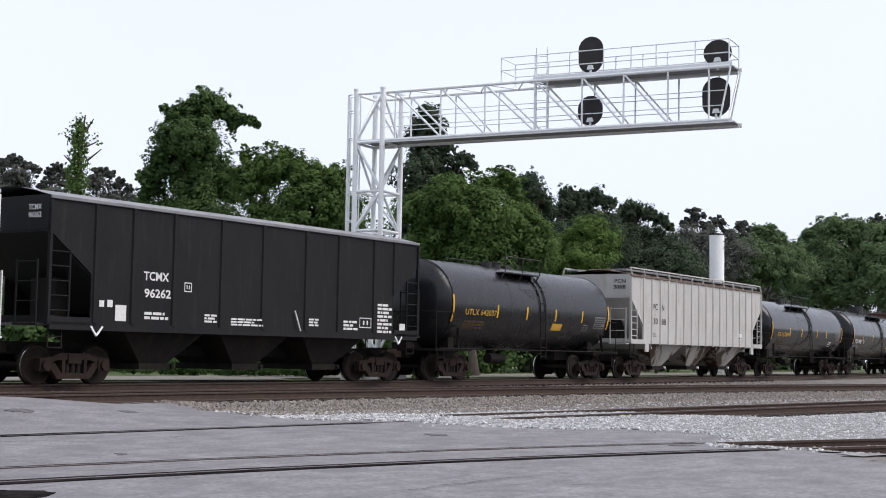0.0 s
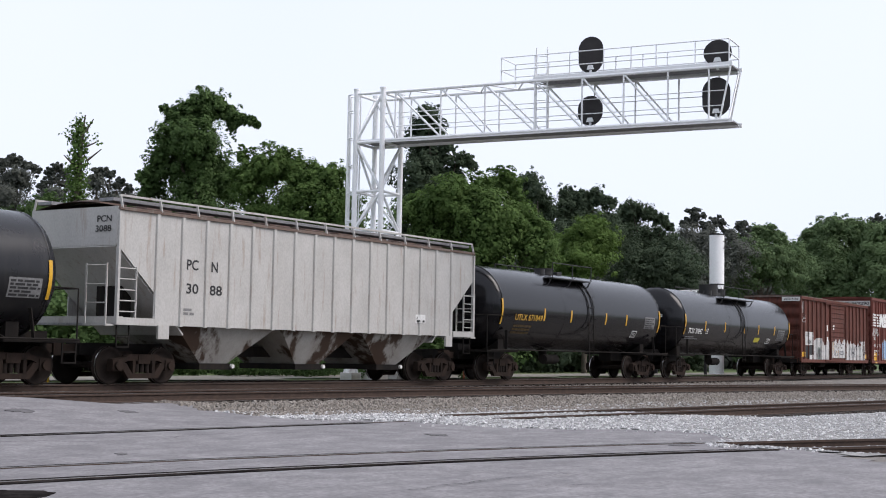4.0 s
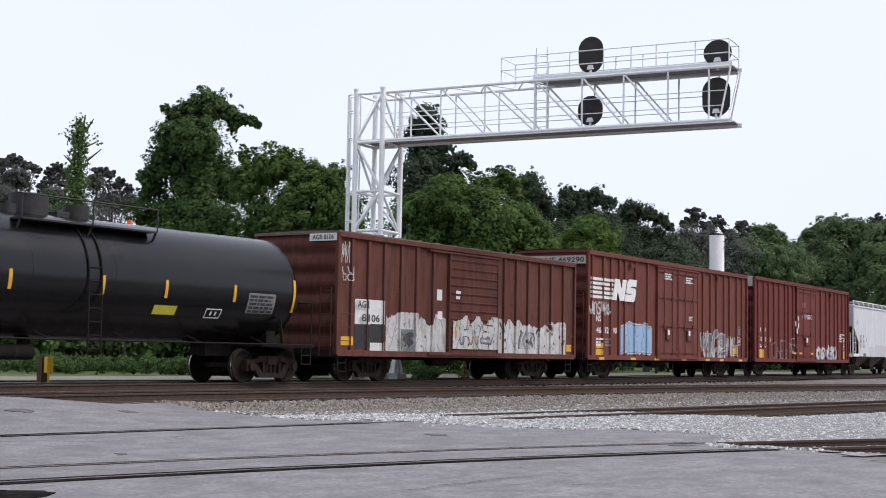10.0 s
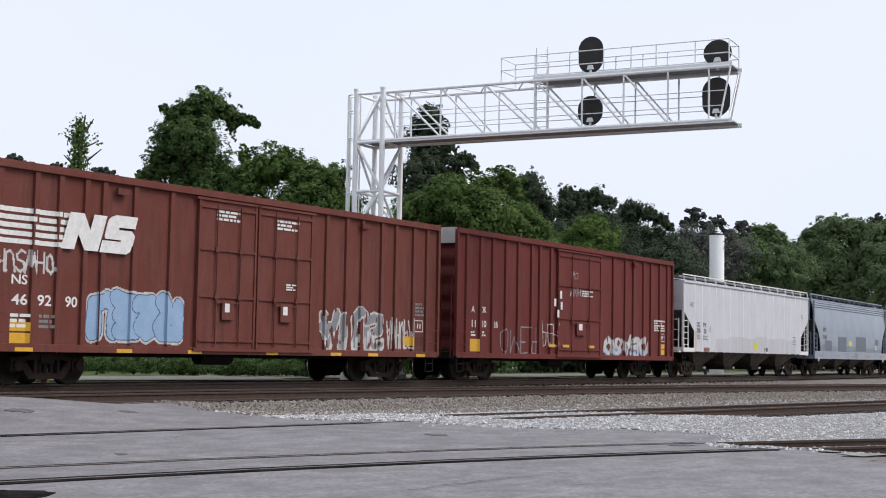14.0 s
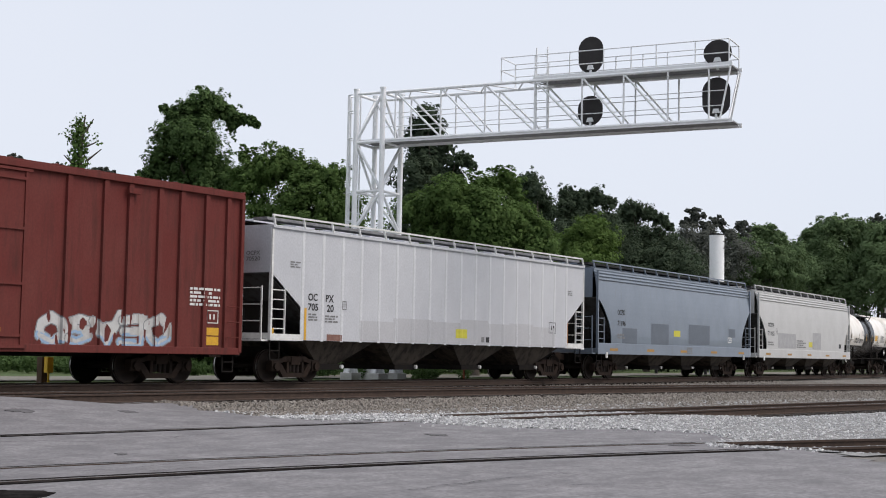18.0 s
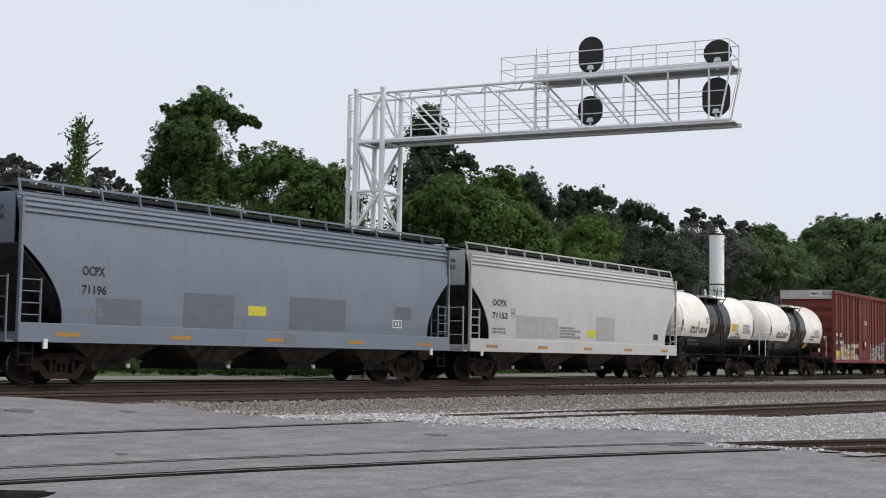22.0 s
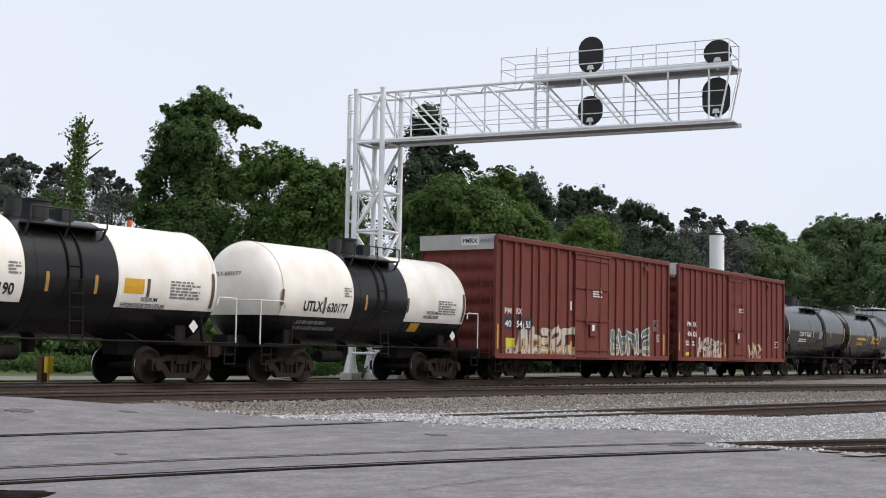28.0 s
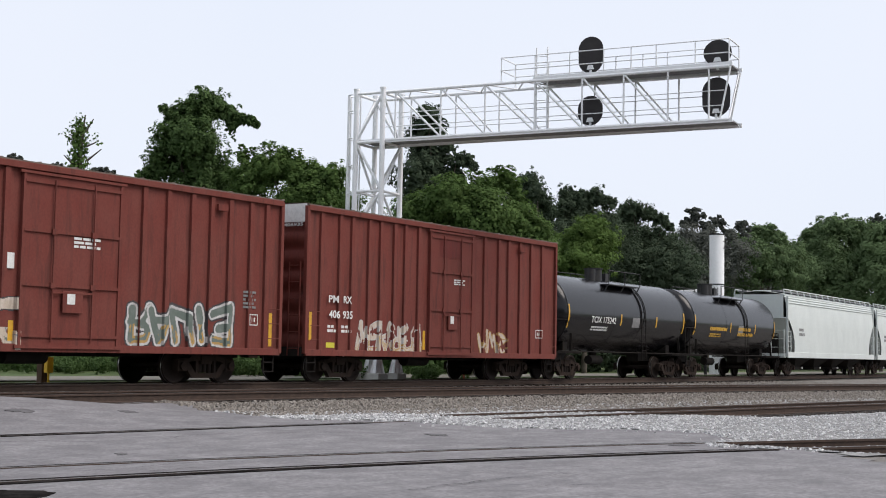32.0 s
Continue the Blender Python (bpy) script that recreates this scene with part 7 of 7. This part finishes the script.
ladder_part(car, "corner_ladder", 7.8, 8.15, -1.63, 0.6, 3.0, LETTER_WHITE, 6)
for ref, label in ((209.55, "pale green-grey covered hopper with smooth sides"), (229.2, "pale green-grey covered hopper at the tail")):
    car, side = hopper(label, ref, 18.7, 4.36, PALE_H, 1.05, 3.15, 1.25, 1.6, [], [(-5.6, 3.5, 0.9), (-1.9, 3.5, 0.9), (1.9, 3.5, 0.9), (5.6, 3.5, 0.9)], PALE_H, PALE_H, 0.2, bulge=1.0, inset=1.75, sill=(1.0, 1.3))
    bars(car, -7.3, -6.2, 2.2, 2.7, 2, side, LETTER_GREY, 36)


# ---- tank cars ----
def tank_car(label, ref, seam, paint, mark_x, dome_x, platform, rail_mat, radius=1.5, centre=2.55, inset=0.5, head=0.62, ladder_x=0.2, truck=None, dome=0.14, brown=(), guard=0.3):
    """A tank car: a welded shell with dished heads, a dome and walkway, ladders and side marks. seam: half the length between head seams."""
    car = thing("tank_car", label, "tank car", "freight cars of the train")
    wheels = []

    def y_of(x, z):
        return -math.sqrt(max(0.01, radius ** 2 - (z - centre) ** 2))

    n = 48
    rows = []
    for k in range(7):
        a = math.pi / 2 * (1 - k / 6)
        rows.append((-seam - head * math.sin(a), radius * math.cos(a) if k else 0.02))
    rows += [(-seam + 0.02, radius), (0, radius), (seam - 0.02, radius)]
    for k in range(7):
        a = math.pi / 2 * k / 6
        rows.append((seam + head * math.sin(a), radius * math.cos(a) if k < 6 else 0.02))
    part("tank_shell", Shape().loft([[(x, r * math.cos(6.28318 * i / n), centre + r * math.sin(6.28318 * i / n)) for i in range(n)] for x, r in rows]), paint, car)
    ring = lambda x, r, w: Shape().loft([[(x + e, q * math.cos(6.28318 * i / n), centre + q * math.sin(6.28318 * i / n)) for i in range(n)] for e, q in ((-w, radius), (-w, r), (w, r), (w, radius))])
    for x in (-seam, seam):
        part("head_seam", ring(x, radius + 0.008, 0.03), paint, car)
    for x in (dome_x - 1.0, dome_x + 1.5):
        part("shell_seam", ring(x, radius + 0.004, 0.02), paint, car)
    half = seam + head + 0.35
    bottom = centre - radius
    for sx in (-1, 1):
        part("stub_sill", Shape().box(min(sx * half, sx * (seam - 2.2)), max(sx * half, sx * (seam - 2.2)), -0.28, 0.28, 0.72, bottom + 0.2), UNDER, car)
        tx = sx * truck if truck else sx * (seam - inset)
        part("saddle", Shape().loft([[(tx - 0.18, -1.0, 0.98), (tx + 0.18, -1.0, 0.98), (tx + 0.18, -1.0, centre - 1.05), (tx - 0.18, -1.0, centre - 1.05)], [(tx - 0.18, 1.0, 0.98), (tx + 0.18, 1.0, 0.98), (tx + 0.18, 1.0, centre - 1.05), (tx - 0.18, 1.0, centre - 1.05)]], smooth=False, caps=True), UNDER, car)
        x0, x1 = sorted((sx * (seam - 1.2), sx * half))
        part("end_platform", Shape().box(x0, x1, -1.45, 1.45, 0.98, 1.05), UNDER, car)
        s = Shape()
        hx = sx * (half - 0.06)
        s.rod((hx, -1.4, 1.02), (hx, -1.4, 2.25), 0.02, 6).rod((hx, -1.4, 2.25), (hx, 1.4, 2.25), 0.02, 6).rod((hx, 1.4, 2.25), (hx, 1.4, 1.02), 0.02, 6)
        s.rod((hx, -1.4, 2.25), (sx * (seam + 0.1), -1.52, 2.25), 0.02, 6).rod((sx * (seam + 0.1), -1.52, 2.25), (sx * (seam + 0.02), -1.53, 2.05), 0.02, 6)
        part("end_handrail", s, rail_mat, car)
        part("step", STEP_ME, None, car, at=pose(sx * (half - 0.3), -1.42, 0.05))
        part("sill_brace", Shape().bar((sx * (seam - 0.35), -1.42, 1.05), (sx * (seam - 0.45), -1.38, 1.75), 0.1, 0.03), UNDER, car)
    part("side_rail", Shape().rod((-half + 0.1, -1.52, 1.06), (half - 0.1, -1.52, 1.06), 0.022, 6), UNDER, car)
    for x in even(-seam + 1.2, seam - 1.2, 6):
        part("rail_bracket", Shape().bar((x, -1.52, 1.06), (x, -1.0, 1.25), 0.04, 0.02), UNDER, car)
    top = centre + radius
    part("manway", Shape().rod((dome_x, 0, top - 0.1), (dome_x, 0, top + dome), 0.36, 20).rod((dome_x, 0, top + dome), (dome_x, 0, top + dome + 0.05), 0.4, 20), DARK_IRON, car, "bolted manway lid")
    part("valve_housing", Shape().rod((dome_x - 0.85, -0.3, top - 0.15), (dome_x - 0.85, -0.3, top + dome * 0.9), 0.2, 14), DARK_IRON, car)
    part("valve_housing", Shape().box(dome_x + 0.65, dome_x + 1.05, -0.25, 0.25, top - 0.15, top + dome * 0.7), DARK_IRON, car, bevel=0.02)
    p0, p1 = platform
    if p1 > p0:
        for sy in (-1, 1):
            part("dome_walkway", Shape().box(p0, p1, sy * 1.05 - 0.2, sy * 1.05 + 0.2, top - 0.28, top - 0.24), DARK_IRON, car)
            part("platform_rail", Shape().rod((p0, sy * 1.25, top + guard), (p1, sy * 1.25, top + guard), 0.02, 6), DARK_IRON, car)
            for x in even(p0, p1, 3):
                part("rail_post", Shape().rod((x, sy * 1.25, top - 0.26), (x, sy * 1.25, top + guard), 0.02, 6), DARK_IRON, car)
                part("bracket", Shape().bar((x, sy * 1.2, top - 0.28), (x, sy * 1.05, top - 0.55), 0.05, 0.04), DARK_IRON, car)
    for dx in (-0.2, 0.2):
        pts = [(ladder_x + dx, (radius + 0.03) * -math.cos(a), centre + (radius + 0.03) * math.sin(a)) for a in even(0.0, 0.95, 8)]
        s = Shape()
        for a, b in zip([(ladder_x + dx, -1.55, 0.75)] + pts, pts):
            s.rod(a, b, 0.022, 5)
        part("ladder_rail", s, UNDER, car)
    for k in range(7):
        z = 0.85 + 0.32 * k
        y = -1.55 if z < centre else y_of(0, z) - 0.04
        part("rung", Shape().rod((ladder_x - 0.2, y, z), (ladder_x + 0.2, y, z), 0.014, 5), UNDER, car)
    part("bottom_outlet", Shape().rod((dome_x, 0, bottom + 0.05), (dome_x, 0, bottom - 0.35), 0.16, 12), UNDER, car)
    part("brake_reservoir", Shape().rod((-1.9, -0.5, 0.75), (-0.9, -0.5, 0.75), 0.18, 12), UNDER, car)
    for x, z0, z1 in mark_x:
        mark(car, "reflector", x - 0.05, x + 0.05, z0, z1, y_of, MARK_BROWN if x in brown else WORN_AMBER if brown else MARK_YELLOW, 0.02 if abs(abs(x) - seam) < 0.15 else 0.008)
    add_running_gear(car, half, half - (truck or seam - inset), wheels)
    CARS.append((car, ref, wheels))
    return car, y_of


def spill(car, x0, x1, z0, z1, side, seed):
    """A dark shiny run of spilt product below the dome."""
    s = Shape()
    cell = 0.06
    for i in range(int((x1 - x0) / cell)):
        for j in range(int((z1 - z0) / cell)):
            x, z = x0 + i * cell, z0 + j * cell
            u = (x - (x0 + x1) / 2) / ((x1 - x0) / 2)
            w = (z - z1) / (z1 - z0)
            edge = 1 + 0.5 * noise.noise(Vector((x * 1.4, z * 3, seed)))
            if u * u + w * w * 1.1 < edge and noise.noise(Vector((x * 0.9, z * 5.0, seed + 3))) > -0.12:
                s.add([(x, side(x, z) - 0.004, z), (x + cell, side(x, z) - 0.004, z), (x + cell, side(x, z + cell) - 0.004, z + cell), (x, side(x, z + cell) - 0.004, z + cell)], [(0, 1, 2, 3)], smooth=True)
    if s.f:
        tagged(part("spill_stain", s, TANK_TAR, car, "dark glossy spill stain"), kind="stuff")


TALL, LOW_M = (1.95, 2.85), (2.15, 2.6)
car, side = tank_car("dusty black tank car with yellow marks", -48.5, 5.72, TANK_DUSTY, [(-5.75, *TALL), (-2.87, *LOW_M), (-0.8, *LOW_M), (1.35, *LOW_M), (3.5, *LOW_M), (5.71, *TALL)], -0.9, (-2.0, 0.5), UNDER, truck=5.1, ladder_x=0.3)
lettering(car, "UTLX 642037", -4.98, -2.95, 2.2, 2.4, side, LETTER_YELLOW, 0.012)
bars(car, -4.95, -3.6, 1.75, 2.05, 3, side, surface("faint_yellow", (0.12, 0.075, 0.02), (0.08, 0.05, 0.02), rough=0.7), 41)
mark(car, "placard", 1.22, 2.0, 1.82, 2.07, side, MARK_YELLOW)
mark(car, "placard", 0.7, 1.18, 1.8, 2.03, side, LETTER_BLACK)
outline_box(car, 3.65, 4.08, 1.85, 2.09, side, LETTER_GREY)
mark(car, "stencil_panel", 4.58, 5.5, 1.97, 2.42, side, LETTER_GREY)
bars(car, 4.62, 5.46, 2.0, 2.4, 5, lambda x, z: side(x, z) - 0.006, LETTER_BLACK, 42)
spill(car, -1.6, 1.4, 2.9, 3.95, side, 1)

car, side = tank_car("glossy black tank car with yellow lettering", -16.2, 6.65, TANK_BLACK, [(-6.7, *TALL), (-3.6, *LOW_M), (-1.48, *LOW_M), (1.5, *LOW_M), (3.4, *LOW_M), (6.64, *TALL)], -1.0, (-2.6, 0.6), UNDER, truck=5.95, ladder_x=0.1)
lettering(car, "UTLX 671049", -5.74, -3.75, 2.12, 2.34, side, LETTER_YELLOW, 0.012)
bars(car, -5.7, -4.4, 1.65, 2.0, 3, side, surface("faint_yellow", (0.1, 0.065, 0.02), (0.07, 0.045, 0.02), rough=0.7), 43)
mark(car, "stencil_panel", 5.2, 6.2, 2.08, 2.56, side, LETTER_GREY)
bars(car, 5.25, 6.15, 2.1, 2.54, 5, lambda x, z: side(x, z) - 0.006, LETTER_BLACK, 44)
outline_box(car, 4.17, 4.66, 1.7, 1.97, side, LETTER_WHITE, 0.03)
spill(car, -2.4, 1.2, 2.9, 3.95, side, 2)

car, side = tank_car("glossy black tank car with white lettering", 0.75, 7.35, TANK_BLACK, [(-7.4, *TALL), (-4.92, *LOW_M), (-2.33, *LOW_M), (0.38, *LOW_M), (2.46, *LOW_M), (4.96, *LOW_M), (7.36, *TALL)], -0.7, (-1.9, 2.3), UNDER, truck=6.98, ladder_x=0.1)
lettering(car, "TCIX 50042", -6.91, -5.24, 2.0, 2.24, side, LETTER_WHITE, 0.016)
bars(car, -7.05, -5.5, 1.74, 1.91, 2, side, LETTER_GREY, 45)
outline_box(car, -4.75, -4.5, 2.02, 2.25, side, LETTER_WHITE)
mark(car, "placard", 2.16, 2.95, 1.74, 1.97, side, PLACARD_YELLOW)
outline_box(car, 4.01, 4.6, 1.7, 1.95, side, LETTER_WHITE, 0.03)
mark(car, "stencil_panel", 5.51, 6.6, 1.88, 2.42, side, LETTER_GREY)
bars(car, 5.56, 6.55, 1.9, 2.4, 5, lambda x, z: side(x, z) - 0.006, LETTER_BLACK, 46)
head_lettering(car, "TCIX 50042", 7.35, 0.62, 1.5, 2.55, -0.6, 0.5, 2.7, 2.83, LETTER_WHITE)
part("dome_guard", Shape().rod((-0.7, 0, 3.95), (-0.7, 0, 4.5), 0.46, 20), DARK_IRON, car, "tall round dome guard")
part("dome_guard", Shape().rod((0.75, 0, 3.95), (0.75, 0, 4.36), 0.33, 18), DARK_IRON, car)
spill(car, -2.2, 2.4, 3.0, 3.95, side, 3)

SHORT_R, SHORT_C = 1.44, 2.54
for ref, number in ((124.6, "630190"), (136.7, "630177")):
    front = number == "630190"
    bars_x = [(-4.7, *LOW_M), (-2.78, *LOW_M), (-0.8, *LOW_M), (0.66, *LOW_M), (2.35, *LOW_M), (4.62, *TALL)] if front else [(-4.7, *LOW_M), (-2.78, 1.98, 2.45), (-0.8, *LOW_M), (1.4, *LOW_M), (4.62, *TALL)]
    car, side = tank_car("short white tank car with black middle band and belly", ref, 4.66, TANK_TWO_TONE, bars_x, -0.1, (-1.2, 1.1), LETTER_WHITE, truck=3.92, ladder_x=0.0,
                         radius=SHORT_R, centre=SHORT_C, dome=0.36, guard=0.12, brown=(-4.7, -2.78, 2.35, 1.4, 4.62))
    lettering(car, "UTLX", -3.72, -2.86, 2.02, 2.32, side, LETTER_BLACK, 0.03)
    lettering(car, number, -2.64, -1.7, 2.02, 2.3, side, LETTER_BLACK, 0.026)
    bars(car, -3.8, -1.9, 1.5, 1.82, 2, side, LETTER_GREY, 47)
    if front:
        mark(car, "placard", 1.55, 2.2, 2.22, 2.58, side, MARK_YELLOW)
        lettering(car, "SODIUM", 2.15, 2.7, 2.04, 2.14, side, LETTER_BLACK)
        lettering(car, "HYDROXIDE SOLUTION", 1.55, 3.0, 1.88, 1.99, side, LETTER_BLACK)
    else:
        mark(car, "placard", 1.8, 2.3, 1.57, 1.83, side, MARK_YELLOW)
        lettering(car, "SODIUM", 2.5, 3.1, 2.14, 2.24, side, LETTER_BLACK)
        lettering(car, "HYDROXIDE", 2.35, 3.2, 2.0, 2.1, side, LETTER_BLACK)
    bars(car, 3.1, 4.15, 2.15, 2.62, 6, side, LETTER_GREY, 49)
    head_lettering(car, "UTLX " + number, 4.66, 0.62, SHORT_R, SHORT_C, -0.35, 0.8, 2.96, 3.08, LETTER_BLACK)
    bars(car, -1.9, -1.55, 2.5, 2.8, 4, side, LETTER_GREY, 50)
    diamond = Shape().add([(3.75, -1.46, 1.47), (3.92, -1.46, 1.3), (4.09, -1.46, 1.47), (3.92, -1.46, 1.64)], [(0, 1, 2, 3)])
    part("hazard_placard", diamond, LETTER_WHITE, car, "white diamond placard")

for ref, text, ink, label in ((180.3, "TCIX 175242", LETTER_WHITE, "black tank car with white lettering, further down the train"), (192.75, "UTLX 640187", LETTER_YELLOW, "black tank car with yellow lettering, further down the train")):
    car, side = tank_car(label, ref, 5.6, TANK_BLACK, [(-5.55, *TALL), (-0.9, *LOW_M), (2.6, *LOW_M), (5.55, *TALL)], -0.5, (-1.6, 1.4), UNDER, truck=4.9, ladder_x=1.2, dome=0.42)
    if ink is LETTER_WHITE:
        lettering(car, text, -3.6, -1.4, 2.2, 2.45, side, ink, 0.014)
    else:
        bars(car, -3.6, -1.4, 2.2, 2.45, 1, side, ink, 51)
        bars(car, 0.2, 2.4, 2.0, 2.5, 2, side, ink, 52)
    bars(car, -3.5, -2.0, 1.9, 2.1, 2, side, ink, 53)
    mark(car, "stencil_panel", 0.2, 0.9, 2.1, 2.5, side, LETTER_GREY)


# ---- what moves ----
# Seconds, and how far the train still has to run (metres along the line).
TRAIN = [(0, 91.63), (1, 84.56), (2, 77.47), (3, 70.42), (3.5, 66.92), (5.5, 52.85), (6, 49.33), (7, 42.26), (8, 35.22), (9, 28.13), (10, 21.10), (11, 14.09), (12, 7.02), (13, -0.00), (14, -7.07), (14.5, -10.62), (16.5, -24.65), (17, -28.17), (18, -35.23), (19, -42.28), (20, -49.34), (21, -56.34), (22, -63.25), (23, -70.17), (24, -76.90), (25, -83.69), (25.5, -87.10), (27.5, -99.92), (28, -103.20), (29, -109.76), (30, -116.28), (31, -122.80), (32, -129.28)]
WHEEL_RADIUS = 0.457


def train_at(t):
    for (t0, s0), (t1, s1) in zip(TRAIN, TRAIN[1:]):
        if t <= t1:
            return s0 + (s1 - s0) * (t - t0) / (t1 - t0)
    return TRAIN[-1][1]


def motions():
    turns = [(k / 15.0, train_at(k / 15.0) / WHEEL_RADIUS) for k in range(481)]
    for car, ref, wheels in CARS:
        rows = []
        for t, s in TRAIN:
            p, a = on_track(ref + s)
            rows.append((t, pose(*p, 0, 0, math.degrees(a))))
        walk(car, rows)
        for wheel, dx in wheels:
            at = Matrix.Translation((dx, 0, WHEEL_RADIUS))
            walk(wheel, [(t, at @ Matrix.Rotation(turn, 4, "Y")) for t, turn in turns])
    for n, root in enumerate(TREES[:4]):
        base = root.matrix_basis.copy()
        walk(root, [(t, base @ Euler((0.004 * math.sin(0.9 * t + n), 0.005 * math.sin(0.7 * t + 2 * n), 0.0)).to_matrix().to_4x4()) for t in range(0, 33, 1)])


motions()
